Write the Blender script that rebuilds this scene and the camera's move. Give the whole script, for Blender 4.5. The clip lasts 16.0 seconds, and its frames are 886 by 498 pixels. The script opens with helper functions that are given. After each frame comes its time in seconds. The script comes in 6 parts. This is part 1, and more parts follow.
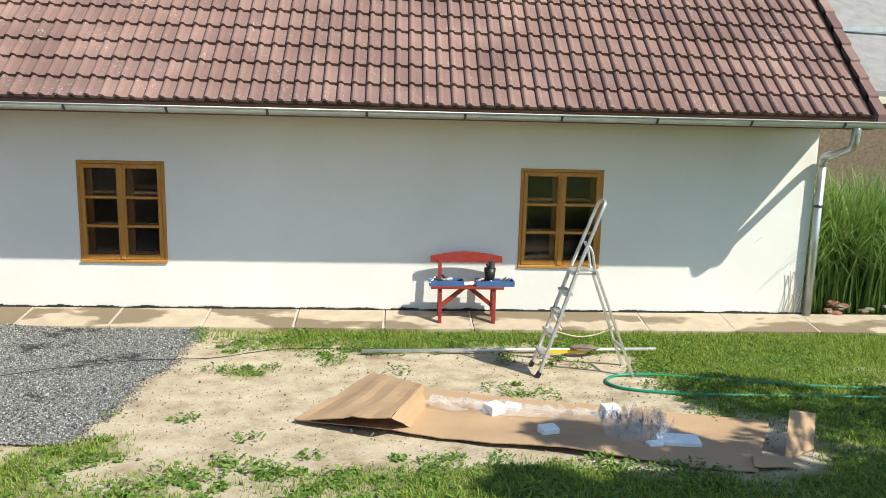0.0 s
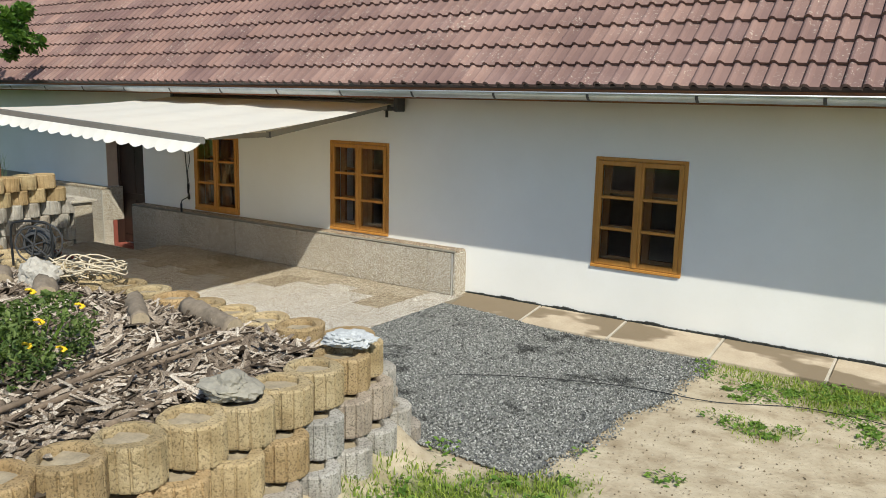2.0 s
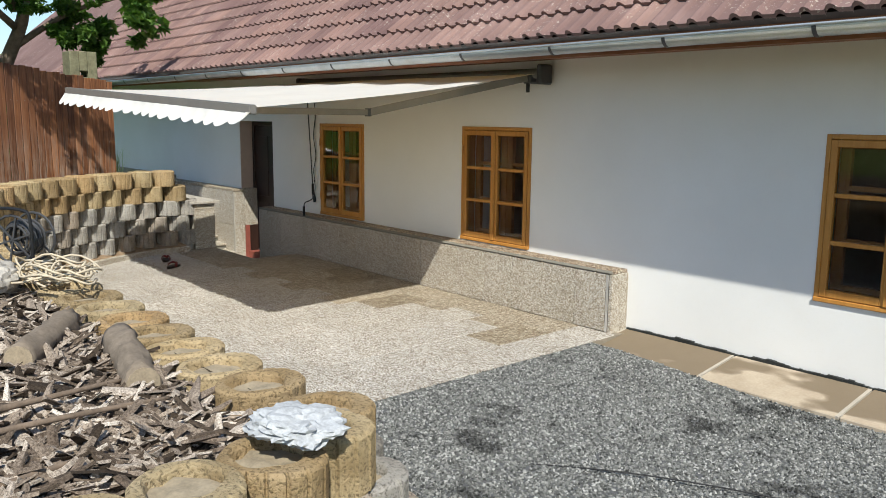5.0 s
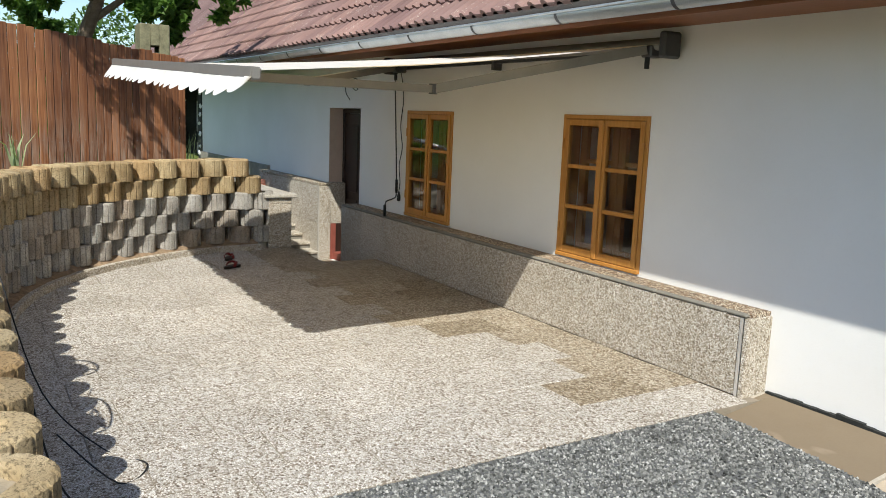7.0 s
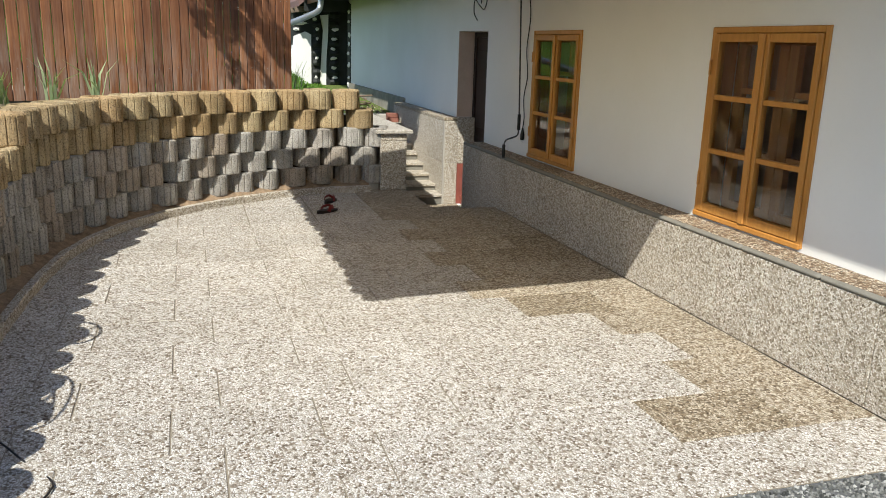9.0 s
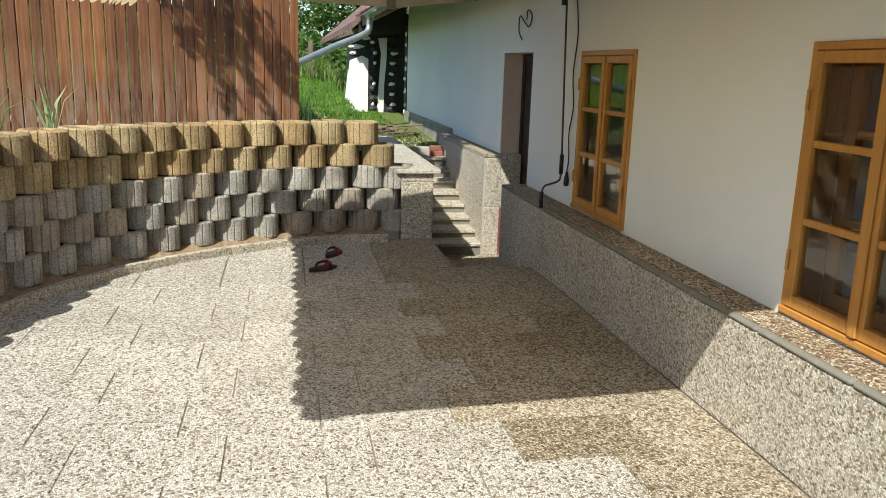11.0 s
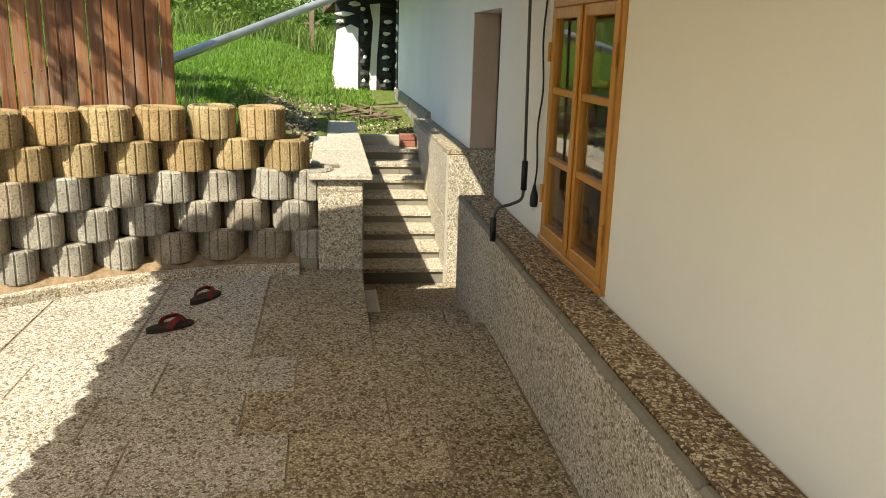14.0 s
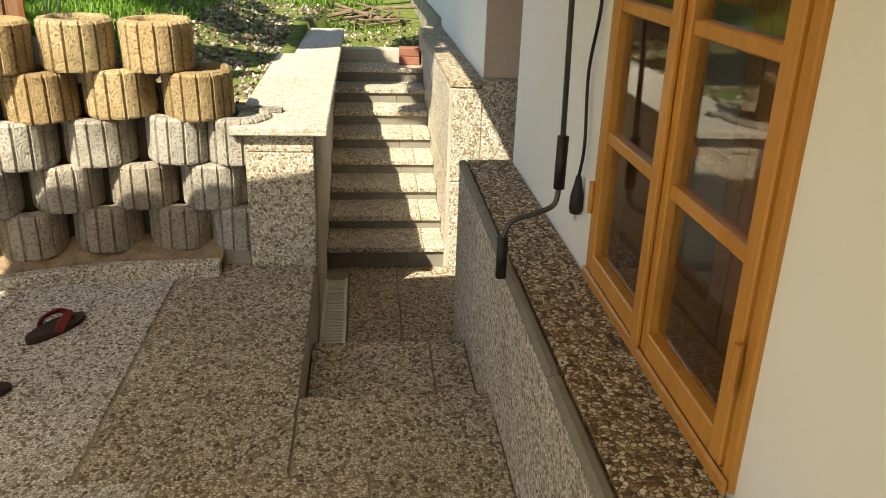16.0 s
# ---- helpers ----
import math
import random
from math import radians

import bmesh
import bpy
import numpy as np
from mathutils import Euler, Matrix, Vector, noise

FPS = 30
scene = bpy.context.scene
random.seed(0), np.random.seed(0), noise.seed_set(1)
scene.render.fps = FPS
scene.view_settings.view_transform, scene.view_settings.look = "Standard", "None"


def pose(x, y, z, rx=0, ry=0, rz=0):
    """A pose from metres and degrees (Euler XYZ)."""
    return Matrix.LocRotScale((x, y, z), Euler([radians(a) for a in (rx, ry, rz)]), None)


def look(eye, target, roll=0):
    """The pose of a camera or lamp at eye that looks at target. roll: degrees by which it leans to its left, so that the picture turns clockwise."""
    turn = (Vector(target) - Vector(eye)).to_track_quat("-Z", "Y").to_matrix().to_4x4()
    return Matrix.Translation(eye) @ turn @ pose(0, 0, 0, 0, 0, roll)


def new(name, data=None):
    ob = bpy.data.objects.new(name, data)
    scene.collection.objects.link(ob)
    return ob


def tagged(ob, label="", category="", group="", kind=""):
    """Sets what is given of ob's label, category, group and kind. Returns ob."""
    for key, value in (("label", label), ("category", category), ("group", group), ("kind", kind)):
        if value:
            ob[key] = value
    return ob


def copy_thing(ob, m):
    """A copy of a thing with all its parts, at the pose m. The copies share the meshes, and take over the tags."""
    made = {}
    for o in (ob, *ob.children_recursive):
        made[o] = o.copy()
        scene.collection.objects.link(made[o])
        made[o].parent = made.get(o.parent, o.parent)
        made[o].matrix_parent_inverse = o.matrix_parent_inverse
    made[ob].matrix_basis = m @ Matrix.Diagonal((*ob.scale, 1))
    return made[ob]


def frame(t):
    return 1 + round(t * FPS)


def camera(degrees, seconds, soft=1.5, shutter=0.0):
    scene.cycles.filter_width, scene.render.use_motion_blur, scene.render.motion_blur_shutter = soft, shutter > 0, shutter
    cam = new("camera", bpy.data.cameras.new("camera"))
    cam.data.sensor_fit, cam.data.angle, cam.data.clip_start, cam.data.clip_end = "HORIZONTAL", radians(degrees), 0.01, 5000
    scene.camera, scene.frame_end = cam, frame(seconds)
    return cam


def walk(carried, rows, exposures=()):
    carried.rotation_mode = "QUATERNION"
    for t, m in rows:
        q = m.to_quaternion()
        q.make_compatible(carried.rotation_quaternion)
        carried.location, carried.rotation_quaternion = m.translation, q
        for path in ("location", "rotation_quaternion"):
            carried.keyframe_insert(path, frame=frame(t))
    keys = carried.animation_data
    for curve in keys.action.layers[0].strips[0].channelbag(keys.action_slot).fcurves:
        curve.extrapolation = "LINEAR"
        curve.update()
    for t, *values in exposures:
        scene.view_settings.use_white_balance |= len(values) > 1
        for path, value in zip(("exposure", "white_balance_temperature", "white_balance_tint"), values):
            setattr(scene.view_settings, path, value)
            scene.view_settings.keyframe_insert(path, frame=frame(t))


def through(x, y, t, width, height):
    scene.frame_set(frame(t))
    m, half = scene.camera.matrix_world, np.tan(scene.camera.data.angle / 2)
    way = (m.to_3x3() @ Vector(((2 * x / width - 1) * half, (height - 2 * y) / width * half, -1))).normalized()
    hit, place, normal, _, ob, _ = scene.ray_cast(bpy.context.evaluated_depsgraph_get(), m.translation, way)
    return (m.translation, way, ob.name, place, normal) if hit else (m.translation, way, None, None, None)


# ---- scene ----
cam = camera(58.0, 16.0, 0.6)
EXPOSURES = [(0.0, 0.56, 6700, 4), (0.5, 0.03, 6600, 4), (1.0, 0.25, 6600, 4), (1.5, 0.20, 6600, 4), (2.5, 0.20, 6550, 4), (6.0, 0.33, 6300, 7), (8.5, 0.44, 6350, 7), (9.2, 0.47, 6300, 7), (11.5, 0.65, 6500, 3), (12.0, 1.02, 6600, 3), (13.0, 1.05, 6750, 3), (14.5, 0.92, 7900, 3), (15.5, 1.06, 8000, 3), (16.0, 1.26, 7900, 4)]
PATH = [
    (0, (0.054, -0.248, 2.471), (0.168, 1.715, 2.106), 1.4),
    (0.5, (0.06, 0.066, 2.43), (-0.276, 2.001, 2.052), 1.7),
    (1, (-0.026, 0.382, 2.345), (-0.724, 2.215, 1.958), 1.4),
    (1.5, (-0.089, 0.739, 2.292), (-1.019, 2.467, 1.909), 1.2),
    (2, (-0.17, 1.1, 2.255), (-1.271, 2.73, 1.89), 1.3),
    (2.5, (-0.274, 1.452, 2.189), (-1.505, 2.992, 1.854), 1.4),
    (3, (-0.307, 1.831, 2.109), (-1.642, 3.285, 1.787), 1.3),
    (3.5, (-0.405, 2.214, 2.015), (-1.802, 3.609, 1.696), 1.0),
    (6, (-1.617, 4.031, 1.717), (-3.19, 5.227, 1.407), 1.1),
    (6.5, (-1.821, 4.361, 1.695), (-3.457, 5.471, 1.392), 1.6),
    (7, (-2.061, 4.683, 1.648), (-3.75, 5.704, 1.325), 2.2),
    (7.5, (-2.243, 4.971, 1.62), (-3.973, 5.909, 1.262), 2.6),
    (8, (-2.38, 5.31, 1.594), (-4.143, 6.16, 1.184), 2.4),
    (8.5, (-2.651, 5.591, 1.519), (-4.45, 6.328, 1.052), 2.0),
    (9, (-2.935, 5.87, 1.562), (-4.781, 6.462, 1.068), 1.7),
    (11.5, (-4.504, 7.044, 1.562), (-6.427, 7.4, 1.143), 1.9),
    (12, (-4.754, 7.262, 1.58), (-6.687, 7.599, 1.191), 2.3),
    (12.5, (-5.045, 7.404, 1.566), (-6.979, 7.723, 1.167), 2.3),
    (13, (-5.399, 7.584, 1.554), (-7.331, 7.876, 1.128), 2.1),
    (13.5, (-5.762, 7.743, 1.531), (-7.687, 8.013, 1.061), 2.0),
    (14, (-6.183, 7.92, 1.509), (-8.099, 8.2, 1.008), 1.7),
    (14.5, (-6.624, 8.096, 1.491), (-8.533, 8.375, 0.964), 1.5),
    (15, (-7.083, 8.202, 1.469), (-8.984, 8.476, 0.91), 1.4),
    (15.5, (-7.558, 8.297, 1.473), (-9.443, 8.542, 0.854), 1.4),
    (16, (-8.0, 8.353, 1.459), (-9.846, 8.55, 0.715), 1.9),
]
walk(cam, [(t, look(eye, target, roll)) for t, eye, target, roll in PATH], EXPOSURES)

# ---------------------------------------------------------------- light
SUN = Vector((0.775, -0.55, 1.0)).normalized()
sun_data = bpy.data.lights.new("sun", "SUN")
sun_data.energy, sun_data.angle, sun_data.color = 4.8, radians(0.53), (1.0, 0.95, 0.86)
sun = new("sun", sun_data)
sun.matrix_world = look(SUN * 60, (0, 0, 0))
world = bpy.data.worlds.new("sky")
scene.world = world
world.use_nodes = True
wn = world.node_tree.nodes
sky = wn.new("ShaderNodeTexSky")
sky.sky_type, sky.sun_disc = "NISHITA", False
sky.sun_elevation, sky.sun_rotation = math.asin(SUN.z), math.atan2(SUN.x, SUN.y)
sky.air_density, sky.dust_density, sky.ozone_density = 1.0, 0.6, 2.5
wn["Background"].inputs[1].default_value = 0.125
world.node_tree.links.new(sky.outputs[0], wn["Background"].inputs[0])


# ---------------------------------------------------------------- materials
class Nodes:
    """A small writer of node materials; all patterns lie in world space, in metres."""

    def __init__(self, name, rough=0.8, metal=0.0, spec=0.4):
        self.m = bpy.data.materials.new(name)
        self.m.use_nodes = True
        self.t = self.m.node_tree
        self.b = self.t.nodes["Principled BSDF"]
        self.b.inputs["Roughness"].default_value = rough
        self.b.inputs["Metallic"].default_value = metal
        self.b.inputs["Specular IOR Level"].default_value = spec
        self.pos = self.t.nodes.new("ShaderNodeNewGeometry").outputs["Position"]
        self.bumps = []

    def link(self, a, b):
        self.t.links.new(a, b)

    def scaled(self, s):
        n = self.t.nodes.new("ShaderNodeVectorMath")
        n.operation = "MULTIPLY"
        n.inputs[1].default_value = s
        self.link(self.pos, n.inputs[0])
        return n.outputs[0]

    def noise(self, scale, detail=4.0, rough=0.55, stretch=None):
        n = self.t.nodes.new("ShaderNodeTexNoise")
        n.inputs["Scale"].default_value, n.inputs["Detail"].default_value, n.inputs["Roughness"].default_value = scale, detail, rough
        self.link(self.scaled(stretch) if stretch else self.pos, n.inputs["Vector"])
        return n.outputs["Fac"]

    def cells(self, scale, out="Color", feature="F1", rand=1.0):
        n = self.t.nodes.new("ShaderNodeTexVoronoi")
        n.feature = feature
        n.inputs["Scale"].default_value, n.inputs["Randomness"].default_value = scale, rand
        self.link(self.pos, n.inputs["Vector"])
        return n.outputs[out]

    def ramp(self, fac, *stops):
        n = self.t.nodes.new("ShaderNodeValToRGB")
        e = n.color_ramp.elements
        while len(e) < len(stops):
            e.new(0.5)
        for k, (p, c) in enumerate(stops):
            e[k].position, e[k].color = p, (*c, 1)
        self.link(fac, n.inputs[0])
        return n.outputs[0]

    def mix(self, fac, a, b, kind="MIX"):
        n = self.t.nodes.new("ShaderNodeMix")
        n.data_type, n.blend_type = "RGBA", kind
        for socket, v in ((n.inputs[0], fac), (n.inputs[6], a), (n.inputs[7], b)):
            if isinstance(v, (int, float)):
                socket.default_value = v
            elif isinstance(v, tuple):
                socket.default_value = (*v, 1)
            else:
                self.link(v, socket)
        return n.outputs[2]

    def math(self, op, a, b=0.0):
        n = self.t.nodes.new("ShaderNodeMath")
        n.operation = op
        for socket, v in zip(n.inputs, (a, b)):
            if isinstance(v, (int, float)):
                socket.default_value = v
            else:
                self.link(v, socket)
        return n.outputs[0]

    def random(self):
        return self.t.nodes.new("ShaderNodeObjectInfo").outputs["Random"]

    def island(self):
        return self.t.nodes.new("ShaderNodeNewGeometry").outputs["Random Per Island"]

    def bump(self, height, strength=0.4, dist=0.004):
        n = self.t.nodes.new("ShaderNodeBump")
        n.inputs["Strength"].default_value, n.inputs["Distance"].default_value = strength, dist
        self.link(height, n.inputs["Height"])
        if self.bumps:
            self.link(self.bumps[-1], n.inputs["Normal"])
        self.bumps.append(n.outputs[0])
        self.link(n.outputs[0], self.b.inputs["Normal"])
        return self

    def colour(self, c):
        if isinstance(c, tuple):
            self.b.inputs["Base Color"].default_value = (*c, 1)
        else:
            self.link(c, self.b.inputs["Base Color"])
        return self

    def rough(self, v):
        self.link(v, self.b.inputs["Roughness"])
        return self


def plain(name, c, rough=0.6, metal=0.0, vary=0.18, scale=9.0, grain=120.0, bump=0.15, spec=0.4):
    n = Nodes(name, rough, metal, spec)
    dark = tuple(v * (1 - vary) for v in c)
    light = tuple(min(1, v * (1 + vary)) for v in c)
    n.colour(n.ramp(n.mix(0.35, n.noise(scale), n.noise(grain, 2)), (0.3, dark), (0.7, light)))
    n.bump(n.noise(grain), bump, 0.002)
    return n.m


def plaster():
    n = Nodes("white_limewash_plaster", 0.9, spec=0.2)
    broad = n.ramp(n.noise(0.9, 5), (0.3, (0.74, 0.725, 0.69)), (0.7, (0.80, 0.79, 0.765)))
    fine = n.noise(38, 4)
    n.colour(n.mix(n.ramp(fine, (0.55, (0, 0, 0)), (0.8, (0.10, 0.10, 0.10))), broad, (0.62, 0.58, 0.52)))
    n.bump(n.noise(2.2, 3), 0.25, 0.03).bump(n.noise(90, 3), 0.18, 0.003)
    return n.m


def aggregate(name, stones, binder, scale=80.0, per_piece=0.10):
    """Washed concrete: irregular pebbles of many colours set in a cement binder."""
    n = Nodes(name, 0.75, spec=0.3)
    warp = n.t.nodes.new("ShaderNodeTexNoise")
    warp.inputs["Scale"].default_value, warp.inputs["Detail"].default_value = 110.0, 2.0
    n.link(n.pos, warp.inputs["Vector"])
    shift = n.t.nodes.new("ShaderNodeVectorMath")
    shift.operation = "MULTIPLY_ADD"
    shift.inputs[1].default_value = (0.009, 0.009, 0.009)
    n.link(warp.outputs["Color"], shift.inputs[0])
    n.link(n.pos, shift.inputs[2])
    plainpos, n.pos = n.pos, shift.outputs[0]
    split = n.t.nodes.new("ShaderNodeSeparateColor")
    n.link(n.cells(scale), split.inputs[0])
    edge = n.cells(scale, "Distance", "DISTANCE_TO_EDGE")
    n.pos = plainpos
    tone = n.ramp(split.outputs[0], *stones)
    col = n.mix(n.ramp(edge, (0.03, (1, 1, 1)), (0.13, (0, 0, 0))), tone, binder)
    col = n.mix(1.0, col, n.ramp(n.noise(1.7, 4), (0.3, (0.87, 0.86, 0.84)), (0.65, (1, 1, 1))), "MULTIPLY")
    col = n.mix(1.0, col, n.ramp(n.noise(26, 3), (0.35, (0.86, 0.85, 0.84)), (0.6, (1.04, 1.04, 1.04))), "MULTIPLY")
    col = n.mix(1.0, col, n.ramp(n.random(), (0.0, (1 - per_piece,) * 3), (1.0, (1, 1, 1))), "MULTIPLY")
    n.colour(col)
    n.bump(n.ramp(edge, (0.0, (0, 0, 0)), (0.25, (1, 1, 1))), 0.5, 0.005)
    return n.m


def ring_concrete(name, a, b, c):
    """Coarse split-faced planter concrete with open pores."""
    n = Nodes(name, 0.92, spec=0.15)
    pores = n.noise(85, 5, 0.65)
    col = n.ramp(n.noise(6, 4), (0.28, a), (0.5, b), (0.75, c))
    col = n.mix(n.ramp(pores, (0.36, (0.85,) * 3), (0.50, (0, 0, 0))), col, tuple(v * 0.35 for v in b))
    col = n.mix(1.0, col, n.ramp(n.random(), (0.0, (0.74, 0.70, 0.66)), (0.35, (1.0, 0.86, 0.74)), (0.6, (0.92, 0.91, 0.90)), (1.0, (1.10, 1.05, 1.0))), "MULTIPLY")
    n.colour(col)
    n.bump(pores, 1.0, 0.016).bump(n.noise(220, 2), 0.4, 0.003)
    return n.m


def wood(name, a, b, rough=0.45, along="z", grain=1.0, per_piece=0.25):
    n = Nodes(name, rough, spec=0.35)
    s = {"x": (1.2, 26, 26), "y": (26, 1.2, 26), "z": (26, 26, 1.2)}[along]
    g = n.noise(1.6 * grain, 6, 0.6, s)
    col = n.ramp(n.mix(0.4, g, n.noise(3, 3)), (0.32, a), (0.68, b))
    col = n.mix(1.0, col, n.ramp(n.random(), (0.0, (1 - per_piece,) * 3), (1.0, (1, 1, 1))), "MULTIPLY")
    n.colour(col)
    n.bump(g, 0.25, 0.003)
    return n.m


def tile_clay():
    n = Nodes("weathered_red_brown_concrete_tile", 0.9, spec=0.12)
    lichen = n.noise(34, 5, 0.7)
    col = n.ramp(n.noise(1.3, 5), (0.25, (0.17, 0.113, 0.102)), (0.55, (0.24, 0.163, 0.145)), (0.8, (0.31, 0.222, 0.198)))
    col = n.mix(1.0, col, n.ramp(n.island(), (0.0, (0.70, 0.66, 0.70)), (0.5, (0.95, 0.93, 0.93)), (1.0, (1.12, 1.06, 1.02))), "MULTIPLY")
    col = n.mix(1.0, col, n.ramp(n.random(), (0.0, (0.80, 0.77, 0.80)), (1.0, (1.1, 1.06, 1.03))), "MULTIPLY")
    patch = n.ramp(n.noise(2.4, 3), (0.45, (0, 0, 0)), (0.7, (1, 1, 1)))
    spots = n.ramp(lichen, (0.575, (0, 0, 0)), (0.64, (0.8, 0.8, 0.8)))
    n.colour(n.mix(n.mix(1.0, spots, patch, "MULTIPLY"), col, (0.56, 0.50, 0.43)))
    n.bump(n.noise(160, 4), 0.5, 0.003)
    return n.m


def soil_mix():
    """Trodden sandy earth that turns to mossy turf soil where the attribute 'turf' says so."""
    n = Nodes("trodden_sandy_earth", 0.95, spec=0.1)
    att = n.t.nodes.new("ShaderNodeAttribute")
    att.attribute_name = "turf"
    sand = n.ramp(n.noise(3.2, 6, 0.65), (0.30, (0.26, 0.20, 0.13)), (0.48, (0.42, 0.35, 0.25)), (0.7, (0.53, 0.455, 0.34)))
    sand = n.mix(n.ramp(n.noise(70, 3), (0.60, (0, 0, 0)), (0.72, (0.7, 0.7, 0.7))), sand, (0.17, 0.125, 0.08))
    turf = n.ramp(n.noise(14, 5), (0.3, (0.06, 0.095, 0.022)), (0.7, (0.17, 0.20, 0.06)))
    fac = n.ramp(n.mix(0.35, att.outputs["Fac"], n.noise(7, 5)), (0.42, (0, 0, 0)), (0.62, (1, 1, 1)))
    n.colour(n.mix(fac, sand, turf))
    n.bump(n.noise(24, 5), 0.5, 0.02).bump(n.noise(160, 3), 0.4, 0.004)
    return n.m


def leafy(name, a, b, rough=0.5, through=0.3):
    n = Nodes(name, rough, spec=0.3)
    col = n.ramp(n.island(), (0.0, a), (1.0, b))
    n.colour(col)
    tr = n.t.nodes.new("ShaderNodeBsdfTranslucent")
    mx = n.t.nodes.new("ShaderNodeMixShader")
    mx.inputs[0].default_value = through
    n.link(n.mix(1.0, col, (1.3, 1.5, 0.6), "MULTIPLY"), tr.inputs[0])
    n.link(n.b.outputs[0], mx.inputs[1])
    n.link(tr.outputs[0], mx.inputs[2])
    n.link(mx.outputs[0], n.t.nodes["Material Output"].inputs[0])
    return n.m


def cloth(name, c, through=0.35):
    n = Nodes(name, 0.85, spec=0.2)
    n.colour(n.ramp(n.noise(5, 3), (0.3, tuple(v * 0.95 for v in c)), (0.7, c)))
    n.bump(n.noise(400, 2), 0.15, 0.001)
    tr = n.t.nodes.new("ShaderNodeBsdfTranslucent")
    tr.inputs[0].default_value = (c[0], c[1] * 0.76, c[2] * 0.40, 1)
    mx = n.t.nodes.new("ShaderNodeMixShader")
    mx.inputs[0].default_value = through
    n.link(n.b.outputs[0], mx.inputs[1])
    n.link(tr.outputs[0], mx.inputs[2])
    n.link(mx.outputs[0], n.t.nodes["Material Output"].inputs[0])
    return n.m


def glass_pane():
    n = Nodes("window_glass", 0.02, spec=0.5)
    n.colour((1.0, 1.0, 1.0))
    n.b.inputs["Transmission Weight"].default_value = 1.0
    n.b.inputs["IOR"].default_value = 1.45
    return n.m


def film_plastic():
    n = Nodes("clear_plastic_film", 0.12, spec=0.5)
    n.colour((0.9, 0.92, 0.95))
    tp = n.t.nodes.new("ShaderNodeBsdfTransparent")
    mx = n.t.nodes.new("ShaderNodeMixShader")
    mx.inputs[0].default_value = 0.17
    n.bump(n.noise(28, 4), 0.7, 0.02)
    n.link(tp.outputs[0], mx.inputs[1])
    n.link(n.b.outputs[0], mx.inputs[2])
    n.link(mx.outputs[0], n.t.nodes["Material Output"].inputs[0])
    return n.m


PLASTER = plaster()
PAVE = aggregate("washed_concrete_paving", ((0.0, (0.10, 0.07, 0.045)), (0.13, (0.25, 0.20, 0.15)), (0.30, (0.53, 0.485, 0.42)), (0.6, (0.70, 0.67, 0.62)), (1.0, (0.84, 0.82, 0.785))), (0.27, 0.23, 0.185), 96.0)
# darker copy of the paving: real damp slabs, and shade painted into the colour
DAMPSHADE = aggregate("damp_shaded_washed_concrete", ((0.0, (0.09, 0.06, 0.035)), (0.2, (0.27, 0.205, 0.135)), (0.45, (0.49, 0.42, 0.32)), (0.8, (0.68, 0.62, 0.52))), (0.21, 0.165, 0.11), 86.0)
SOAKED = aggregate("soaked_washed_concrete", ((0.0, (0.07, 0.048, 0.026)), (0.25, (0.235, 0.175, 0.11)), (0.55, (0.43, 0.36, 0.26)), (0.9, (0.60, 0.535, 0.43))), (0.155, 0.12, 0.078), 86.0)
CLAD = aggregate("washed_concrete_cladding", ((0.0, (0.12, 0.093, 0.06)), (0.18, (0.34, 0.28, 0.205)), (0.42, (0.60, 0.54, 0.445)), (0.85, (0.82, 0.785, 0.715))), (0.34, 0.285, 0.215), 108.0)
PALECAP = aggregate("pale_pebble_cap", ((0.0, (0.30, 0.255, 0.20)), (0.25, (0.50, 0.455, 0.385)), (0.6, (0.66, 0.62, 0.555)), (1.0, (0.76, 0.73, 0.68))), (0.44, 0.395, 0.33), 100.0)
CAPPING = plain("pale_concrete_cap", (0.38, 0.35, 0.305), 0.9, vary=0.25, scale=40, grain=130, bump=0.35)
SILLTOP = aggregate("brown_pebble_ledge", ((0.0, (0.09, 0.055, 0.03)), (0.3, (0.32, 0.21, 0.13)), (0.6, (0.58, 0.46, 0.33)), (0.9, (0.78, 0.70, 0.57))), (0.11, 0.078, 0.05), 80.0)
YELLOW = ring_concrete("yellow_planter_concrete", (0.325, 0.245, 0.135), (0.47, 0.372, 0.22), (0.55, 0.45, 0.29))
GREY = ring_concrete("grey_planter_concrete", (0.28, 0.268, 0.245), (0.41, 0.395, 0.365), (0.53, 0.515, 0.485))
CONCRETE = plain("smooth_grey_concrete", (0.40, 0.37, 0.32), 0.9, vary=0.22, scale=4, grain=60, bump=0.3)
def slabstone(name="sandy_concrete_slab", dry=0.50):
    """Sandy concrete with damp stains of their own shape."""
    n = Nodes(name, 0.9, spec=0.2)
    col = n.ramp(n.mix(0.4, n.noise(5, 4), n.noise(60, 3)), (0.3, (0.36, 0.29, 0.21)), (0.7, (0.50, 0.42, 0.32)))
    stain = n.ramp(n.noise(1.15, 3, 0.5, (1.0, 1.9, 1.0)), (dry, (0, 0, 0)), (dry + 0.025, (0.55, 0.55, 0.55)), (dry + 0.06, (0.88, 0.88, 0.88)))
    n.colour(n.mix(stain, col, (0.17, 0.13, 0.085)))
    n.bump(n.noise(70), 0.25, 0.002)
    return n.m


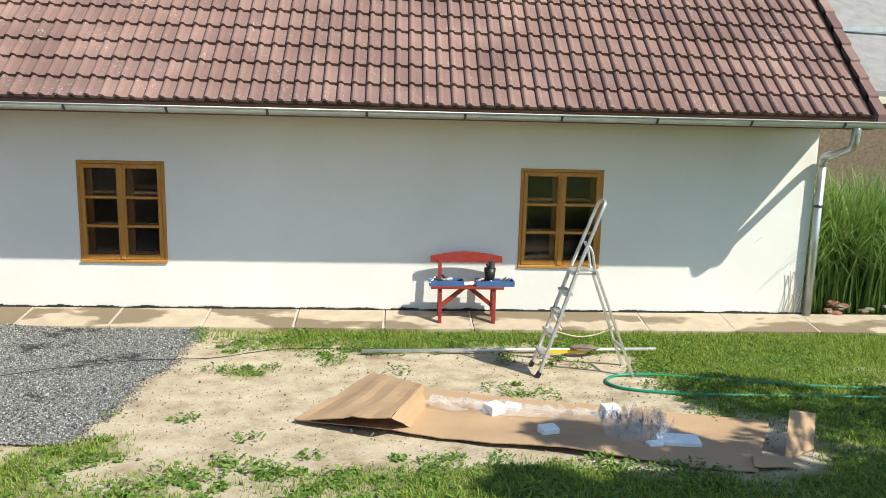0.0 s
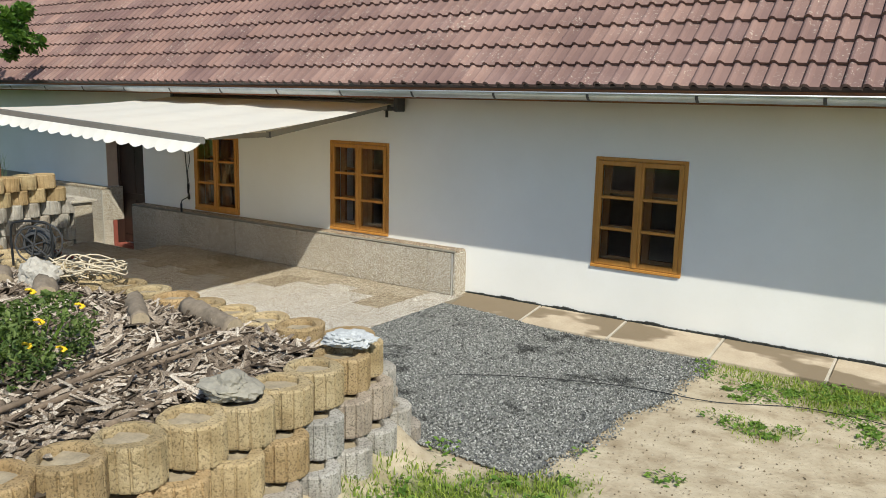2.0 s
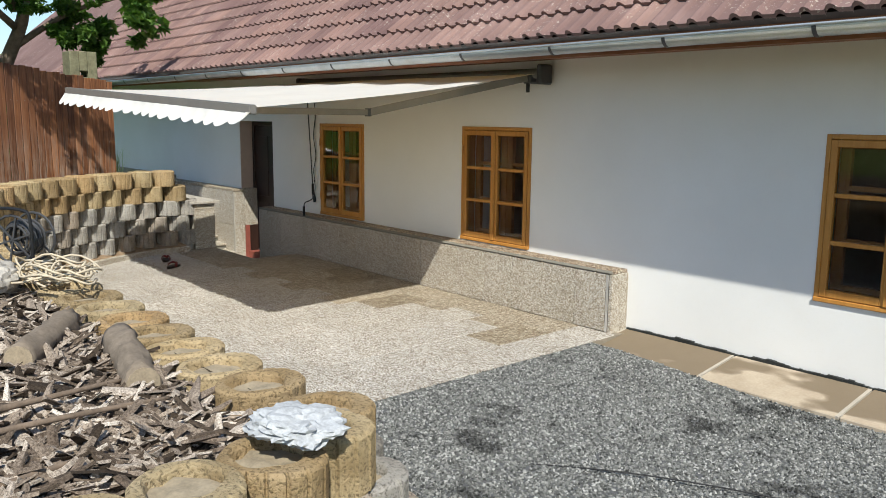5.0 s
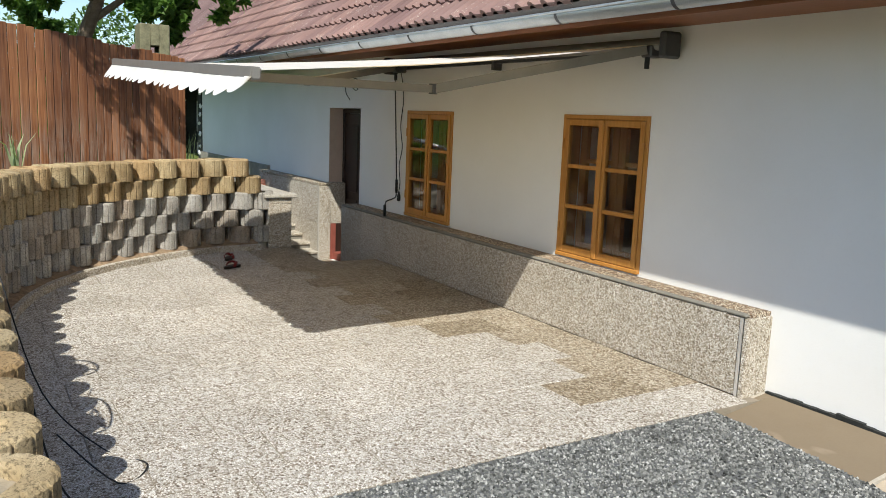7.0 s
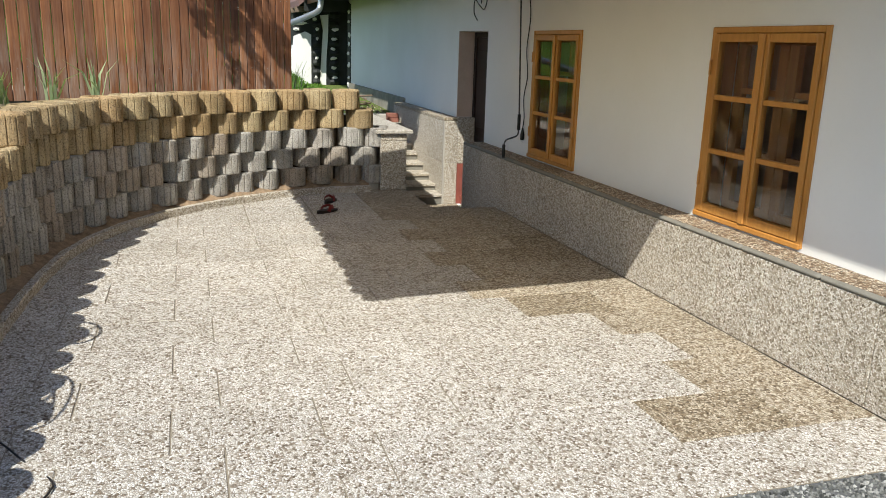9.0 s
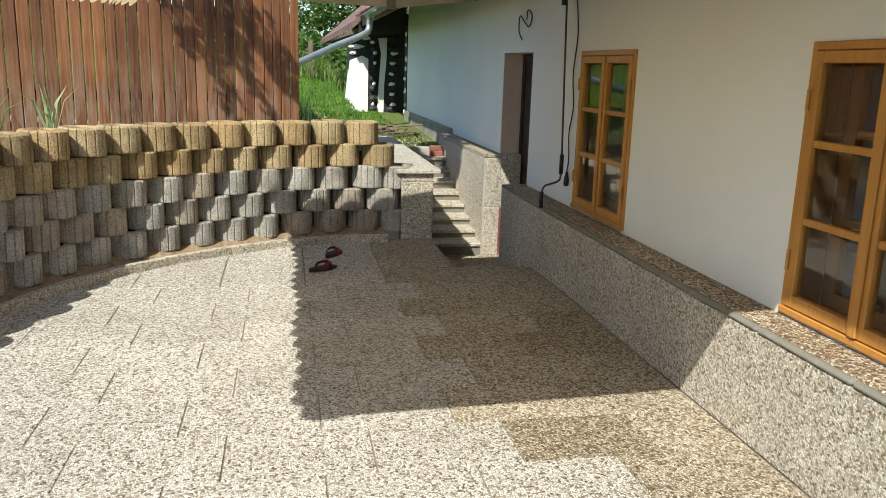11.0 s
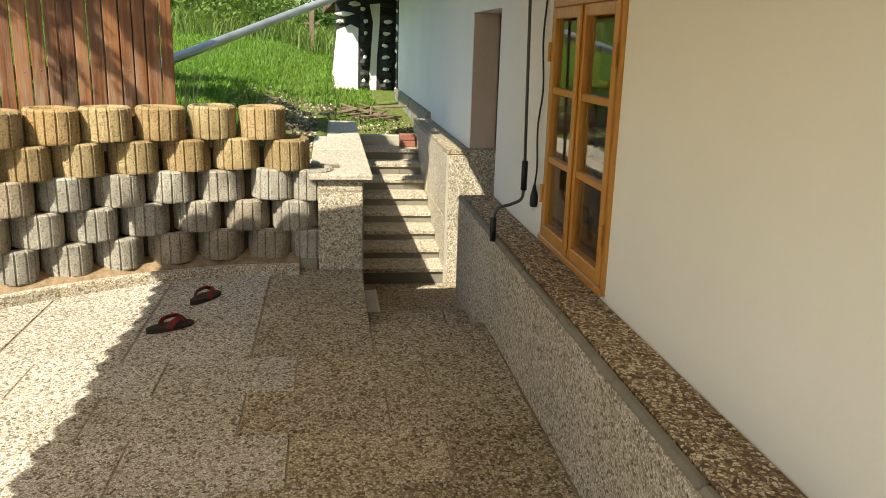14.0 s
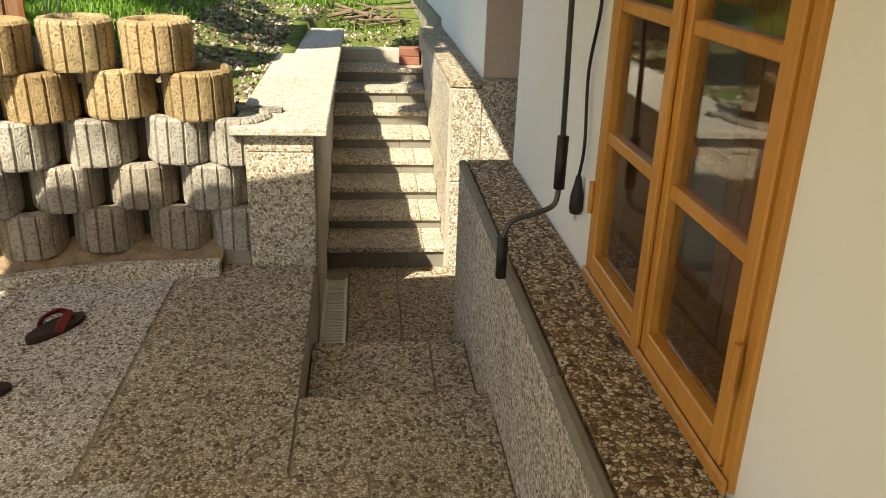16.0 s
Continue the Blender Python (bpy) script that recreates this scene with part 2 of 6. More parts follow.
SLABSTONE = slabstone()
WETSLAB = slabstone("wet_concrete_slab", 0.33)
JOINT = plain("pale_joint_mortar", (0.43, 0.385, 0.32), 0.95, vary=0.15, grain=80, bump=0.3)
MORTAR = plain("grey_mortar", (0.24, 0.205, 0.155), 0.95, vary=0.2, grain=80, bump=0.4)
TILE = tile_clay()
SPRUCE = wood("honey_stained_spruce", (0.40, 0.17, 0.035), (0.56, 0.27, 0.065), 0.35, "z", 1.0, 0.05)
INNERWOOD = wood("dark_inner_wood", (0.26, 0.11, 0.03), (0.38, 0.18, 0.055), 0.5, "z", 1.0, 0.1)
def board_wood():
    """Red-brown stained boards, each of its own tone, bleached towards the sawn lower ends."""
    n = Nodes("red_brown_weathered_board", 0.6, spec=0.3)
    g = n.noise(1.7, 6, 0.62, (34, 34, 1.1))
    col = n.ramp(n.mix(0.35, g, n.noise(2.5, 3)), (0.28, (0.076, 0.030, 0.016)), (0.5, (0.195, 0.084, 0.039)), (0.72, (0.32, 0.155, 0.071)))
    col = n.mix(1.0, col, n.ramp(n.random(), (0.0, (0.55, 0.50, 0.50)), (0.35, (0.82, 0.76, 0.74)), (0.7, (1.08, 1.02, 0.95)), (1.0, (1.25, 1.16, 1.05))), "MULTIPLY")
    low = n.t.nodes.new("ShaderNodeSeparateXYZ")
    n.link(n.pos, low.inputs[0])
    worn = n.mix(1.0, n.ramp(n.noise(1.2, 5, 0.7, (22, 22, 2.0)), (0.42, (0, 0, 0)), (0.66, (0.75, 0.75, 0.75))), n.ramp(n.math("SUBTRACT", 2.05, low.outputs[2]), (0.35, (0.12,) * 3), (0.95, (1, 1, 1))), "MULTIPLY")
    n.colour(n.mix(worn, col, (0.33, 0.255, 0.20)))
    n.bump(g, 0.3, 0.003)
    return n.m


FENCEWOOD = board_wood()
EAVEWOOD = wood("red_brown_eave_board", (0.20, 0.075, 0.035), (0.30, 0.125, 0.06), 0.5, "x", 1.0, 0.1)
DOORWOOD = wood("dark_brown_door_wood", (0.022, 0.012, 0.010), (0.05, 0.025, 0.018), 0.4, "z", 1.0, 0.1)
REDPAINT = plain("worn_red_paint", (0.27, 0.036, 0.026), 0.45, vary=0.3, scale=14)
REDSTEP = plain("red_brown_threshold_paint", (0.24, 0.07, 0.05), 0.6, vary=0.2)
ZINC = plain("galvanised_zinc", (0.52, 0.54, 0.55), 0.38, 0.75, vary=0.2, scale=5, bump=0.05)
ALU = plain("dull_aluminium", (0.66, 0.65, 0.62), 0.38, 0.7, vary=0.2, scale=12, bump=0.05)
DARKMETAL = plain("dark_grey_painted_metal", (0.075, 0.075, 0.078), 0.45, 0.3, vary=0.15)
GREYMETAL = plain("warm_grey_painted_aluminium", (0.22, 0.205, 0.185), 0.45, 0.2, vary=0.1)
BLACK = plain("black_plastic", (0.012, 0.012, 0.013), 0.45, vary=0.2)
CLOTH = cloth("cream_awning_cloth", (0.84, 0.82, 0.77), 0.40)
VALANCE = cloth("white_scalloped_cloth", (0.82, 0.81, 0.78), 0.30)
GLASS = glass_pane()
FILM = film_plastic()
CARD = plain("brown_corrugated_card", (0.40, 0.265, 0.155), 0.85, vary=0.14, scale=3, grain=200, bump=0.1)
FOAM = plain("white_foam", (0.80, 0.82, 0.84), 0.7, vary=0.05, bump=0.1)
EARTH = soil_mix()
POTSOIL = plain("dry_pale_potting_soil", (0.31, 0.255, 0.175), 0.95, vary=0.3, scale=14, grain=90, bump=0.8)
FOOTSOIL = plain("crumbly_brown_earth", (0.25, 0.175, 0.11), 0.95, vary=0.5, scale=18, grain=90, bump=0.9)
DARKEARTH = plain("dark_crumbly_earth", (0.075, 0.058, 0.042), 0.95, vary=0.4, scale=9, grain=60, bump=0.9)
GRAVELBED = plain("crushed_basalt_bed", (0.10, 0.102, 0.105), 0.9, vary=0.45, scale=60, grain=130, bump=1.0)
BARK = plain("grey_brown_bark", (0.17, 0.125, 0.09), 0.95, vary=0.4, scale=16, grain=70, bump=0.8)
ROCK = plain("lichen_grey_boulder", (0.26, 0.24, 0.20), 0.9, vary=0.3, scale=7, grain=50, bump=0.7)
MOSSPOST = plain("mossy_old_concrete", (0.17, 0.16, 0.095), 0.95, vary=0.4, scale=14, grain=60, bump=0.6)
BRICK = plain("old_red_brick", (0.25, 0.105, 0.075), 0.9, vary=0.3, scale=12)
BITUMEN = plain("black_bitumen_coat", (0.022, 0.024, 0.022), 0.7, vary=0.4, scale=8)
REVEAL = plain("beige_brown_render", (0.50, 0.385, 0.31), 0.9, vary=0.08, grain=60)
ASBESTOS = plain("grey_fibre_sheet_roof", (0.24, 0.23, 0.225), 0.9, vary=0.25, scale=3, grain=30)
TURFGREEN = leafy("lawn_blade", (0.10, 0.165, 0.02), (0.32, 0.38, 0.075), 0.6, 0.3)
MEADOW = leafy("meadow_blade", (0.05, 0.125, 0.016), (0.19, 0.33, 0.05), 0.6, 0.3)
SCRUB = leafy("scrub_leaf", (0.05, 0.10, 0.02), (0.22, 0.29, 0.08), 0.6, 0.3)
WEED = leafy("weed_leaf", (0.06, 0.13, 0.018), (0.18, 0.28, 0.05), 0.6, 0.3)
REED = leafy("tall_reed_blade", (0.06, 0.125, 0.028), (0.27, 0.36, 0.12), 0.5, 0.3)
IRIS = leafy("iris_leaf", (0.17, 0.23, 0.11), (0.36, 0.42, 0.24), 0.5, 0.25)
TREELEAF = leafy("tree_leaf", (0.035, 0.09, 0.016), (0.13, 0.22, 0.045), 0.45, 0.35)
HEDGELEAF = leafy("far_hedge_leaf", (0.03, 0.075, 0.015), (0.13, 0.20, 0.05), 0.6, 0.3)
FLOWER = plain("yellow_petal", (0.75, 0.48, 0.02), 0.6, vary=0.1)
HOSE = plain("green_garden_hose", (0.01, 0.22, 0.13), 0.4, vary=0.15)
SAWN = plain("grey_tan_sawn_wood", (0.30, 0.24, 0.165), 0.9, vary=0.25, scale=30)
ROPE = plain("cream_rope", (0.52, 0.44, 0.32), 0.9, vary=0.2, scale=40)
LEATHER = plain("dark_red_leather", (0.17, 0.02, 0.02), 0.5, vary=0.2)
NOSE = plain("grey_nosing_concrete", (0.19, 0.178, 0.15), 0.9, vary=0.2, grain=80, bump=0.3)
SOLE = plain("dark_sole", (0.03, 0.02, 0.016), 0.7)
SACK = plain("silver_grey_sack", (0.42, 0.43, 0.44), 0.85, 0.0, vary=0.25, scale=30, spec=0.15)
BLUE = plain("blue_tool_plastic", (0.06, 0.13, 0.30), 0.45, vary=0.2)
WHITE = plain("white_plastic", (0.75, 0.75, 0.72), 0.5, vary=0.06)


def pebbles(name, stops, wet=0.0):
    n = Nodes(name, 0.85, spec=0.25)
    col = n.ramp(n.island(), *stops)
    if wet:
        col = n.mix(1.0, col, n.ramp(n.noise(1.3, 6, 0.72), (0.375, (1 - wet,) * 3), (0.425, (1, 1, 1))), "MULTIPLY")
    n.colour(n.mix(1.0, col, n.ramp(n.noise(70, 4), (0.3, (0.6, 0.6, 0.6)), (0.7, (1.15, 1.15, 1.15))), "MULTIPLY"))
    n.bump(n.noise(140, 3), 0.4, 0.002)
    return n.m


BUSHLEAF = leafy("bush_leaf", (0.045, 0.08, 0.02), (0.15, 0.20, 0.055), 0.6, 0.3)
OLDWOOD = plain("weathered_grey_wood", (0.20, 0.16, 0.12), 0.9, vary=0.35, scale=10, grain=60, bump=0.6)
GRAVEL = pebbles("crushed_basalt_stone", ((0.0, (0.05, 0.052, 0.049)), (0.4, (0.165, 0.167, 0.157)), (0.8, (0.27, 0.27, 0.255)), (1.0, (0.48, 0.475, 0.45))), 0.72)
def bark_chip():
    """Shredded bark: each piece of its own grey-brown, streaked with dark fibre."""
    n = Nodes("weathered_bark_chip", 0.92, spec=0.15)
    col = n.ramp(n.island(), (0.0, (0.045, 0.034, 0.025)), (0.3, (0.19, 0.15, 0.118)), (0.65, (0.38, 0.32, 0.265)), (1.0, (0.66, 0.60, 0.53)))
    col = n.mix(1.0, col, n.ramp(n.noise(130, 5, 0.7), (0.36, (0.38, 0.35, 0.33)), (0.6, (1.15, 1.13, 1.1))), "MULTIPLY")
    n.colour(n.mix(1.0, col, n.ramp(n.noise(2.2, 4), (0.35, (0.7, 0.68, 0.66)), (0.6, (1.05, 1.05, 1.05))), "MULTIPLY"))
    n.bump(n.noise(150, 4), 0.9, 0.005)
    return n.m


MULCH = bark_chip()


# ---------------------------------------------------------------- mesh helpers
def link_mesh(name, bm, material, parent=None, label="", smooth=False):
    me = bpy.data.meshes.new(name)
    bm.to_mesh(me)
    bm.free()
    me.materials.append(material)
    if smooth:
        me.polygons.foreach_set("use_smooth", [True] * len(me.polygons))
    ob = new(name, me)
    ob.parent = parent
    if label:
        tagged(ob, label)
    return ob


def part(name, bm, material, parent, label="", smooth=False):
    return link_mesh(name, bm, material, parent, label, smooth)


def thing(name, label, category, group="", kind="", at=(0, 0, 0), turn=0.0):
    ob = new(name)
    ob.empty_display_size = 0.1
    ob.matrix_world = pose(*at, 0, 0, turn)
    return tagged(ob, label, category, group, kind)


def box(bm, x0, x1, y0, y1, z0, z1, bevel=0.0):
    v = [bm.verts.new(p) for p in ((x0, y0, z0), (x1, y0, z0), (x1, y1, z0), (x0, y1, z0), (x0, y0, z1), (x1, y0, z1), (x1, y1, z1), (x0, y1, z1))]
    fs = [bm.faces.new([v[i] for i in q]) for q in ((0, 3, 2, 1), (4, 5, 6, 7), (0, 1, 5, 4), (1, 2, 6, 5), (2, 3, 7, 6), (3, 0, 4, 7))]
    if bevel:
        edges = list({e for f in fs for e in f.edges})
        bmesh.ops.bevel(bm, geom=edges, offset=bevel, segments=1, profile=0.5, affect="EDGES")
    return bm


def boxes(*dims, bevel=0.0):
    bm = bmesh.new()
    for d in dims:
        box(bm, *d, bevel=bevel)
    return bm


def beam(bm, a, b, w, h=None, up=(0, 0, 1)):
    """A straight bar of section w x h from a to b."""
    a, b, h = Vector(a), Vector(b), h or w
    d = (b - a).normalized()
    side = d.cross(Vector(up))
    if side.length < 1e-4:
        side = d.cross(Vector((1, 0, 0)))
    side.normalize()
    top = side.cross(d)
    ring = [side * (i * w / 2) + top * (j * h / 2) for i, j in ((-1, -1), (1, -1), (1, 1), (-1, 1))]
    v = [bm.verts.new(p + o) for p in (a, b) for o in ring]
    for q in ((3, 2, 1, 0), (4, 5, 6, 7), (0, 1, 5, 4), (1, 2, 6, 5), (2, 3, 7, 6), (3, 0, 4, 7)):
        bm.faces.new([v[i] for i in q])
    return bm


def tube(bm, pts, r, n=8, taper=None, closed_ends=True):
    """A round tube along points; taper: radius at each point."""
    pts = [Vector(p) for p in pts]
    rings, side = [], None
    for i, p in enumerate(pts):
        d = (pts[min(i + 1, len(pts) - 1)] - pts[max(i - 1, 0)]).normalized()
        ref = side if side is not None else (Vector((0, 0, 1)) if abs(d.z) < 0.9 else Vector((1, 0, 0)))
        side = (ref - d * ref.dot(d)).normalized()
        up = d.cross(side)
        rr = taper[i] if taper else r
        rings.append([bm.verts.new(p + (side * math.cos(a) + up * math.sin(a)) * rr) for a in (2 * math.pi * k / n for k in range(n))])
    for a, b in zip(rings, rings[1:]):
        for k in range(n):
            bm.faces.new((a[k], a[(k + 1) % n], b[(k + 1) % n], b[k]))
    if closed_ends:
        bm.faces.new(rings[0][::-1])
        bm.faces.new(rings[-1])
    return bm


def smooth_path(pts, steps=6):
    """Catmull-Rom through points."""
    pts = [Vector(p) for p in pts]
    out = []
    for i in range(len(pts) - 1):
        p0, p1, p2, p3 = pts[max(i - 1, 0)], pts[i], pts[i + 1], pts[min(i + 2, len(pts) - 1)]
        for s in range(steps):
            t = s / steps
            out.append(0.5 * (2 * p1 + (p2 - p0) * t + (2 * p0 - 5 * p1 + 4 * p2 - p3) * t * t + (3 * p1 - p0 - 3 * p2 + p3) * t ** 3))
    return out + [pts[-1]]


def even_steps(pts, step):
    """Points and headings at even steps along a polyline."""
    out, need, walked = [], 0.0, 0.0
    for a, b in zip(pts, pts[1:]):
        d = (b - a).length
        while need <= walked + d and d > 1e-9:
            p = a + (b - a) * ((need - walked) / d)
            out.append((p, math.atan2((b - a).y, (b - a).x)))
            need += step
        walked += d
    return out


def raw_mesh(name, verts, faces, material, parent=None, smooth=False):
    me = bpy.data.meshes.new(name)
    me.from_pydata(verts, [], faces)
    me.update()
    me.materials.append(material)
    if smooth:
        me.polygons.foreach_set("use_smooth", [True] * len(me.polygons))
    ob = new(name, me)
    ob.parent = parent
    return ob


def lumpy(bm, c, r, seed, flat=(1, 1, 1), rough=0.25, sub=2, fine=0.0):
    """A rounded uneven stone; fine adds creases."""
    res = bmesh.ops.create_icosphere(bm, subdivisions=sub, radius=1.0)
    off = Vector((seed * 7.3, seed * 3.1, seed * 1.7))
    for v in res["verts"]:
        d = v.co.normalized()
        k = 1 + rough * noise.noise(d * 1.3 + off) + rough * 0.4 * noise.noise(d * 4 + off) + fine * abs(noise.noise(d * 6 + off))
        v.co = Vector(c) + Vector((d.x * flat[0], d.y * flat[1], d.z * flat[2])) * r * k
    return bm


# ---------------------------------------------------------------- ground
LAWN_Y = (-30.0, -3.0, -0.25, 1.0, 2.2, 4.0, 5.0, 6.5, 8.2, 9.0, 40.0)
LAWN_Z = (2.6, 1.3, 1.0, 0.8, 0.52, 0.22, 0.10, 0.0, -0.10, -0.12, -0.3)


def step01(a, b, v):
    t = min(1.0, max(0.0, (v - a) / (b - a)))
    return t * t * (3 - 2 * t)


def ground_z(x, y):
    lawn = float(np.interp(y, LAWN_Y, LAWN_Z))
    if x > -2.4:
        return lawn
    if x > -5.3:
        s = step01(-2.4, -3.4, x)
        low = lawn if y > 4.72 else lawn * (1 - s) + 0.55 * s
        e = step01(-3.4, -5.0, x)
        return low * (1 - e) - 0.06 * e if y > 4.72 else low
    if x > -11.9 and y > 4.45 and not (x < -11.4 and y < 5.6):
        return -0.16 if not (x < -10.1 and y > 7.9) else -0.55
    if x > -10.0:
        return 0.55 + 0.1 * step01(3.0, -4.0, y)
    if y > 8.0:
        return -0.55 if x > -12.3 else min(0.50, -0.55 + 0.36 * (-12.3 - x)) + 0.03 * max(0.0, -15.2 - x)
    up = 0.62 + 0.30 * step01(7.75, 6.6, y) + 0.035 * max(0.0, -12.5 - x) + 0.05 * max(0.0, 6.6 - y)
    return min(up, 4.0)


def turf_at(x, y):
    n = noise.fractal(Vector((x * 0.9, y * 0.9, 0.3)), 1.0, 2.0, 4)
    if x < -11.0:
        return 0.95 * step01(-11.7, -12.5, x)
    t = 0.05
    t += 0.75 * step01(7.3, 8.0, y) * (0.6 + 0.4 * step01(0.5, 2.8, x))
    t += 0.85 * step01(2.0, 3.3, x + 0.25 * (y - 6.0))
    t += (0.40 + 0.40 * step01(-0.6, 0.8, x)) * step01(5.0, 4.3, y + 0.10 * x)
    t += 0.8 * step01(2.0, 1.0, y)
    t *= step01(-2.6, -1.6, x) if y > 4.6 else 1.0
    return max(0.0, min(1.0, t + 0.55 * n))


def lines(*spans):
    out = []
    for a, b, s in spans:
        out += list(np.arange(a, b, s))
    return out + [spans[-1][1]]


def build_ground():
    xs = lines((-400, -60, 40), (-60, -20, 2.5), (-20, -15.2, 0.4), (-15.2, -9.8, 0.15), (-9.8, -5.4, 0.4), (-5.4, 6.0, 0.1), (6.0, 20, 1.0), (20, 400, 40))
    ys = lines((-400, -40, 40), (-40, -4, 2.0), (-4, 8.7, 0.1), (8.7, 20, 0.8), (20, 400, 40))
    verts, turf = [], []
    for y in ys:
        for x in xs:
            z = ground_z(x, y)
            if -5.4 < x < 8 and -4 < y < 8.6:
                z += 0.02 * noise.noise(Vector((x * 1.7, y * 1.7, 0)))
            verts.append((x, y, z))
            turf.append(turf_at(x, y))
    w = len(xs)
    faces = [(j * w + i, j * w + i + 1, (j + 1) * w + i + 1, (j + 1) * w + i) for j in range(len(ys) - 1) for i in range(w - 1)]
    ob = raw_mesh("ground", verts, faces, EARTH, smooth=True)
    att = ob.data.attributes.new("turf", "FLOAT", "POINT")
    att.data.foreach_set("value", turf)
    return tagged(ob, "sandy trodden yard with patchy green grass", "ground", kind="structure")


build_ground()

# ---------------------------------------------------------------- house shell
WALL_Y, WALL_T = 9.0, 0.46
WIN_W, WIN_Z0, WIN_Z1 = 0.98, 0.548, 1.718
WIN_X = (1.97, -3.09, -6.835, -9.58)
DOOR = (-12.32, -11.32, -0.34, 1.73)
HOUSE_W, HOUSE_E = -19.05, 5.0


def wall_with_holes(name, x0, x1, z0, z1, y0, y1, holes, material):
    xs = sorted({x0, x1, *(h[0] for h in holes), *(h[1] for h in holes)})
    zs = sorted({z0, z1, *(h[2] for h in holes), *(h[3] for h in holes)})
    solid = {}
    for i in range(len(xs) - 1):
        for k in range(len(zs) - 1):
            cx, cz = (xs[i] + xs[i + 1]) / 2, (zs[k] + zs[k + 1]) / 2
            solid[i, k] = not any(h[0] < cx < h[1] and h[2] < cz < h[3] for h in holes)
    bm = bmesh.new()
    at = {}

    def v(i, k, y):
        key = (i, k, y)
        if key not in at:
            at[key] = bm.verts.new((xs[i], y, zs[k]))
        return at[key]

    for (i, k), full in solid.items():
        if not full:
            continue
        bm.faces.new((v(i, k, y0), v(i + 1, k, y0), v(i + 1, k + 1, y0), v(i, k + 1, y0)))
        bm.faces.new((v(i, k + 1, y1), v(i + 1, k + 1, y1), v(i + 1, k, y1), v(i, k, y1)))
        for (di, dk), (a, b) in {(-1, 0): ((i, k), (i, k + 1)), (1, 0): ((i + 1, k + 1), (i + 1, k)), (0, -1): ((i + 1, k), (i, k)), (0, 1): ((i, k + 1), (i + 1, k + 1))}.items():
            if not solid.get((i + di, k + dk), False):
                bm.faces.new((v(*a, y0), v(*b, y0), v(*b, y1), v(*a, y1)))
    return link_mesh(name, bm, material)


holes = [(x - WIN_W / 2, x + WIN_W / 2, WIN_Z0, WIN_Z1) for x in WIN_X] + [DOOR]
tagged(wall_with_holes("wall_south", HOUSE_W, HOUSE_E, -0.6, 2.40, WALL_Y, WALL_Y + WALL_T, holes, PLASTER), "white limewashed plaster house wall, slightly uneven", "wall", kind="structure")
tagged(link_mesh("wall_east", boxes((HOUSE_E - 0.45, HOUSE_E - 0.002, WALL_Y + WALL_T + 0.002, 16.0, -0.6, 2.6)), PLASTER), "white plastered gable wall", "wall", kind="structure")
tagged(link_mesh("wall_north", boxes((HOUSE_W, HOUSE_E - 0.452, 15.7, 16.0, -0.6, 2.6)), PLASTER), "plain white back wall of the house", "wall", kind="structure")
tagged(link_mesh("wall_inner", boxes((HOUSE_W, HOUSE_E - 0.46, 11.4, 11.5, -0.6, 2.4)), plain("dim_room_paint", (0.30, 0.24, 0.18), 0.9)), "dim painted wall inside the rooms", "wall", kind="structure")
tagged(link_mesh("ceiling", boxes((HOUSE_W, HOUSE_E - 0.46, WALL_Y + WALL_T + 0.003, 15.69, 2.405, 2.46)), plain("room_ceiling_paint", (0.6, 0.58, 0.54), 0.9)), "plain ceiling of the rooms", "ceiling", kind="structure")
tagged(link_mesh("floor", boxes((HOUSE_W, HOUSE_E - 0.46, WALL_Y + WALL_T + 0.003, 15.69, -0.5, -0.35)), plain("room_floor_boards", (0.16, 0.09, 0.05), 0.6)), "dark floor of the rooms", "floor", kind="structure")

# dark line of bitumen where the wall meets the foot slabs
bm = bmesh.new()
rnd = random.Random(4)
x = -5.15
while x < HOUSE_E:
    s = rnd.uniform(0.02, 0.07)
    box(bm, x, min(x + s, HOUSE_E), 8.975 - rnd.uniform(0, 0.012), 8.998, 0.0, 0.022 + 0.02 * noise.noise(Vector((x * 4, 0, 0))) + rnd.uniform(0, 0.008))
    x += s
tagged(link_mesh("trim", bm, BITUMEN), "ragged black bitumen strip at the wall foot", "trim", kind="structure")


# ---------------------------------------------------------------- roof
PITCH = radians(42.0)
EAVE_Y, EAVE_Z = 8.10, 2.40
ROOF_W, ROOF_E = -19.3, 5.20
TILE_W, TILE_L, COURSE = 0.296, 0.36, 0.297
COURSES = 19


def roof_point(x, s, up=0.0):
    return Vector((x, EAVE_Y + s * math.cos(PITCH) - up * math.sin(PITCH), EAVE_Z + s * math.sin(PITCH) + up * math.cos(PITCH)))


WAVE = ((0.0, -0.014), (0.035, 0.016), (0.13, 0.029), (0.25, 0.031), (0.37, 0.020), (0.47, 0.001), (0.965, -0.003), (0.998, -0.014))


def tile_verts(x, s):
    """One double-wave tile: a sharp lock on one side of each hump, then a flat pan."""
    low = [(TILE_W / 2 * (k + f), z) for k in (0, 1) for f, z in WAVE]
    n = len(low)
    out = []
    for ss, lift in ((s, 0.044), (s + TILE_L, 0.006)):
        out += [roof_point(x + u, ss, z + lift) for u, z in low]
    out += [roof_point(x + u, s + 0.004, z + 0.010) for u, z in low]
    faces = []
    for k in range(n - 1):
        faces.append((k, k + 1, n + k + 1, n + k))
        faces.append((k + 1, k, 2 * n + k, 2 * n + k + 1))
    return out, faces


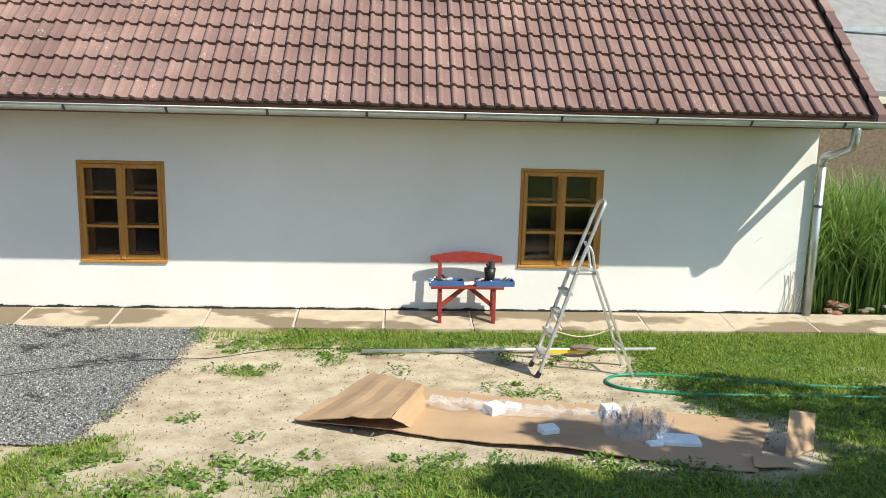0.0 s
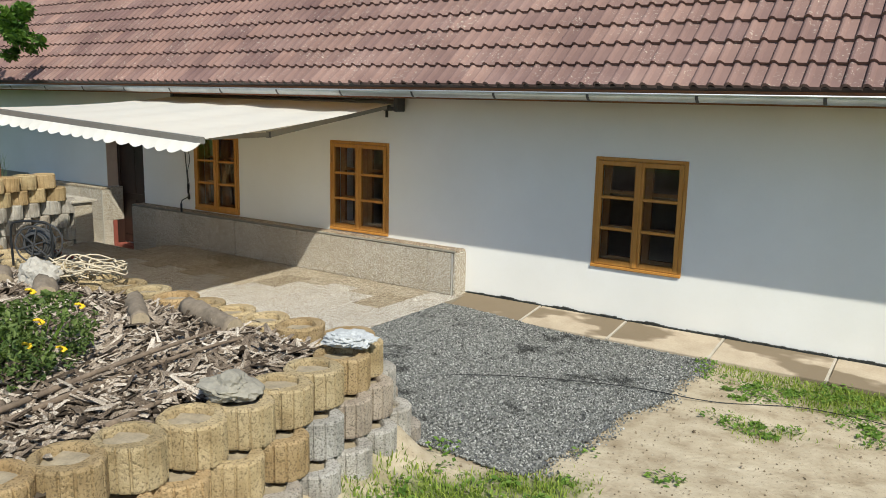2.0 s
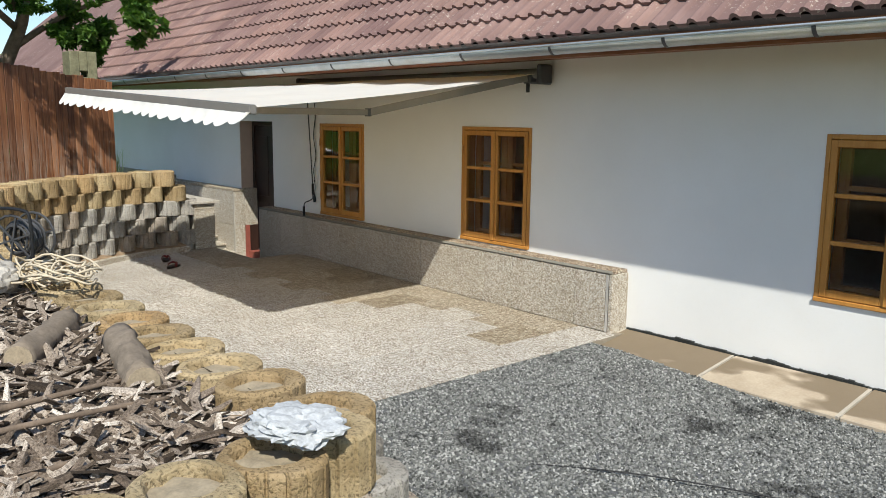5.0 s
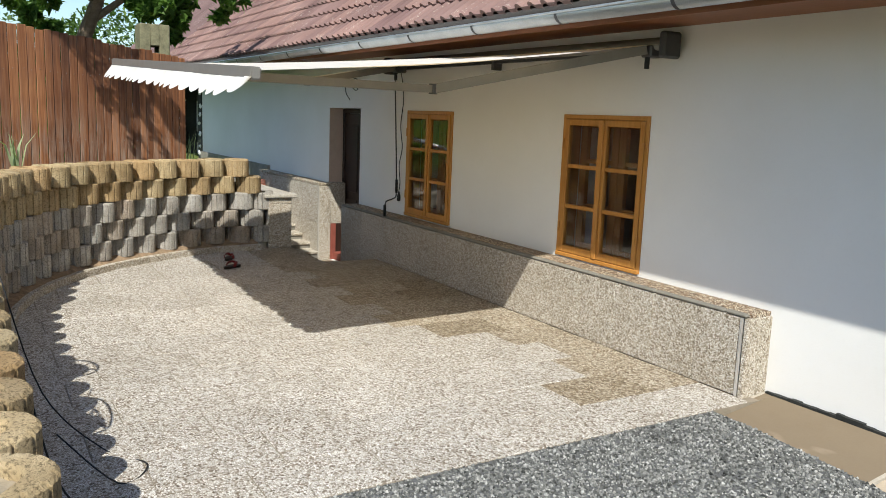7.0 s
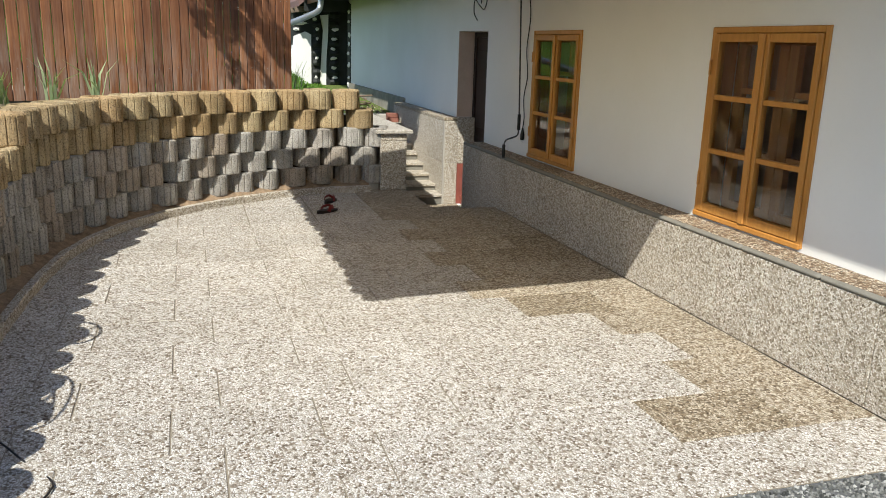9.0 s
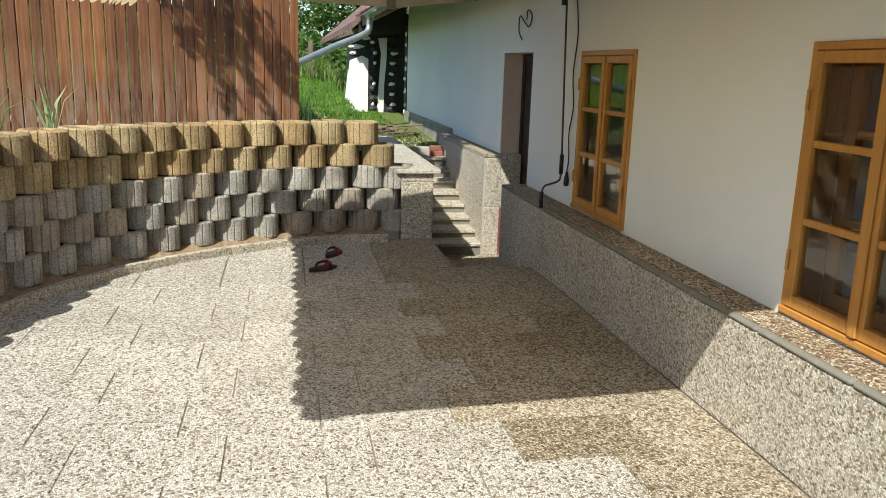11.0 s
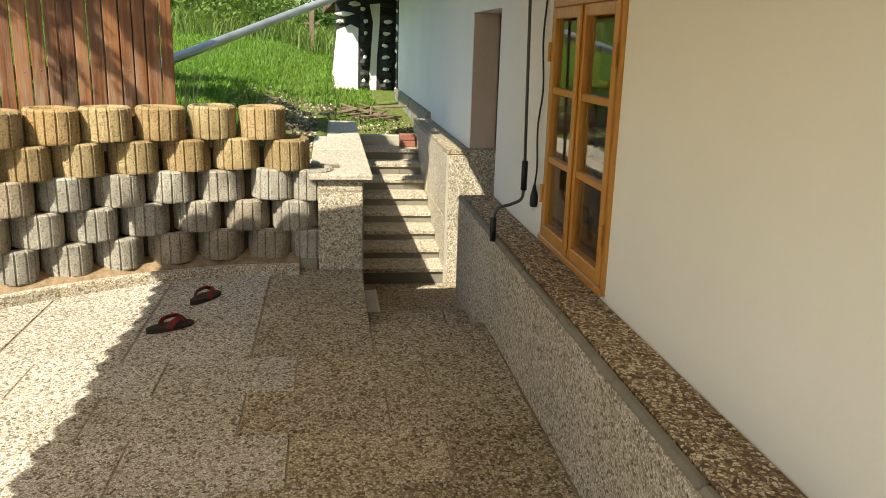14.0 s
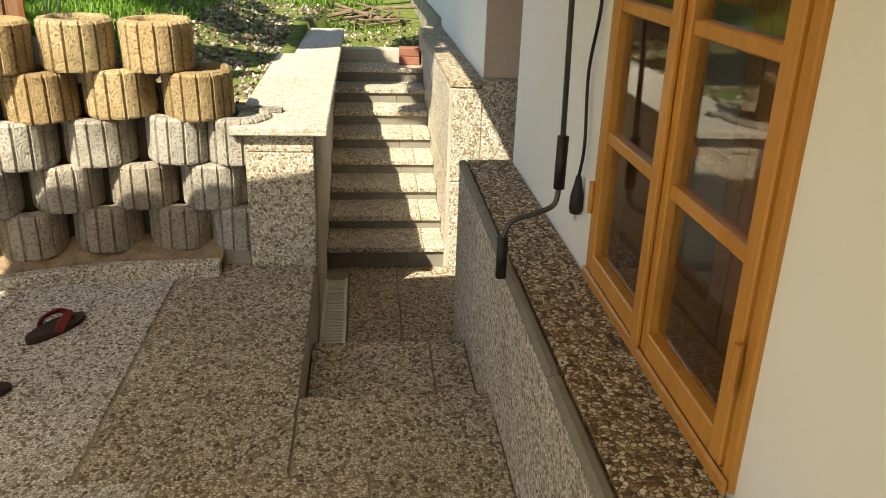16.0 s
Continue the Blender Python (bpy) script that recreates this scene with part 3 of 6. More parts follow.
def build_roof():
    deck = boxes()
    pts = [roof_point(ROOF_W, 0.05, -0.06), roof_point(ROOF_E - 0.03, 0.05, -0.06), roof_point(ROOF_E - 0.03, 5.9, -0.06), roof_point(ROOF_W, 5.9, -0.06)]
    pts += [roof_point(p.x, 0.05 if k < 2 else 5.9, -0.012) for k, p in enumerate(pts)]
    v = [deck.verts.new(p) for p in pts]
    for q in ((3, 2, 1, 0), (4, 5, 6, 7), (0, 1, 5, 4), (1, 2, 6, 5), (2, 3, 7, 6), (3, 0, 4, 7)):
        deck.faces.new([v[i] for i in q])
    roof = tagged(link_mesh("roof", deck, DOORWOOD), "steep roof of weathered red-brown double-wave tiles", "roof", kind="structure")
    north = bmesh.new()
    top = roof_point(0, 5.9)
    a = [north.verts.new(p) for p in ((ROOF_W, top.y, top.z), (ROOF_E, top.y, top.z), (ROOF_E, 17.0, 2.3), (ROOF_W, 17.0, 2.3))]
    north.faces.new(a)
    part("back_slope", north, TILE, roof)
    return roof


ROOF = build_roof()


def build_tiles():
    rnd = random.Random(11)
    cols = int((ROOF_E - ROOF_W) / TILE_W)
    vs, fs = tile_verts(0.0, 0.0)
    proto = bpy.data.meshes.new("roof_tile")
    proto.from_pydata([tuple(p - roof_point(0, 0)) for p in vs], [], fs)
    proto.materials.append(TILE)
    near, verts, faces = 0, [], []
    for r in range(COURSES):
        for c in range(cols):
            x, s = ROOF_W + 0.06 + c * TILE_W, r * COURSE
            jig = rnd.uniform(-0.008, 0.008)
            if -7.5 < x < 5.2 and r < 7 and near < 300:
                near += 1
                ob = new("roof_tile", proto)
                ob.location = roof_point(x, s + jig)
                ob.parent = ROOF
            else:
                p0, f0 = tile_verts(x, s + jig)
                o = len(verts)
                verts += [tuple(p) for p in p0]
                faces += [tuple(i + o for i in q) for q in f0]
    ob = raw_mesh("roof_tiles", verts, faces, TILE, ROOF)
    ob["kind"] = "stuff"
    verge = bmesh.new()
    for r in range(COURSES):
        s = r * COURSE
        p = [roof_point(ROOF_E - 0.08, s, 0.05), roof_point(ROOF_E + 0.03, s, 0.05), roof_point(ROOF_E + 0.03, s + 0.36, 0.025), roof_point(ROOF_E - 0.08, s + 0.36, 0.025)]
        q = [v - Vector((0, 0, 0.09)) for v in p]
        v = [verge.verts.new(k) for k in q + p]
        for f in ((3, 2, 1, 0), (4, 5, 6, 7), (0, 1, 5, 4), (1, 2, 6, 5), (2, 3, 7, 6), (3, 0, 4, 7)):
            verge.faces.new([v[i] for i in f])
    part("verge_tiles", verge, TILE, ROOF)


# eaves board and soffit
tagged(link_mesh("fascia", boxes((ROOF_W, ROOF_E - 0.05, 8.19, 8.215, 2.27, 2.40))
                 , EAVEWOOD), "red-brown wooden eaves board under the gutter", "fascia", kind="structure")
tagged(link_mesh("soffit", boxes((-13.6, ROOF_E - 0.06, 8.218, 8.998, 2.335, 2.355)), EAVEWOOD), "red-brown boarded eaves soffit", "soffit", kind="structure")


tagged(link_mesh("wall_south_head", boxes((HOUSE_W, -13.6, WALL_Y + 0.004, WALL_Y + 0.3, 2.402, 3.08)), PLASTER), "white plaster wall head under the open eaves", "wall", kind="structure")
rafter_mesh = None
for k in range(8):
    if rafter_mesh is None:
        bm = bmesh.new()
        beam(bm, roof_point(0, 0.08, -0.125), roof_point(0, 1.18, -0.125), 0.10, 0.12)
        rafter = part("rafter", bm, BITUMEN, ROOF, "dark old rafter")
        rafter_mesh = rafter.data
    else:
        rafter = new("rafter", rafter_mesh)
        rafter.parent = ROOF
    rafter.location = (-13.9 - 0.72 * k, 0, 0)


def build_gutter():
    g = thing("gutter", "galvanised half-round rain gutter along the eaves", "gutter", at=(0, 8.10, 2.352))
    bm = bmesh.new()
    rings = []
    arc = [math.pi + math.pi * k / 10 for k in range(11)]
    for r in (0.070, 0.066):
        for x in (-17.25, ROOF_E + 0.05):
            rings.append([bm.verts.new((x, r * math.cos(a), r * math.sin(a) * 0.95)) for a in arc])
    a, b, c, d = rings
    for k in range(10):
        bm.faces.new((a[k], a[k + 1], b[k + 1], b[k]))
        bm.faces.new((c[k + 1], c[k], d[k], d[k + 1]))
    for k in (0, 10):
        bm.faces.new((a[k], b[k], d[k], c[k]))
    for p, q in ((a, c), (b, d)):
        bm.faces.new(p + q[::-1])
    part("trough", bm, ZINC, g, smooth=True)
    bead = bmesh.new()
    tube(bead, [(-17.25, -0.072, 0.0), (ROOF_E + 0.05, -0.072, 0.0)], 0.009, 8)
    part("bead", bead, ZINC, g, smooth=True)
    strap = bmesh.new()
    rr = []
    for x in (-0.014, 0.014):
        rr.append([strap.verts.new((x, 0.074 * math.cos(t), 0.071 * math.sin(t))) for t in arc])
    for k in range(10):
        strap.faces.new((rr[0][k], rr[0][k + 1], rr[1][k + 1], rr[1][k]))
    me = None
    for k in range(22):
        x = 4.75 - 1.005 * k
        if me is None:
            ob = part("strap", strap, DARKMETAL, g)
            me = ob.data
        else:
            ob = new("strap", me)
            ob.parent = g
        ob.location = (x, 0, 0)


build_gutter()

pipe = thing("downpipe", "grey zinc downpipe with a bent neck at the house corner", "downpipe")
bm = bmesh.new()
tube(bm, smooth_path([(4.92, 8.10, 2.29), (4.92, 8.11, 2.20), (4.93, 8.18, 2.08), (4.98, 8.60, 1.98), (5.03, 8.88, 1.93), (5.045, 8.94, 1.82)], 4), 0.047, 12)
part("neck", bm, ZINC, pipe, smooth=True)
bm = bmesh.new()
tube(bm, [(5.045, 8.94, 1.82), (5.045, 8.94, 0.0)], 0.045, 12)
part("pipe", bm, ZINC, pipe, smooth=True)
bm = bmesh.new()
tube(bm, [(5.045, 8.94, 1.33), (5.045, 8.94, 1.36)], 0.052, 12)
part("clip", bm, DARKMETAL, pipe)


# ---------------------------------------------------------------- windows and door
def build_window():
    w, z0, z1 = WIN_W / 2, 0.0, WIN_Z1 - WIN_Z0
    win = thing("window_1", "honey-stained double casement window with six panes", "window", "windows in the house wall", "structure", at=(WIN_X[0], WALL_Y, WIN_Z0))
    part("window_frame", boxes((-w, -w + 0.036, -0.012, 0.07, z0, z1), (w - 0.036, w, -0.012, 0.07, z0, z1), (-w + 0.036, w - 0.036, -0.012, 0.07, z1 - 0.036, z1), (-w + 0.036, w - 0.036, -0.012, 0.07, z0, z0 + 0.03), bevel=0.004), SPRUCE, win)
    part("window_sill", boxes((-w, w, -0.024, -0.0125, z0 - 0.006, z0 + 0.028), bevel=0.006), SPRUCE, win)
    for side in (-1, 1):
        a, b = (-w + 0.038, -0.003) if side < 0 else (0.003, w - 0.038)
        st = 0.046
        bars = [(a, a + st, -0.02, 0.025, z0 + 0.032, z1 - 0.038), (b - st, b, -0.02, 0.025, z0 + 0.032, z1 - 0.038),
                (a + st, b - st, -0.02, 0.025, z0 + 0.032, z0 + 0.088), (a + st, b - st, -0.02, 0.025, z1 - 0.088, z1 - 0.038)]
        gap = (z1 - 0.088 - z0 - 0.088) / 3
        for k in (1, 2):
            zz = z0 + 0.088 + gap * k
            bars.append((a + st, b - st, -0.014, 0.02, zz - 0.016, zz + 0.016))
        sash = part("sash", boxes(*bars, bevel=0.004), SPRUCE, win)
        for k in range(3):
            zz = z0 + 0.088 + gap * k
            p = part("pane", boxes((a + st - 0.004, b - st + 0.004, 0.002, 0.006, zz + 0.012, zz + gap - 0.012)), GLASS, sash)
            p.visible_shadow = False
        for zz in (0.24, z1 - 0.24):
            bm = bmesh.new()
            x = a - 0.006 if side < 0 else b + 0.006
            tube(bm, [(x, -0.026, zz - 0.045), (x, -0.026, zz + 0.045)], 0.008, 8)
            part("hinge", bm, SPRUCE, sash)
    part("cover_strip", boxes((-0.022, 0.022, -0.034, -0.0205, z0 + 0.034, z1 - 0.040), bevel=0.004), SPRUCE, win)
    inner = []
    for s in (-1, 1):
        a, b = (-w + 0.03, -0.003) if s < 0 else (0.003, w - 0.03)
        inner += [(a, a + 0.075, 0.17, 0.21, z0 + 0.022, z1 - 0.02), (b - 0.075, b, 0.17, 0.21, z0 + 0.022, z1 - 0.02), (a + 0.075, b - 0.075, 0.17, 0.21, z0 + 0.022, z0 + 0.10), (a + 0.075, b - 0.075, 0.17, 0.21, z1 - 0.10, z1 - 0.02), (a + 0.075, b - 0.075, 0.175, 0.205, 0.775, 0.81), (a + 0.075, b - 0.075, 0.175, 0.205, 0.40, 0.435)]
    part("inner_casement", boxes(*inner), INNERWOOD, win, "brown inner casement behind the glass")
    part("lining", boxes((-w + 0.002, -w + 0.02, 0.072, 0.169, 0.022, z1 - 0.022), (w - 0.02, w - 0.002, 0.072, 0.169, 0.022, z1 - 0.022), (-w + 0.021, w - 0.021, 0.072, 0.169, z1 - 0.02, z1 - 0.003)), INNERWOOD, win)
    part("window_board", boxes((-w + 0.003, w - 0.003, 0.072, 0.30, 0.003, 0.02)), INNERWOOD, win)
    return win


first_window = build_window()
for k, x in enumerate(WIN_X[1:]):
    w = copy_thing(first_window, pose(x, WALL_Y, WIN_Z0))
    w.name = "window_%d" % (k + 2)

d0, d1, dz0, dz1 = DOOR
door = thing("door_1", "dark brown panelled wooden door, closed, in a deep reveal", "door", kind="structure", at=((d0 + d1) / 2, WALL_Y + 0.20, dz0))
hw, hh = (d1 - d0) / 2 - 0.004, dz1 - dz0 - 0.005
part("door_frame", boxes((-hw, -hw + 0.06, 0, 0.08, 0.11, hh), (hw - 0.06, hw, 0, 0.08, 0.11, hh), (-hw + 0.06, hw - 0.06, 0, 0.08, hh - 0.06, hh), bevel=0.004), DOORWOOD, door)
part("door_leaf", boxes((-hw + 0.063, hw - 0.063, 0.02, 0.06, 0.115, hh - 0.063)), DOORWOOD, door)
for a, b, z0, z1 in ((-0.38, -0.03, 0.25, 0.85), (0.03, 0.38, 0.25, 0.85), (-0.38, -0.03, 0.95, 1.85), (0.03, 0.38, 0.95, 1.85)):
    part("door_panel", boxes((a, b, 0.008, 0.0195, z0, z1), bevel=0.006), DOORWOOD, door)
bm = bmesh.new()
tube(bm, [(0.37, 0.02, 1.02), (0.37, -0.04, 1.02), (0.27, -0.045, 1.02)], 0.010, 8)
part("door_handle", bm, ALU, door, "metal lever handle")
tagged(link_mesh("threshold", boxes((d0 + 0.003, d1 - 0.003, 9.03, 9.195, -0.338, -0.235), bevel=0.006), REDSTEP), "red-brown painted door threshold", "threshold", kind="structure")
reveal = tagged(link_mesh("door_reveal", boxes((d0 + 0.001, d0 + 0.012, 9.004, 9.196, 0.72, dz1 - 0.001)), REVEAL), "beige-brown rendered door reveal", "door reveal", kind="structure")
part("facing", boxes((d0 + 0.001, max(d0 + 0.022, -12.19), 8.986, 9.196, 0.163, 0.717)), CLAD, reveal)
part("painted_foot", boxes((d0 + 0.001, max(d0 + 0.022, -12.19), 8.986, 9.062, -0.338, 0.160)), REDSTEP, reveal, "red-brown painted foot of the reveal")
part("lower_lining", boxes((d0 + 0.001, max(d0 + 0.022, -12.19), 9.064, 9.196, -0.338, 0.160)), DOORWOOD, reveal, "dark brown lower lining")

# ---------------------------------------------------------------- patio
PATIO_E = -5.10


patio = tagged(link_mesh("patio", boxes((-11.5, PATIO_E + 0.0, 4.5, 8.135, -0.14, -0.006), (-10.305, PATIO_E, 8.136, 8.9, -0.14, -0.006)), MORTAR), "terrace paved with washed pebble concrete slabs", "patio", kind="structure")


def build_slabs():
    rnd = random.Random(3)
    shared = {}

    def slab(x0, x1, y0, y1, damp_shade=0):
        g, r = 0.003, 0.003
        key = (round(x1 - x0, 3), round(y1 - y0, 3), damp_shade)
        if key not in shared:
            bm = bmesh.new()
            w, d = (x1 - x0) / 2 - g, (y1 - y0) / 2 - g
            rings = [[bm.verts.new((sx * (w - e), sy * (d - e), z)) for sx, sy in ((-1, -1), (1, -1), (1, 1), (-1, 1))] for e, z in ((0, -0.012), (0, -0.004), (r, 0.0))]
            for a, b in zip(rings, rings[1:]):
                for k in range(4):
                    bm.faces.new((a[k], a[(k + 1) % 4], b[(k + 1) % 4], b[k]))
            bm.faces.new(rings[-1])
            me = bpy.data.meshes.new("paving_slab")
            bm.to_mesh(me)
            bm.free()
            me.materials.append((PAVE, DAMPSHADE, SOAKED)[damp_shade])
            shared[key] = me
        ob = new("paving_slab", shared[key])
        ob.parent = patio
        ob.location = ((x0 + x1) / 2, (y0 + y1) / 2, rnd.uniform(-0.0015, 0.0015))

    row, x1 = 0, PATIO_E
    while row < 12:
        x0 = x1 - 0.40
        y0 = 4.13 if row % 2 else 3.925
        while y0 < 8.76:
            a, b = max(y0, 4.6), min(y0 + 0.605, 8.772)
            if b - a > 0.05:
                # 0 dry, 1 darker mix, 2 soaked
                damp_shade = 0
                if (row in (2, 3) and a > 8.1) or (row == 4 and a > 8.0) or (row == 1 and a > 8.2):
                    damp_shade = 1
                # rows past 6: awning shade painted in as darker slabs
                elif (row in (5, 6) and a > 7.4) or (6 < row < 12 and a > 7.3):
                    damp_shade = 1
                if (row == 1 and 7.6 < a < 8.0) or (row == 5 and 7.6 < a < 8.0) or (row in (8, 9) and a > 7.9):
                    damp_shade = 2
                slab(x0, x1, a, b, damp_shade)
            y0 += 0.605
        x1, row = x0, row + 1
    for x0 in (-10.312, -10.71, -11.11, -11.46):
        for k in range(6):
            a = 7.54 - 0.6 * k
            # house end of these rows darkened too, shade put into the colour
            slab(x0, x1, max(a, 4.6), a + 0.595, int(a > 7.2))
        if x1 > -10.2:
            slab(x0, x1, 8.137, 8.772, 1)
        x1 = x0


# sunken step and landing before the door, paved alike
landing = tagged(link_mesh("landing", boxes((-10.93, -10.31, 8.14, 8.768, -0.5, -0.152), (-12.22, -10.93, 8.14, 9.03, -0.5, -0.352)), CONCRETE), "sunken paved landing before the house door", "landing", kind="structure")
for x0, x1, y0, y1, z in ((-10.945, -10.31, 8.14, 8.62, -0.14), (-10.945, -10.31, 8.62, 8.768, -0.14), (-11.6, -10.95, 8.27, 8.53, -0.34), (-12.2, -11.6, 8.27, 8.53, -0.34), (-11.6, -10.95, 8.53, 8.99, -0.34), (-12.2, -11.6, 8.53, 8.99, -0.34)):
    # landing takes the same darker copy, its shade held in the colour
    part("paving_slab", boxes((x0 + 0.003, x1 - 0.003, y0 + 0.003, y1 - 0.003, z - 0.04, z), bevel=0.004), DAMPSHADE, landing)
drain = thing("drain_grate", "pale slotted channel drain cover in the landing floor", "drain grate")
part("frame", boxes((-12.0, -11.02, 8.145, 8.16, -0.345, -0.322), (-12.0, -11.02, 8.25, 8.265, -0.345, -0.322)), WHITE, drain)
for k in range(32):
    part("slat", boxes((-11.99 + 0.0302 * k, -11.975 + 0.0302 * k, 8.161, 8.249, -0.338, -0.325)), WHITE, drain)
tagged(link_mesh("patio_edge_face", boxes((-11.46, -10.312, 8.118, 8.136, -0.5, -0.013)), CONCRETE), "grey concrete side of the terrace at the landing", "kerb", kind="structure")

# low clad ledge along the house
ledge = tagged(link_mesh("ledge", boxes((-11.33, -5.215, 8.81, 8.998, -0.4, 0.495)), CONCRETE), "low wall ledge clad with washed pebble slabs", "ledge", kind="structure")
x, k = -11.35, 0
widths = (0.60, 0.60, 1.2, 1.22, 0.60, 0.40, 0.385, 0.385, 0.385, 0.345)
for w in widths:
    part("facing_slab", boxes((x + 0.002, min(x + w, -5.225) - 0.002, 8.770, 8.809, -0.36 if x < -10.4 else 0.0, 0.50), bevel=0.004), CLAD, ledge)
    x += w
part("end_slab", boxes((-5.203, -5.168, 8.772, 8.998, -0.1, 0.50), bevel=0.004), CLAD, ledge)
part("edge_strip", boxes((-5.224, -5.204, 8.762, 8.7695, 0.0, 0.50)), ALU, ledge, "metal corner strip")
x = -11.35
while x < -5.2:
    b = min(x + 0.6, -5.18)
    part("top_slab", boxes((x + 0.002, b - 0.002, 8.805, 8.997, 0.501, 0.530), bevel=0.004), SILLTOP, ledge)
    part("nosing", boxes((x + 0.003, b - 0.003, 8.764, 8.803, 0.501, 0.531), bevel=0.012), NOSE, ledge, "smooth grey rounded nosing")
    x += 0.6

# ---------------------------------------------------------------- outdoor stair with side walls
stair = tagged(link_mesh("stair", boxes((-15.2, -12.23, 8.15, 8.81, -0.6, -0.36)), CONCRETE), "narrow garden stair of washed concrete treads", "stair", kind="structure")
STEP_Z = (-0.22, -0.135, -0.05, 0.045, 0.14, 0.24, 0.345, 0.45)
for k, z in enumerate(STEP_Z):
    x1 = -12.20 - 0.29 * k
    below = -0.36 if k == 0 else STEP_Z[k - 1]
    part("riser", boxes((x1 - 0.32, x1 - 0.02, 8.145, 8.60, -0.5, z - 0.036), (x1 - 0.32, x1 - 0.02, 8.603, 8.812, -0.5, z - 0.036)), NOSE, stair)
    part("tread", boxes((x1 - 0.33, x1, 8.145, 8.69, z - 0.035, z), bevel=0.005), CLAD, stair)
    part("tread", boxes((x1 - 0.33, x1, 8.693, 8.812, z - 0.035, z), bevel=0.005), CLAD, stair)
part("top_kerb", boxes((-14.62, -14.52, 8.145, 8.812, 0.2, 0.555), bevel=0.006), CONCRETE, stair)

wing = tagged(link_mesh("wing_wall", boxes((-14.75, -12.225, 8.85, 8.998, -0.5, 0.66)), CONCRETE), "washed pebble clad side wall between stair and house", "side wall", kind="structure")
for x0, x1 in ((-12.85, -12.22), (-13.5, -12.85), (-14.15, -13.5), (-14.75, -14.15)):
    part("facing_slab", boxes((x0 + 0.002, x1 - 0.002, 8.815, 8.849, 0.17, 0.675), bevel=0.004), CLAD, wing)
    part("facing_slab", boxes((x0 + 0.002, x1 - 0.002, 8.815, 8.849, -0.4, 0.166), bevel=0.004), CLAD, wing)
    part("top_slab", boxes((x0 + 0.002, x1 - 0.002, 8.812, 8.998, 0.678, 0.715), bevel=0.004), DAMPSHADE, wing)
part("end_slab", boxes((-12.224, -12.19, 8.825, 8.984, 0.17, 0.675), bevel=0.004), CLAD, wing)
part("end_slab", boxes((-12.224, -12.19, 8.825, 8.984, -0.34, 0.166), bevel=0.004), CLAD, wing)
part("end_strip", boxes((-12.222, -12.192, 8.806, 8.8235, -0.34, 0.675)), CONCRETE, wing)

pillar = tagged(link_mesh("pillar_wall", boxes((-14.95, -11.46, 7.87, 8.13, -0.5, 0.60)), CONCRETE), "low pillar wall clad with washed slabs, beside the stair", "low wall", kind="structure")
part("front_slab", boxes((-11.459, -11.42, 7.845, 8.138, 0.0, 0.535), bevel=0.004), CLAD, pillar)
part("front_slab", boxes((-11.459, -11.42, 7.845, 8.138, 0.538, 0.612), bevel=0.004), CLAD, pillar)
part("side_slab", boxes((-13.2, -11.46, 8.131, 8.146, -0.45, 0.612), bevel=0.003), CONCRETE, pillar)
part("side_slab", boxes((-14.94, -13.203, 8.131, 8.146, -0.45, 0.612), bevel=0.003), CONCRETE, pillar)
for x0, x1 in ((-12.6, -11.38), (-13.8, -12.602), (-14.97, -13.802)):
    part("cap_slab", boxes((x0, x1, 7.79, 8.20, 0.616, 0.655), bevel=0.006), PALECAP, pillar)

# ---------------------------------------------------------------- ring planters
def ring_block(name, material, r=0.148, h=0.20):
    """An open rounded planter block: a bulging grooved front (towards +y), its soil a little below the rim."""
    bm = bmesh.new()
    grooves = [90 + g for g in (-68, -47, -27, -8, 12, 31, 50, 69)]
    angles = {float(a): 0.0 for a in range(0, 360, 8)}
    angles = {a: v for a, v in angles.items() if all(abs(a - g) > 3.5 for g in grooves)}
    for g in grooves:
        angles.update({g - 2.4: 0.0, g - 0.7: 0.011, g + 0.7: 0.011, g + 2.4: 0.0})
    outer, inner = [], []
    for deg, groove in sorted(angles.items()):
        a = radians(deg)
        wob = 0.002 * math.sin(3 * a + 1) + 0.002 * math.sin(7 * a)
        blunt = (math.cos(a) ** 2 + (math.sin(a) / (1.28 if deg < 180 else 1.0)) ** 2) ** -0.5
        outer.append((a, r * blunt - groove + wob))
        inner.append((a, r * 0.70 + 0.006 * math.sin(5 * a)))
    n = len(outer)

    def ring(src, z, d=0.0):
        return [bm.verts.new(((rr + d) * math.cos(a), (rr + d) * math.sin(a), z)) for a, rr in src]
    rings = [ring(outer, 0.0, -0.004), ring(outer, 0.01), ring(outer, h - 0.012), ring(outer, h, -0.012), ring(inner, h, 0.008), ring(inner, h - 0.012), ring(inner, h - 0.05, -0.006)]
    for a, b in zip(rings, rings[1:]):
        for k in range(n):
            bm.faces.new((a[k], a[(k + 1) % n], b[(k + 1) % n], b[k]))
    bm.faces.new(rings[0][::-1])
    me = bpy.data.meshes.new(name)
    bm.to_mesh(me)
    bm.free()
    me.materials.append(material)
    soil = bmesh.new()
    c = soil.verts.new((0, 0, h - 0.026))
    prev = None
    for f in (0.3, 0.55, 0.8, 1.0):
        ring_now = []
        for k in range(18):
            t = 2 * math.pi * k / 18
            q = Vector((r * 0.715 * f * math.cos(t), r * 0.715 * f * math.sin(t), 0))
            ring_now.append(soil.verts.new((q.x, q.y, h - 0.028 - 0.008 * f + 0.014 * noise.noise(q * 22))))
        for k in range(18):
            m = (k + 1) % 18
            soil.faces.new((prev[k], ring_now[k], ring_now[m], prev[m]) if prev else (c, ring_now[k], ring_now[m]))
        prev = ring_now
    for f in soil.faces:
        f.smooth = True
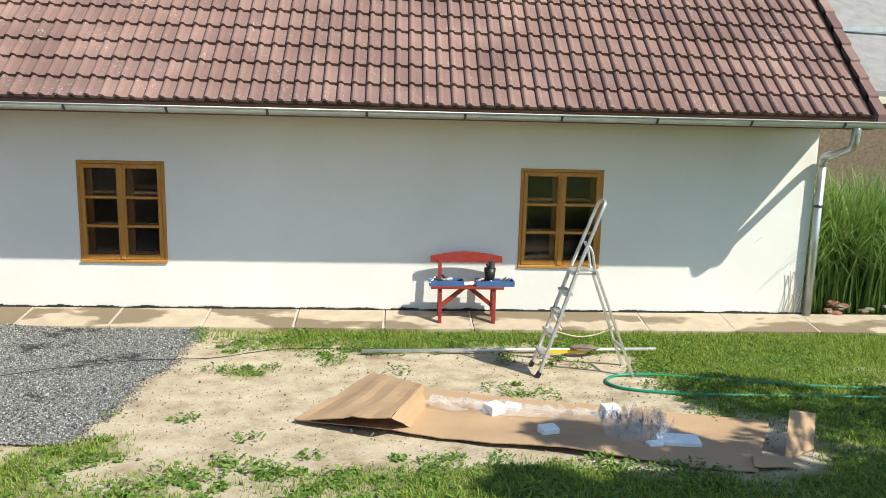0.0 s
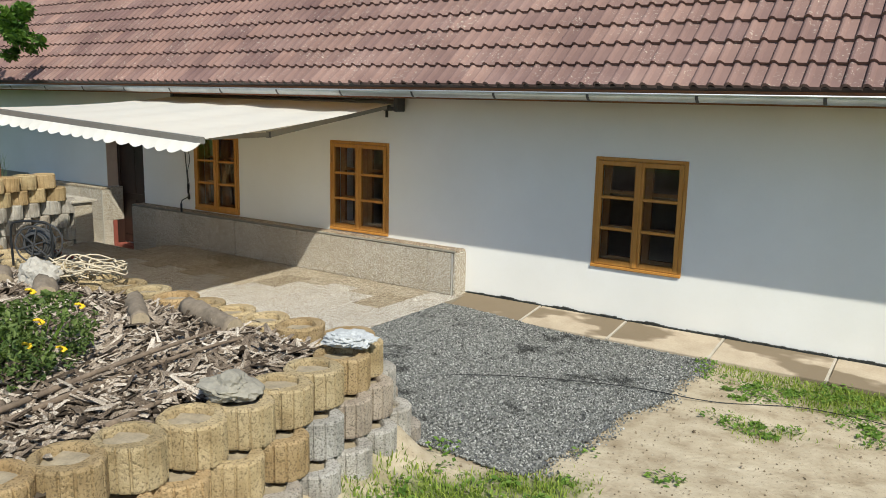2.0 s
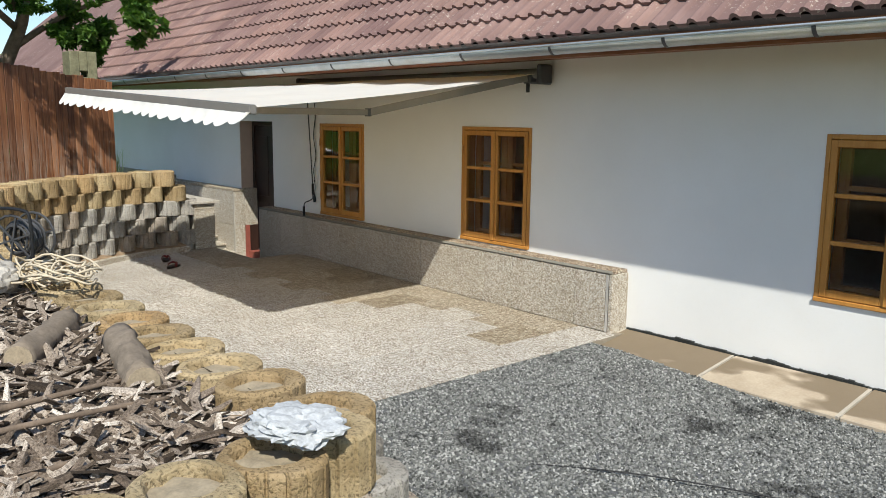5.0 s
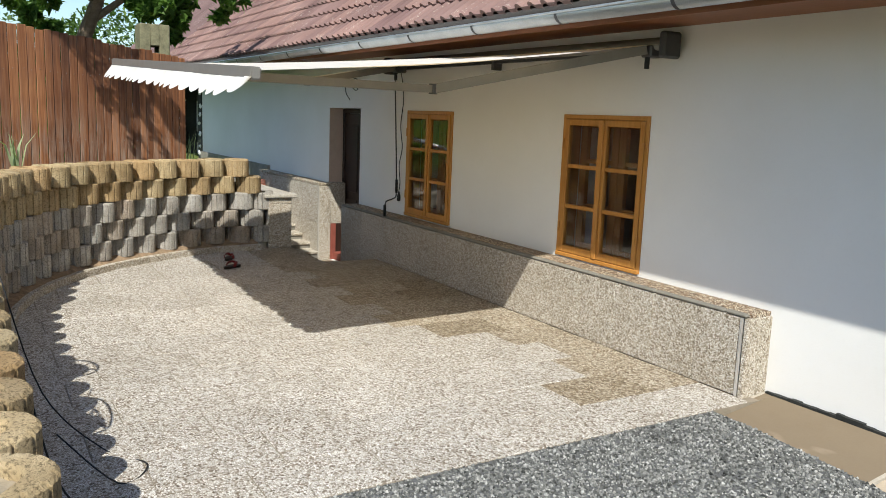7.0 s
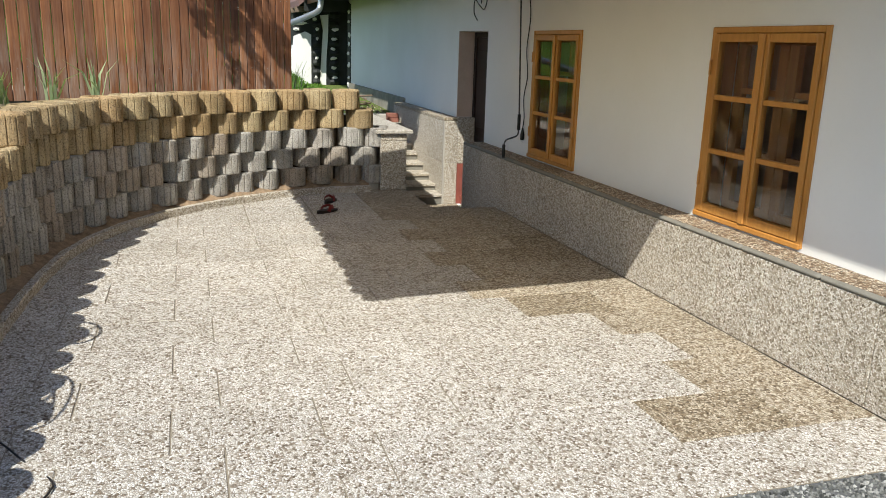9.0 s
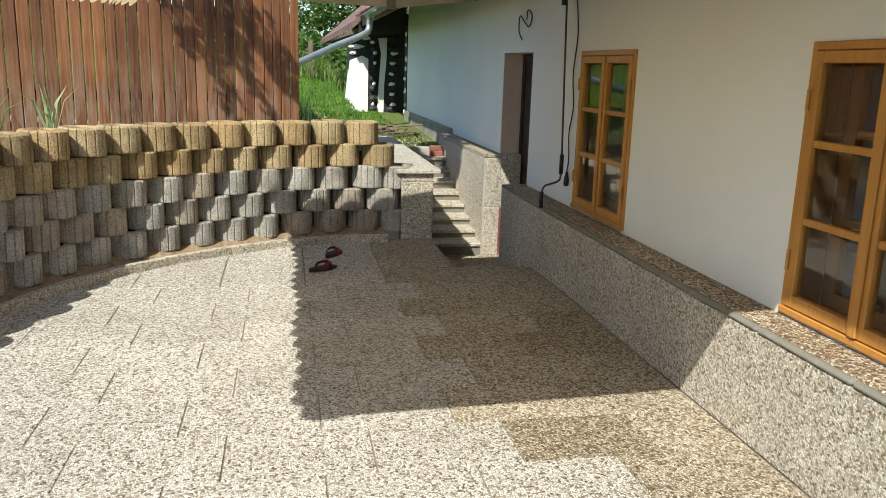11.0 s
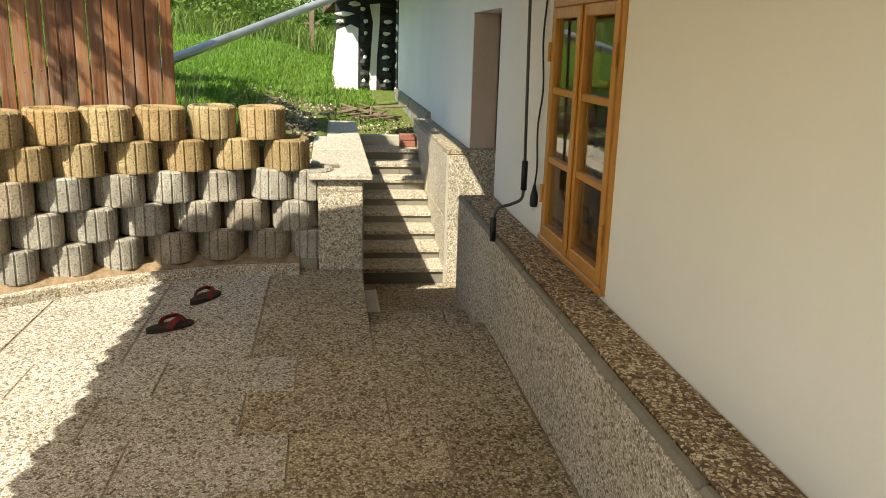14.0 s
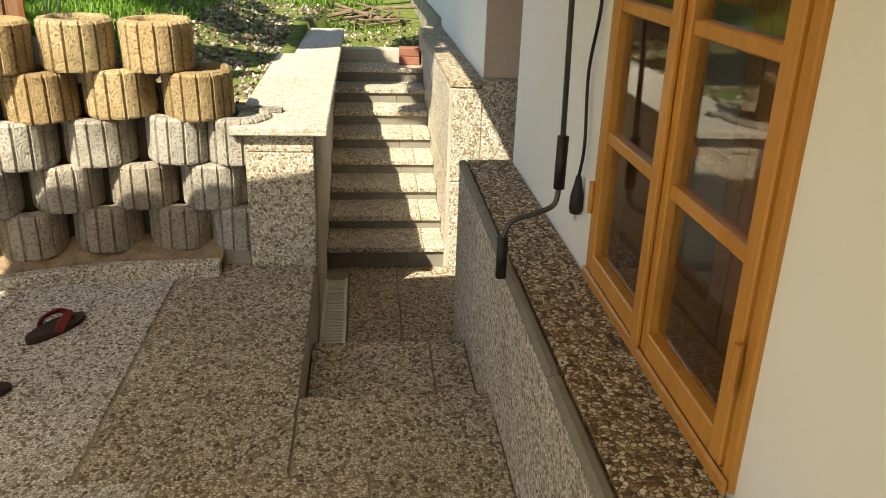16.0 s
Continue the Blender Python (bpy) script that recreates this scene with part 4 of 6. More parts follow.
    ms = bpy.data.meshes.new("soil")
    soil.to_mesh(ms)
    soil.free()
    ms.materials.append(POTSOIL)
    return me, ms


RING_Y, SOIL_M = ring_block("planter_block", YELLOW)
RING_G, _ = ring_block("planter_block", GREY)

# line of the block fronts: pillar, round the terrace, then along its south side
FOOT = smooth_path([(-11.40, 7.72, 0), (-11.38, 7.30, 0), (-11.25, 6.85, 0), (-11.02, 6.40, 0), (-10.72, 5.98, 0), (-10.35, 5.58, 0), (-9.85, 5.24, 0), (-9.2, 4.97, 0), (-8.5, 4.86, 0), (-7.6, 4.80, 0), (-6.6, 4.80, 0), (-5.6, 4.81, 0), (-4.8, 4.82, 0), (-4.0, 4.84, 0), (-3.45, 4.88, 0)], 8)
EDGE = smooth_path([(-3.42, 4.92, 0), (-3.12, 4.80, 0), (-2.97, 4.50, 0), (-2.90, 4.12, 0), (-2.86, 3.70, 0), (-2.87, 3.36, 0), (-2.90, 3.08, 0), (-2.93, 2.75, 0), (-3.05, 2.3, 0), (-3.3, 1.8, 0), (-3.7, 1.3, 0), (-4.3, 0.9, 0)], 6)


def lay_course(owner, path, z, back, spacing, first, pick, stop=99.0, r=0.157, sag=None):
    rnd = random.Random(int(z * 1000) + int(first * 100))
    fine = even_steps(path, 0.01)
    along = first
    while along < min(stop, 0.01 * (len(fine) - 1)):
        p, h = fine[int(along * 100)]
        c = p - Vector((-math.sin(h), math.cos(h), 0)) * (r + back)
        ob = new("planter_block", pick(c))
        ob.location = (c.x + rnd.uniform(-0.006, 0.006), c.y + rnd.uniform(-0.006, 0.006), z - (sag(c) if sag else 0.0) + rnd.uniform(-0.004, 0.004))
        ob.rotation_euler = (rnd.uniform(-0.015, 0.015), rnd.uniform(-0.015, 0.015), h + rnd.uniform(-0.06, 0.06))
        ob.parent = owner
        s = new("soil", SOIL_M)
        s.parent = ob
        along += spacing


wall_w = thing("planter_wall", "curved retaining wall of stacked yellow and grey ring planters", "planter wall", kind="structure")
sag_n = lambda c: 0.045 * step01(-9.5, -3.4, c.x)
for row in range(5):
    lay_course(wall_w, FOOT, 0.075 + 0.2 * row, 0.062 - 0.011 * row, 0.297, (0.19, 0.036, 0.178, 0.084, 0.22)[row], (lambda c, row=row: RING_Y if row >= 3 else RING_G), 4.6 if row == 4 else 99, sag=sag_n)
for z in (0.075, 0.475):
    half = new("planter_block", RING_G)
    half.location, half.rotation_euler, half.parent = (-11.60, 7.80, z), (0, 0, -math.pi / 2), wall_w
    half_soil = new("soil", SOIL_M)
    half_soil.parent = half
wall_e = thing("planter_wall", "raised bed edge of stacked ring planters, yellow above grey", "planter wall", kind="structure")
for row in range(4):
    lay_course(wall_e, EDGE, 0.03 + 0.2 * row, -0.085 * (3 - row), 0.29, 0.145 * (row % 2), (lambda c, row=row: RING_Y if row == 3 or (row == 2 and c.y < 4.0) or (row == 1 and c.y < 3.3) else RING_G))

# backing earth behind the blocks
bm = bmesh.new()
back = [p - Vector((-math.sin(h), math.cos(h), 0)) * 0.20 for p, h in even_steps(FOOT, 0.2)]
prev = None
for p in back:
    cur = (bm.verts.new((p.x, p.y, 0.0)), bm.verts.new((p.x, p.y, 0.80)))
    if prev:
        bm.faces.new((prev[0], cur[0], cur[1], prev[1]))
    prev = cur
part("backing", bm, DARKEARTH, wall_w)

tagged(link_mesh("mortar_fillet", boxes((-11.78, -11.47, 7.70, 7.842, -0.02, 0.10), bevel=0.01), CONCRETE), "grey mortar fillet beside the pillar wall", "mortar", kind="structure")

# strip of loose earth between kerb and blocks
bm = bmesh.new()
prev = None
for p, h in even_steps(FOOT, 0.04):
    side = Vector((-math.sin(h), math.cos(h), 0))
    cur = []
    for k, (o, z) in enumerate(((0.045, 0.035), (0.0, 0.048), (-0.05, 0.07), (-0.10, 0.095), (-0.22, 0.11))):
        q = p + side * o
        cur.append(bm.verts.new((q.x, q.y, z + 0.035 * noise.noise(Vector((q.x * 7, q.y * 7, k))))))
    if prev:
        for k in range(4):
            bm.faces.new((prev[k], prev[k + 1], cur[k + 1], cur[k]))
    prev = cur
tagged(link_mesh("soil_strip", bm, FOOTSOIL, smooth=True), "strip of loose brown earth at the foot of the planters", "earth", kind="structure")

# kerb of edging stones at the foot of the curved wall
kerb = thing("kerb", "curved kerb of washed concrete edging stones round the terrace", "kerb", kind="structure")
line = even_steps(FOOT, 0.5)
for (a, _), (b, _) in zip(line, line[1:]):
    d = (b - a).normalized()
    out = Vector((-d.y, d.x, 0)) * 1
    bm = bmesh.new()
    a2, b2 = a + d * 0.004 + out * 0.06, b - d * 0.004 + out * 0.06
    beam(bm, (a2.x, a2.y, 0.002), (b2.x, b2.y, 0.002), 0.060, 0.13)
    bmesh.ops.bevel(bm, geom=list(bm.edges), offset=0.006, segments=1, affect="EDGES")
    part("edging_stone", bm, CLAD, kerb)

# ---------------------------------------------------------------- raised bed
def bed_z(x, y):
    return 0.745 + 0.05 * noise.noise(Vector((x * 1.1, y * 1.1, 2))) + 0.10 * step01(4.3, 2.6, y) * step01(-3.0, -4.5, x) + 0.06 * step01(-6, -9, x)


def build_bed():
    xs, ys = np.arange(-9.9, -2.99, 0.1), np.arange(0.6, 4.66, 0.1)
    verts = [(x, y, bed_z(x, y) + 0.02 * noise.noise(Vector((x * 9, y * 9, 0)))) for y in ys for x in xs]
    w = len(xs)
    faces = []
    for j in range(len(ys) - 1):
        for i in range(w - 1):
            cx, cy = xs[i], ys[j]
            if cx > -3.22 + 0.0 and cy > 4.3 or (cy < 2.4 and cx > -3.35) or (cy < 1.6 and cx > -4.0):
                continue
            if cx < -9.3 and cy > 4.5:
                continue
            faces.append((j * w + i, j * w + i + 1, (j + 1) * w + i + 1, (j + 1) * w + i))
    return tagged(raw_mesh("garden_bed", verts, faces, DARKEARTH, smooth=True), "raised bed of dark earth covered with bark", "garden bed", kind="structure")


build_bed()

# ---------------------------------------------------------------- gravel, foot slabs
def gravel_inside(x, y):
    e = -2.12 + 0.12 * noise.noise(Vector((0, y * 1.5, 3))) + 0.25 * step01(6.8, 5.0, y) * -0.3
    return PATIO_E < x < e + 0.05 * noise.noise(Vector((x * 9, y * 9, 1))) and (4.93 if x > -3.2 else 4.78) + 0.05 * noise.noise(Vector((x * 4, y * 4, 5))) < y < 8.43


def gravel_z(x, y):
    return ground_z(x, y) + 0.022 + 0.030 * step01(-3.4, -5.0, x)


xs, ys = np.arange(PATIO_E + 0.002, -1.9, 0.035), np.arange(4.76, 8.44, 0.035)
verts = [(x, y, gravel_z(x, y)) for y in ys for x in xs]
w = len(xs)
faces = [(j * w + i, j * w + i + 1, (j + 1) * w + i + 1, (j + 1) * w + i) for j in range(len(ys) - 1) for i in range(w - 1) if gravel_inside(xs[i], ys[j])]
tagged(raw_mesh("gravel_area", verts, faces, GRAVELBED, smooth=True), "area of dark grey crushed gravel", "gravel", kind="structure")

pave = tagged(link_mesh("pavement", boxes((-5.10, 6.6, 8.47, 8.99, -0.25, -0.06)), CONCRETE), "row of sandy concrete slabs along the house foot", "pavement", kind="structure")
rnd = random.Random(6)
x = -6.16
while x < 6.5:
    a, b = max(x + 0.012, -5.10), x + 1.0
    bm = bmesh.new()
    v = [bm.verts.new(p) for p in ((a, 8.45, -0.22), (b, 8.45, -0.22), (b, 8.972, -0.1), (a, 8.972, -0.1), (a, 8.45, -0.062), (b, 8.45, -0.062), (b, 8.972, 0.010), (a, 8.972, 0.010))]
    for q in ((3, 2, 1, 0), (4, 5, 6, 7), (0, 1, 5, 4), (1, 2, 6, 5), (2, 3, 7, 6), (3, 0, 4, 7)):
        bm.faces.new([v[i] for i in q])
    bmesh.ops.bevel(bm, geom=list(bm.edges), offset=0.006, segments=1, affect="EDGES")
    part("foot_slab", bm, WETSLAB if x < -5.0 else SLABSTONE, pave)
    bm = bmesh.new()
    beam(bm, (b + 0.006, 8.452, -0.072), (b + 0.006, 8.971, -0.0005), 0.022, 0.022)
    part("joint", bm, JOINT, pave, "pale mortar joint")
    x += 1.012

# ---------------------------------------------------------------- fence
fence = thing("board_fence", "tall fence of red-brown weathered vertical boards", "fence")
rnd = random.Random(8)
A, B = Vector((-11.68, 6.93, 0)), Vector((-9.9, 2.55, 0))
d = (B - A).normalized()
nrm = Vector((-d.y, d.x, 0))
L = (B - A).length
bm = bmesh.new()
bmesh.ops.create_icosphere(bm, subdivisions=1, radius=0.0045)
screw_mesh = bpy.data.meshes.new("screw")
bm.to_mesh(screw_mesh)
bm.free()
screw_mesh.materials.append(GREYMETAL)
s = 0.0
while s < L:
    w = rnd.uniform(0.076, 0.096)
    p = A + d * (s + w / 2) + nrm * rnd.uniform(-0.004, 0.004)
    ztop = 2.22 + 0.09 * s + rnd.uniform(-0.012, 0.012)
    bm = bmesh.new()
    beam(bm, (p.x, p.y, 0.99), (p.x + rnd.uniform(-0.003, 0.003), p.y, ztop), w - 0.007, 0.020, up=nrm)
    bmesh.ops.bevel(bm, geom=list(bm.edges), offset=0.004, segments=1, affect="EDGES")
    board = part("board", bm, FENCEWOOD, fence)
    if s < 2.6:
        for z in (1.27, 1.96):
            screw = new("screw", screw_mesh)
            screw.location = p + nrm * 0.011 + d * rnd.uniform(-0.012, 0.012) + Vector((0, 0, z + rnd.uniform(-0.015, 0.015)))
            screw.parent = board
    s += w
for z in (1.25, 1.95):
    bm = bmesh.new()
    beam(bm, A + Vector((0, 0, z)) - nrm * 0.05, B + Vector((0, 0, z + 0.05)) - nrm * 0.05, 0.05, 0.08)
    part("rail", bm, FENCEWOOD, fence)
for s in (0.35, 2.2, 4.4):
    p = A + d * s - nrm * 0.10
    bm = bmesh.new()
    beam(bm, (p.x, p.y, 0.6), (p.x, p.y, 2.2), 0.08, 0.08)
    part("post", bm, FENCEWOOD, fence)
post = thing("concrete_post", "mossy old concrete post with square holes behind the fence", "post", at=(-11.87, 6.62, 0))
part("shaft", boxes((-0.15, 0.15, -0.162, -0.048, 0.5, 2.57), (-0.15, 0.15, 0.048, 0.162, 0.5, 2.57), (-0.15, 0.15, -0.048, 0.048, 0.5, 2.255), (-0.15, 0.15, -0.048, 0.048, 2.33, 2.57), bevel=0.008), MOSSPOST, post)

# ---------------------------------------------------------------- awning
FR, FL = Vector((-6.19, 6.01, 1.84)), Vector((-10.06, 5.93, 2.04))
BR, BL = Vector((-6.15, 8.86, 2.21)), Vector((-10.26, 8.86, 2.23))
awning = thing("awning", "extended cream cloth folding-arm awning on the house wall", "awning")


def cloth_grid(a, b, c, e, nu, nv, sag):
    bm = bmesh.new()
    rows = []
    for j in range(nv + 1):
        v = j / nv
        row = []
        for i in range(nu + 1):
            u = i / nu
            p = a.lerp(b, u).lerp(c.lerp(e, u), v)
            p.z -= sag * math.sin(math.pi * v) * (1 + 0.35 * math.sin(u * 9)) - 0.010 * math.sin(u * 31) * v * (1 - v) * 4
            row.append(bm.verts.new(p))
        rows.append(row)
    for r, q in zip(rows, rows[1:]):
        for k in range(nu):
            bm.faces.new((r[k], r[k + 1], q[k + 1], q[k]))
    return bm


part("canopy", cloth_grid(BR, BL, FR + Vector((0, 0.012, 0.016)), FL + Vector((0, 0.012, 0.016)), 32, 16, 0.03), CLOTH, awning, "cream cloth", True)
bm = bmesh.new()
beam(bm, FR, FL, 0.06, 0.068)
bmesh.ops.bevel(bm, geom=list(bm.edges), offset=0.008, segments=2, affect="EDGES")
part("front_bar", bm, GREYMETAL, awning, "grey front bar")
bm = bmesh.new()
prev = None
n = 240
for k in range(n + 1):
    u = k / n
    p = FR.lerp(FL, u) + Vector((0, -0.024, -0.018))
    drop = 0.090 + 0.029 * abs(math.sin(math.pi * u * 20)) - (0.09 * (1 - math.sqrt(1 - (1 - u / 0.11) ** 2)) if u < 0.11 else 0)
    out = 0.11 + 0.02 * math.sin(u * 23)
    mid = p + Vector((0, -out * 0.35, -drop * 0.55))
    low = p + Vector((0, -out * drop / 0.135, -drop))
    cur = [bm.verts.new(q) for q in (p, mid, low)]
    if prev:
        for i in range(2):
            bm.faces.new((prev[i], cur[i], cur[i + 1], prev[i + 1]))
    prev = cur
part("valance", bm, VALANCE, awning, "white scalloped valance", True)
bm = bmesh.new()
tube(bm, [BR + Vector((0.0, 0, 0.0)), BL], 0.045, 14)
part("roller", bm, GREYMETAL, awning, "cloth roller", True)
part("wall_bar", boxes((-10.20, -6.15, 8.93, 8.97, 2.16, 2.20)), DARKMETAL, awning)
for x in (-6.11, -10.30):
    part("end_cap", boxes((x - 0.03, x + 0.03, 8.80, 8.97, 2.11, 2.29), bevel=0.015), DARKMETAL, awning)
for sh, el, tip in (((-6.25, 8.80, 2.17), (-6.83, 7.44, 1.84), FR + Vector((-0.45, 0.02, 0.0))), ((-10.05, 8.80, 2.17), (-9.12, 7.43, 1.93), FL + Vector((0.45, 0.02, -0.03)))):
    bm = bmesh.new()
    beam(bm, sh, el, 0.045, 0.065)
    arm = part("upper_arm", bm, GREYMETAL, awning)
    bm = bmesh.new()
    beam(bm, el, tip, 0.038, 0.052)
    part("forearm", bm, GREYMETAL, awning)
    bm = bmesh.new()
    tube(bm, [Vector(el) - Vector((0, 0, 0.034)), Vector(el) + Vector((0, 0, 0.034))], 0.03, 10)
    part("elbow", bm, DARKMETAL, awning)
    part("shoulder", boxes((sh[0] - 0.05, sh[0] + 0.05, 8.80, 8.93, 2.12, 2.20), bevel=0.01), DARKMETAL, awning)
    bm = bmesh.new()
    tube(bm, [(sh[0], 8.82, 2.04), (sh[0], 8.82, 2.12)], 0.018, 8)
    part("pivot", bm, BLACK, awning)
part("bracket", boxes((-8.31, -8.27, 8.90, 8.998, 2.10, 2.21), bevel=0.006), DARKMETAL, awning)

crank = thing("awning_crank", "hanging steel crank rod with black grips", "crank")
bm = bmesh.new()
tube(bm, [(-10.22, 8.90, 2.13), (-10.11, 8.90, 0.90)], 0.008, 8)
part("rod", bm, DARKMETAL, crank, smooth=True)
bm = bmesh.new()
tube(bm, smooth_path([(-10.11, 8.90, 0.80), (-10.105, 8.89, 0.745), (-10.10, 8.84, 0.72), (-10.09, 8.77, 0.70), (-10.085, 8.748, 0.66), (-10.085, 8.745, 0.62)], 4), 0.008, 8)
part("crank_arm", bm, DARKMETAL, crank, smooth=True)
for a, b in (((-10.11, 8.90, 0.94), (-10.11, 8.90, 0.79)), ((-10.085, 8.745, 0.655), (-10.085, 8.745, 0.53))):
    bm = bmesh.new()
    tube(bm, [a, b], 0.016, 10)
    part("grip", bm, BLACK, crank, "black plastic grip", True)

cord = thing("power_cord", "black power cord with a plug hanging on the wall", "power cord")
bm = bmesh.new()
tube(bm, smooth_path([(-10.22, 8.98, 2.13), (-10.16, 8.985, 1.85), (-10.21, 8.985, 1.55), (-10.16, 8.985, 1.30), (-10.22, 8.985, 1.10), (-10.19, 8.985, 0.90), (-10.20, 8.98, 0.80)], 8), 0.005, 6)
part("cable", bm, BLACK, cord, smooth=True)
bm = bmesh.new()
tube(bm, [(-10.20, 8.98, 0.80), (-10.20, 8.98, 0.77), (-10.20, 8.98, 0.74), (-10.20, 8.98, 0.70), (-10.20, 8.98, 0.685)], 0.015, 10, taper=[0.008, 0.013, 0.02, 0.021, 0.017])
plug = part("plug", bm, BLACK, cord, smooth=True)
bm = bmesh.new()
for dx in (-0.009, 0.009):
    tube(bm, [(-10.20 + dx, 8.98, 0.685), (-10.20 + dx, 8.98, 0.664)], 0.0025, 6)
part("pin", bm, ALU, plug)
bm = bmesh.new()
tube(bm, smooth_path([(-11.55, 8.99, 2.02), (-11.45, 8.97, 2.10), (-11.32, 8.97, 2.04), (-11.4, 8.97, 1.95), (-11.55, 8.97, 2.0), (-11.7, 8.97, 2.06), (-11.72, 8.97, 1.93), (-11.6, 8.97, 1.84)], 6), 0.006, 6)
tagged(link_mesh("loose_cable", bm, BLACK, smooth=True), "loose black cable end curling from the wall", "cable")

# ---------------------------------------------------------------- yard things
def on_ground(x, y, up=0.0):
    return Vector((x, y, ground_z(x, y) + up))


bench = thing("garden_bench", "small red-painted wooden bench against the house wall", "bench", at=(0.86, 8.62, -0.04))
part("seat", boxes((-0.42, 0.42, -0.02, 0.055, 0.40, 0.43), (-0.42, 0.42, 0.065, 0.14, 0.40, 0.43), (-0.42, 0.42, 0.15, 0.225, 0.40, 0.43), bevel=0.004), REDPAINT, bench)
bm = bmesh.new()
top = [(-0.42 + 0.84 * k / 12, 0.735 + 0.055 * math.sin(math.pi * k / 12)) for k in range(13)]
f0 = [bm.verts.new((x, 0.235, z)) for x, z in top]
f1 = [bm.verts.new((x, 0.235, 0.665)) for x, _ in top]
b0 = [bm.verts.new((x, 0.26, z)) for x, z in top]
b1 = [bm.verts.new((x, 0.26, 0.665)) for x, _ in top]
for k in range(12):
    bm.faces.new((f1[k], f1[k + 1], f0[k + 1], f0[k]))
    bm.faces.new((b0[k], b0[k + 1], b1[k + 1], b1[k]))
    bm.faces.new((f0[k], f0[k + 1], b0[k + 1], b0[k]))
    bm.faces.new((b1[k], b1[k + 1], f1[k + 1], f1[k]))
bm.faces.new((f0[0], b0[0], b1[0], f1[0]))
bm.faces.new((f1[12], b1[12], b0[12], f0[12]))
part("backrest", bm, REDPAINT, bench)
for x in (-0.31, 0.31):
    bm = bmesh.new()
    beam(bm, (x, 0.0, 0.0), (x, 0.03, 0.40), 0.04, 0.05)
    part("leg", bm, REDPAINT, bench)
    bm = bmesh.new()
    beam(bm, (x, 0.20, 0.04), (x, 0.225, 0.70), 0.04, 0.045)
    part("back_leg", bm, REDPAINT, bench)
    bm = bmesh.new()
    beam(bm, (x * 0.95, 0.03, 0.20), (x * 0.1, 0.08, 0.40), 0.03, 0.045)
    part("brace", bm, REDPAINT, bench)

rnd = random.Random(21)
for x, w, c in ((0.62, 0.40, BLUE), (1.18, 0.44, BLUE)):
    t = thing("tool_case", "open blue plastic tool tray with mixed tools", "tool case", at=(x, 8.70, 0.392))
    part("tray", boxes((-w / 2, w / 2, -0.09, 0.09, 0.0, 0.012), (-w / 2, w / 2, -0.09, -0.078, 0.012, 0.06), (-w / 2, w / 2, 0.078, 0.09, 0.012, 0.06), (-w / 2, -w / 2 + 0.012, -0.078, 0.078, 0.012, 0.06), (w / 2 - 0.012, w / 2, -0.078, 0.078, 0.012, 0.06)), c, t)
    for k in range(9):
        bm = bmesh.new()
        a = Vector((rnd.uniform(-w / 2, w / 2) * 0.8, rnd.uniform(-0.06, 0.06), rnd.uniform(0.05, 0.075)))
        v = Vector((rnd.uniform(-1, 1), rnd.uniform(-0.4, 0.4), rnd.uniform(-0.05, 0.2))).normalized() * rnd.uniform(0.06, 0.13)
        tube(bm, [a - v / 2, a, a + v / 2], 0.01, 6, taper=[0.006, rnd.uniform(0.008, 0.016), 0.011])
        part("tool", bm, rnd.choice((ALU, WHITE, BLACK, ROPE, DARKMETAL)), t)
bucket = thing("bucket", "small black bucket hanging full of tools", "bucket", at=(1.12, 8.70, 0.46))
bm = bmesh.new()
tube(bm, [(0, 0, 0), (0, 0, 0.005), (0, 0, 0.13)], 0.06, 16, taper=[0.05, 0.055, 0.068])
part("body", bm, BLACK, bucket, smooth=True)
bm = bmesh.new()
for k in range(7):
    a = Vector((rnd.uniform(-0.04, 0.04), rnd.uniform(-0.04, 0.04), 0.13))
    tube(bm, [a, a + Vector((rnd.uniform(-0.04, 0.04), rnd.uniform(-0.03, 0.03), rnd.uniform(0.05, 0.10)))], rnd.uniform(0.006, 0.014), 6)
part("tools", bm, DARKMETAL, bucket)
rag = bmesh.new()
for k in range(3):
    lumpy(rag, (0.86 + 0.07 * k, 8.66 + 0.02 * k, 0.412), 0.045, 3 + k, (1.3, 0.9, 0.5), 0.5)
tagged(link_mesh("rag", rag, WHITE), "crumpled white rag on the bench seat", "rag")

# aluminium step ladder
lad = thing("step_ladder", "worn aluminium step ladder standing open on the grass", "ladder")
rails = []
for y0, y1, y2 in ((6.72, 6.78, 6.80), (7.10, 7.04, 7.02)):
    foot = on_ground(1.365, y0, 0.0)
    mid = Vector((1.68, y1, 0.95))
    bm = bmesh.new()
    beam(bm, foot, mid, 0.022, 0.055, up=(0, 1, 0))
    rails.append((foot, mid))
    rail = part("rail", bm, ALU, lad)
    bm = bmesh.new()
    beam(bm, foot - Vector((0.012, 0, 0.0)), foot + (mid - foot) * 0.05, 0.03, 0.065, up=(0, 1, 0))
    part("rubber_foot", bm, BLACK, rail)
    back = on_ground(2.265, y0 + (0.04 if y0 < 6.9 else 0.03), 0.0)
    bm = bmesh.new()
    beam(bm, back, (1.86, y2, 0.99), 0.020, 0.04, up=(0, 1, 0))
    part("back_leg", bm, ALU, lad)
bm = bmesh.new()
tube(bm, smooth_path([rails[0][1], (1.80, 6.79, 1.28), (1.89, 6.80, 1.53), (1.92, 6.84, 1.60), (1.92, 6.98, 1.60), (1.89, 7.02, 1.53), (1.80, 7.03, 1.28), rails[1][1]], 5), 0.017, 10)
part("hand_hoop", bm, ALU, lad, smooth=True)
bm = bmesh.new()
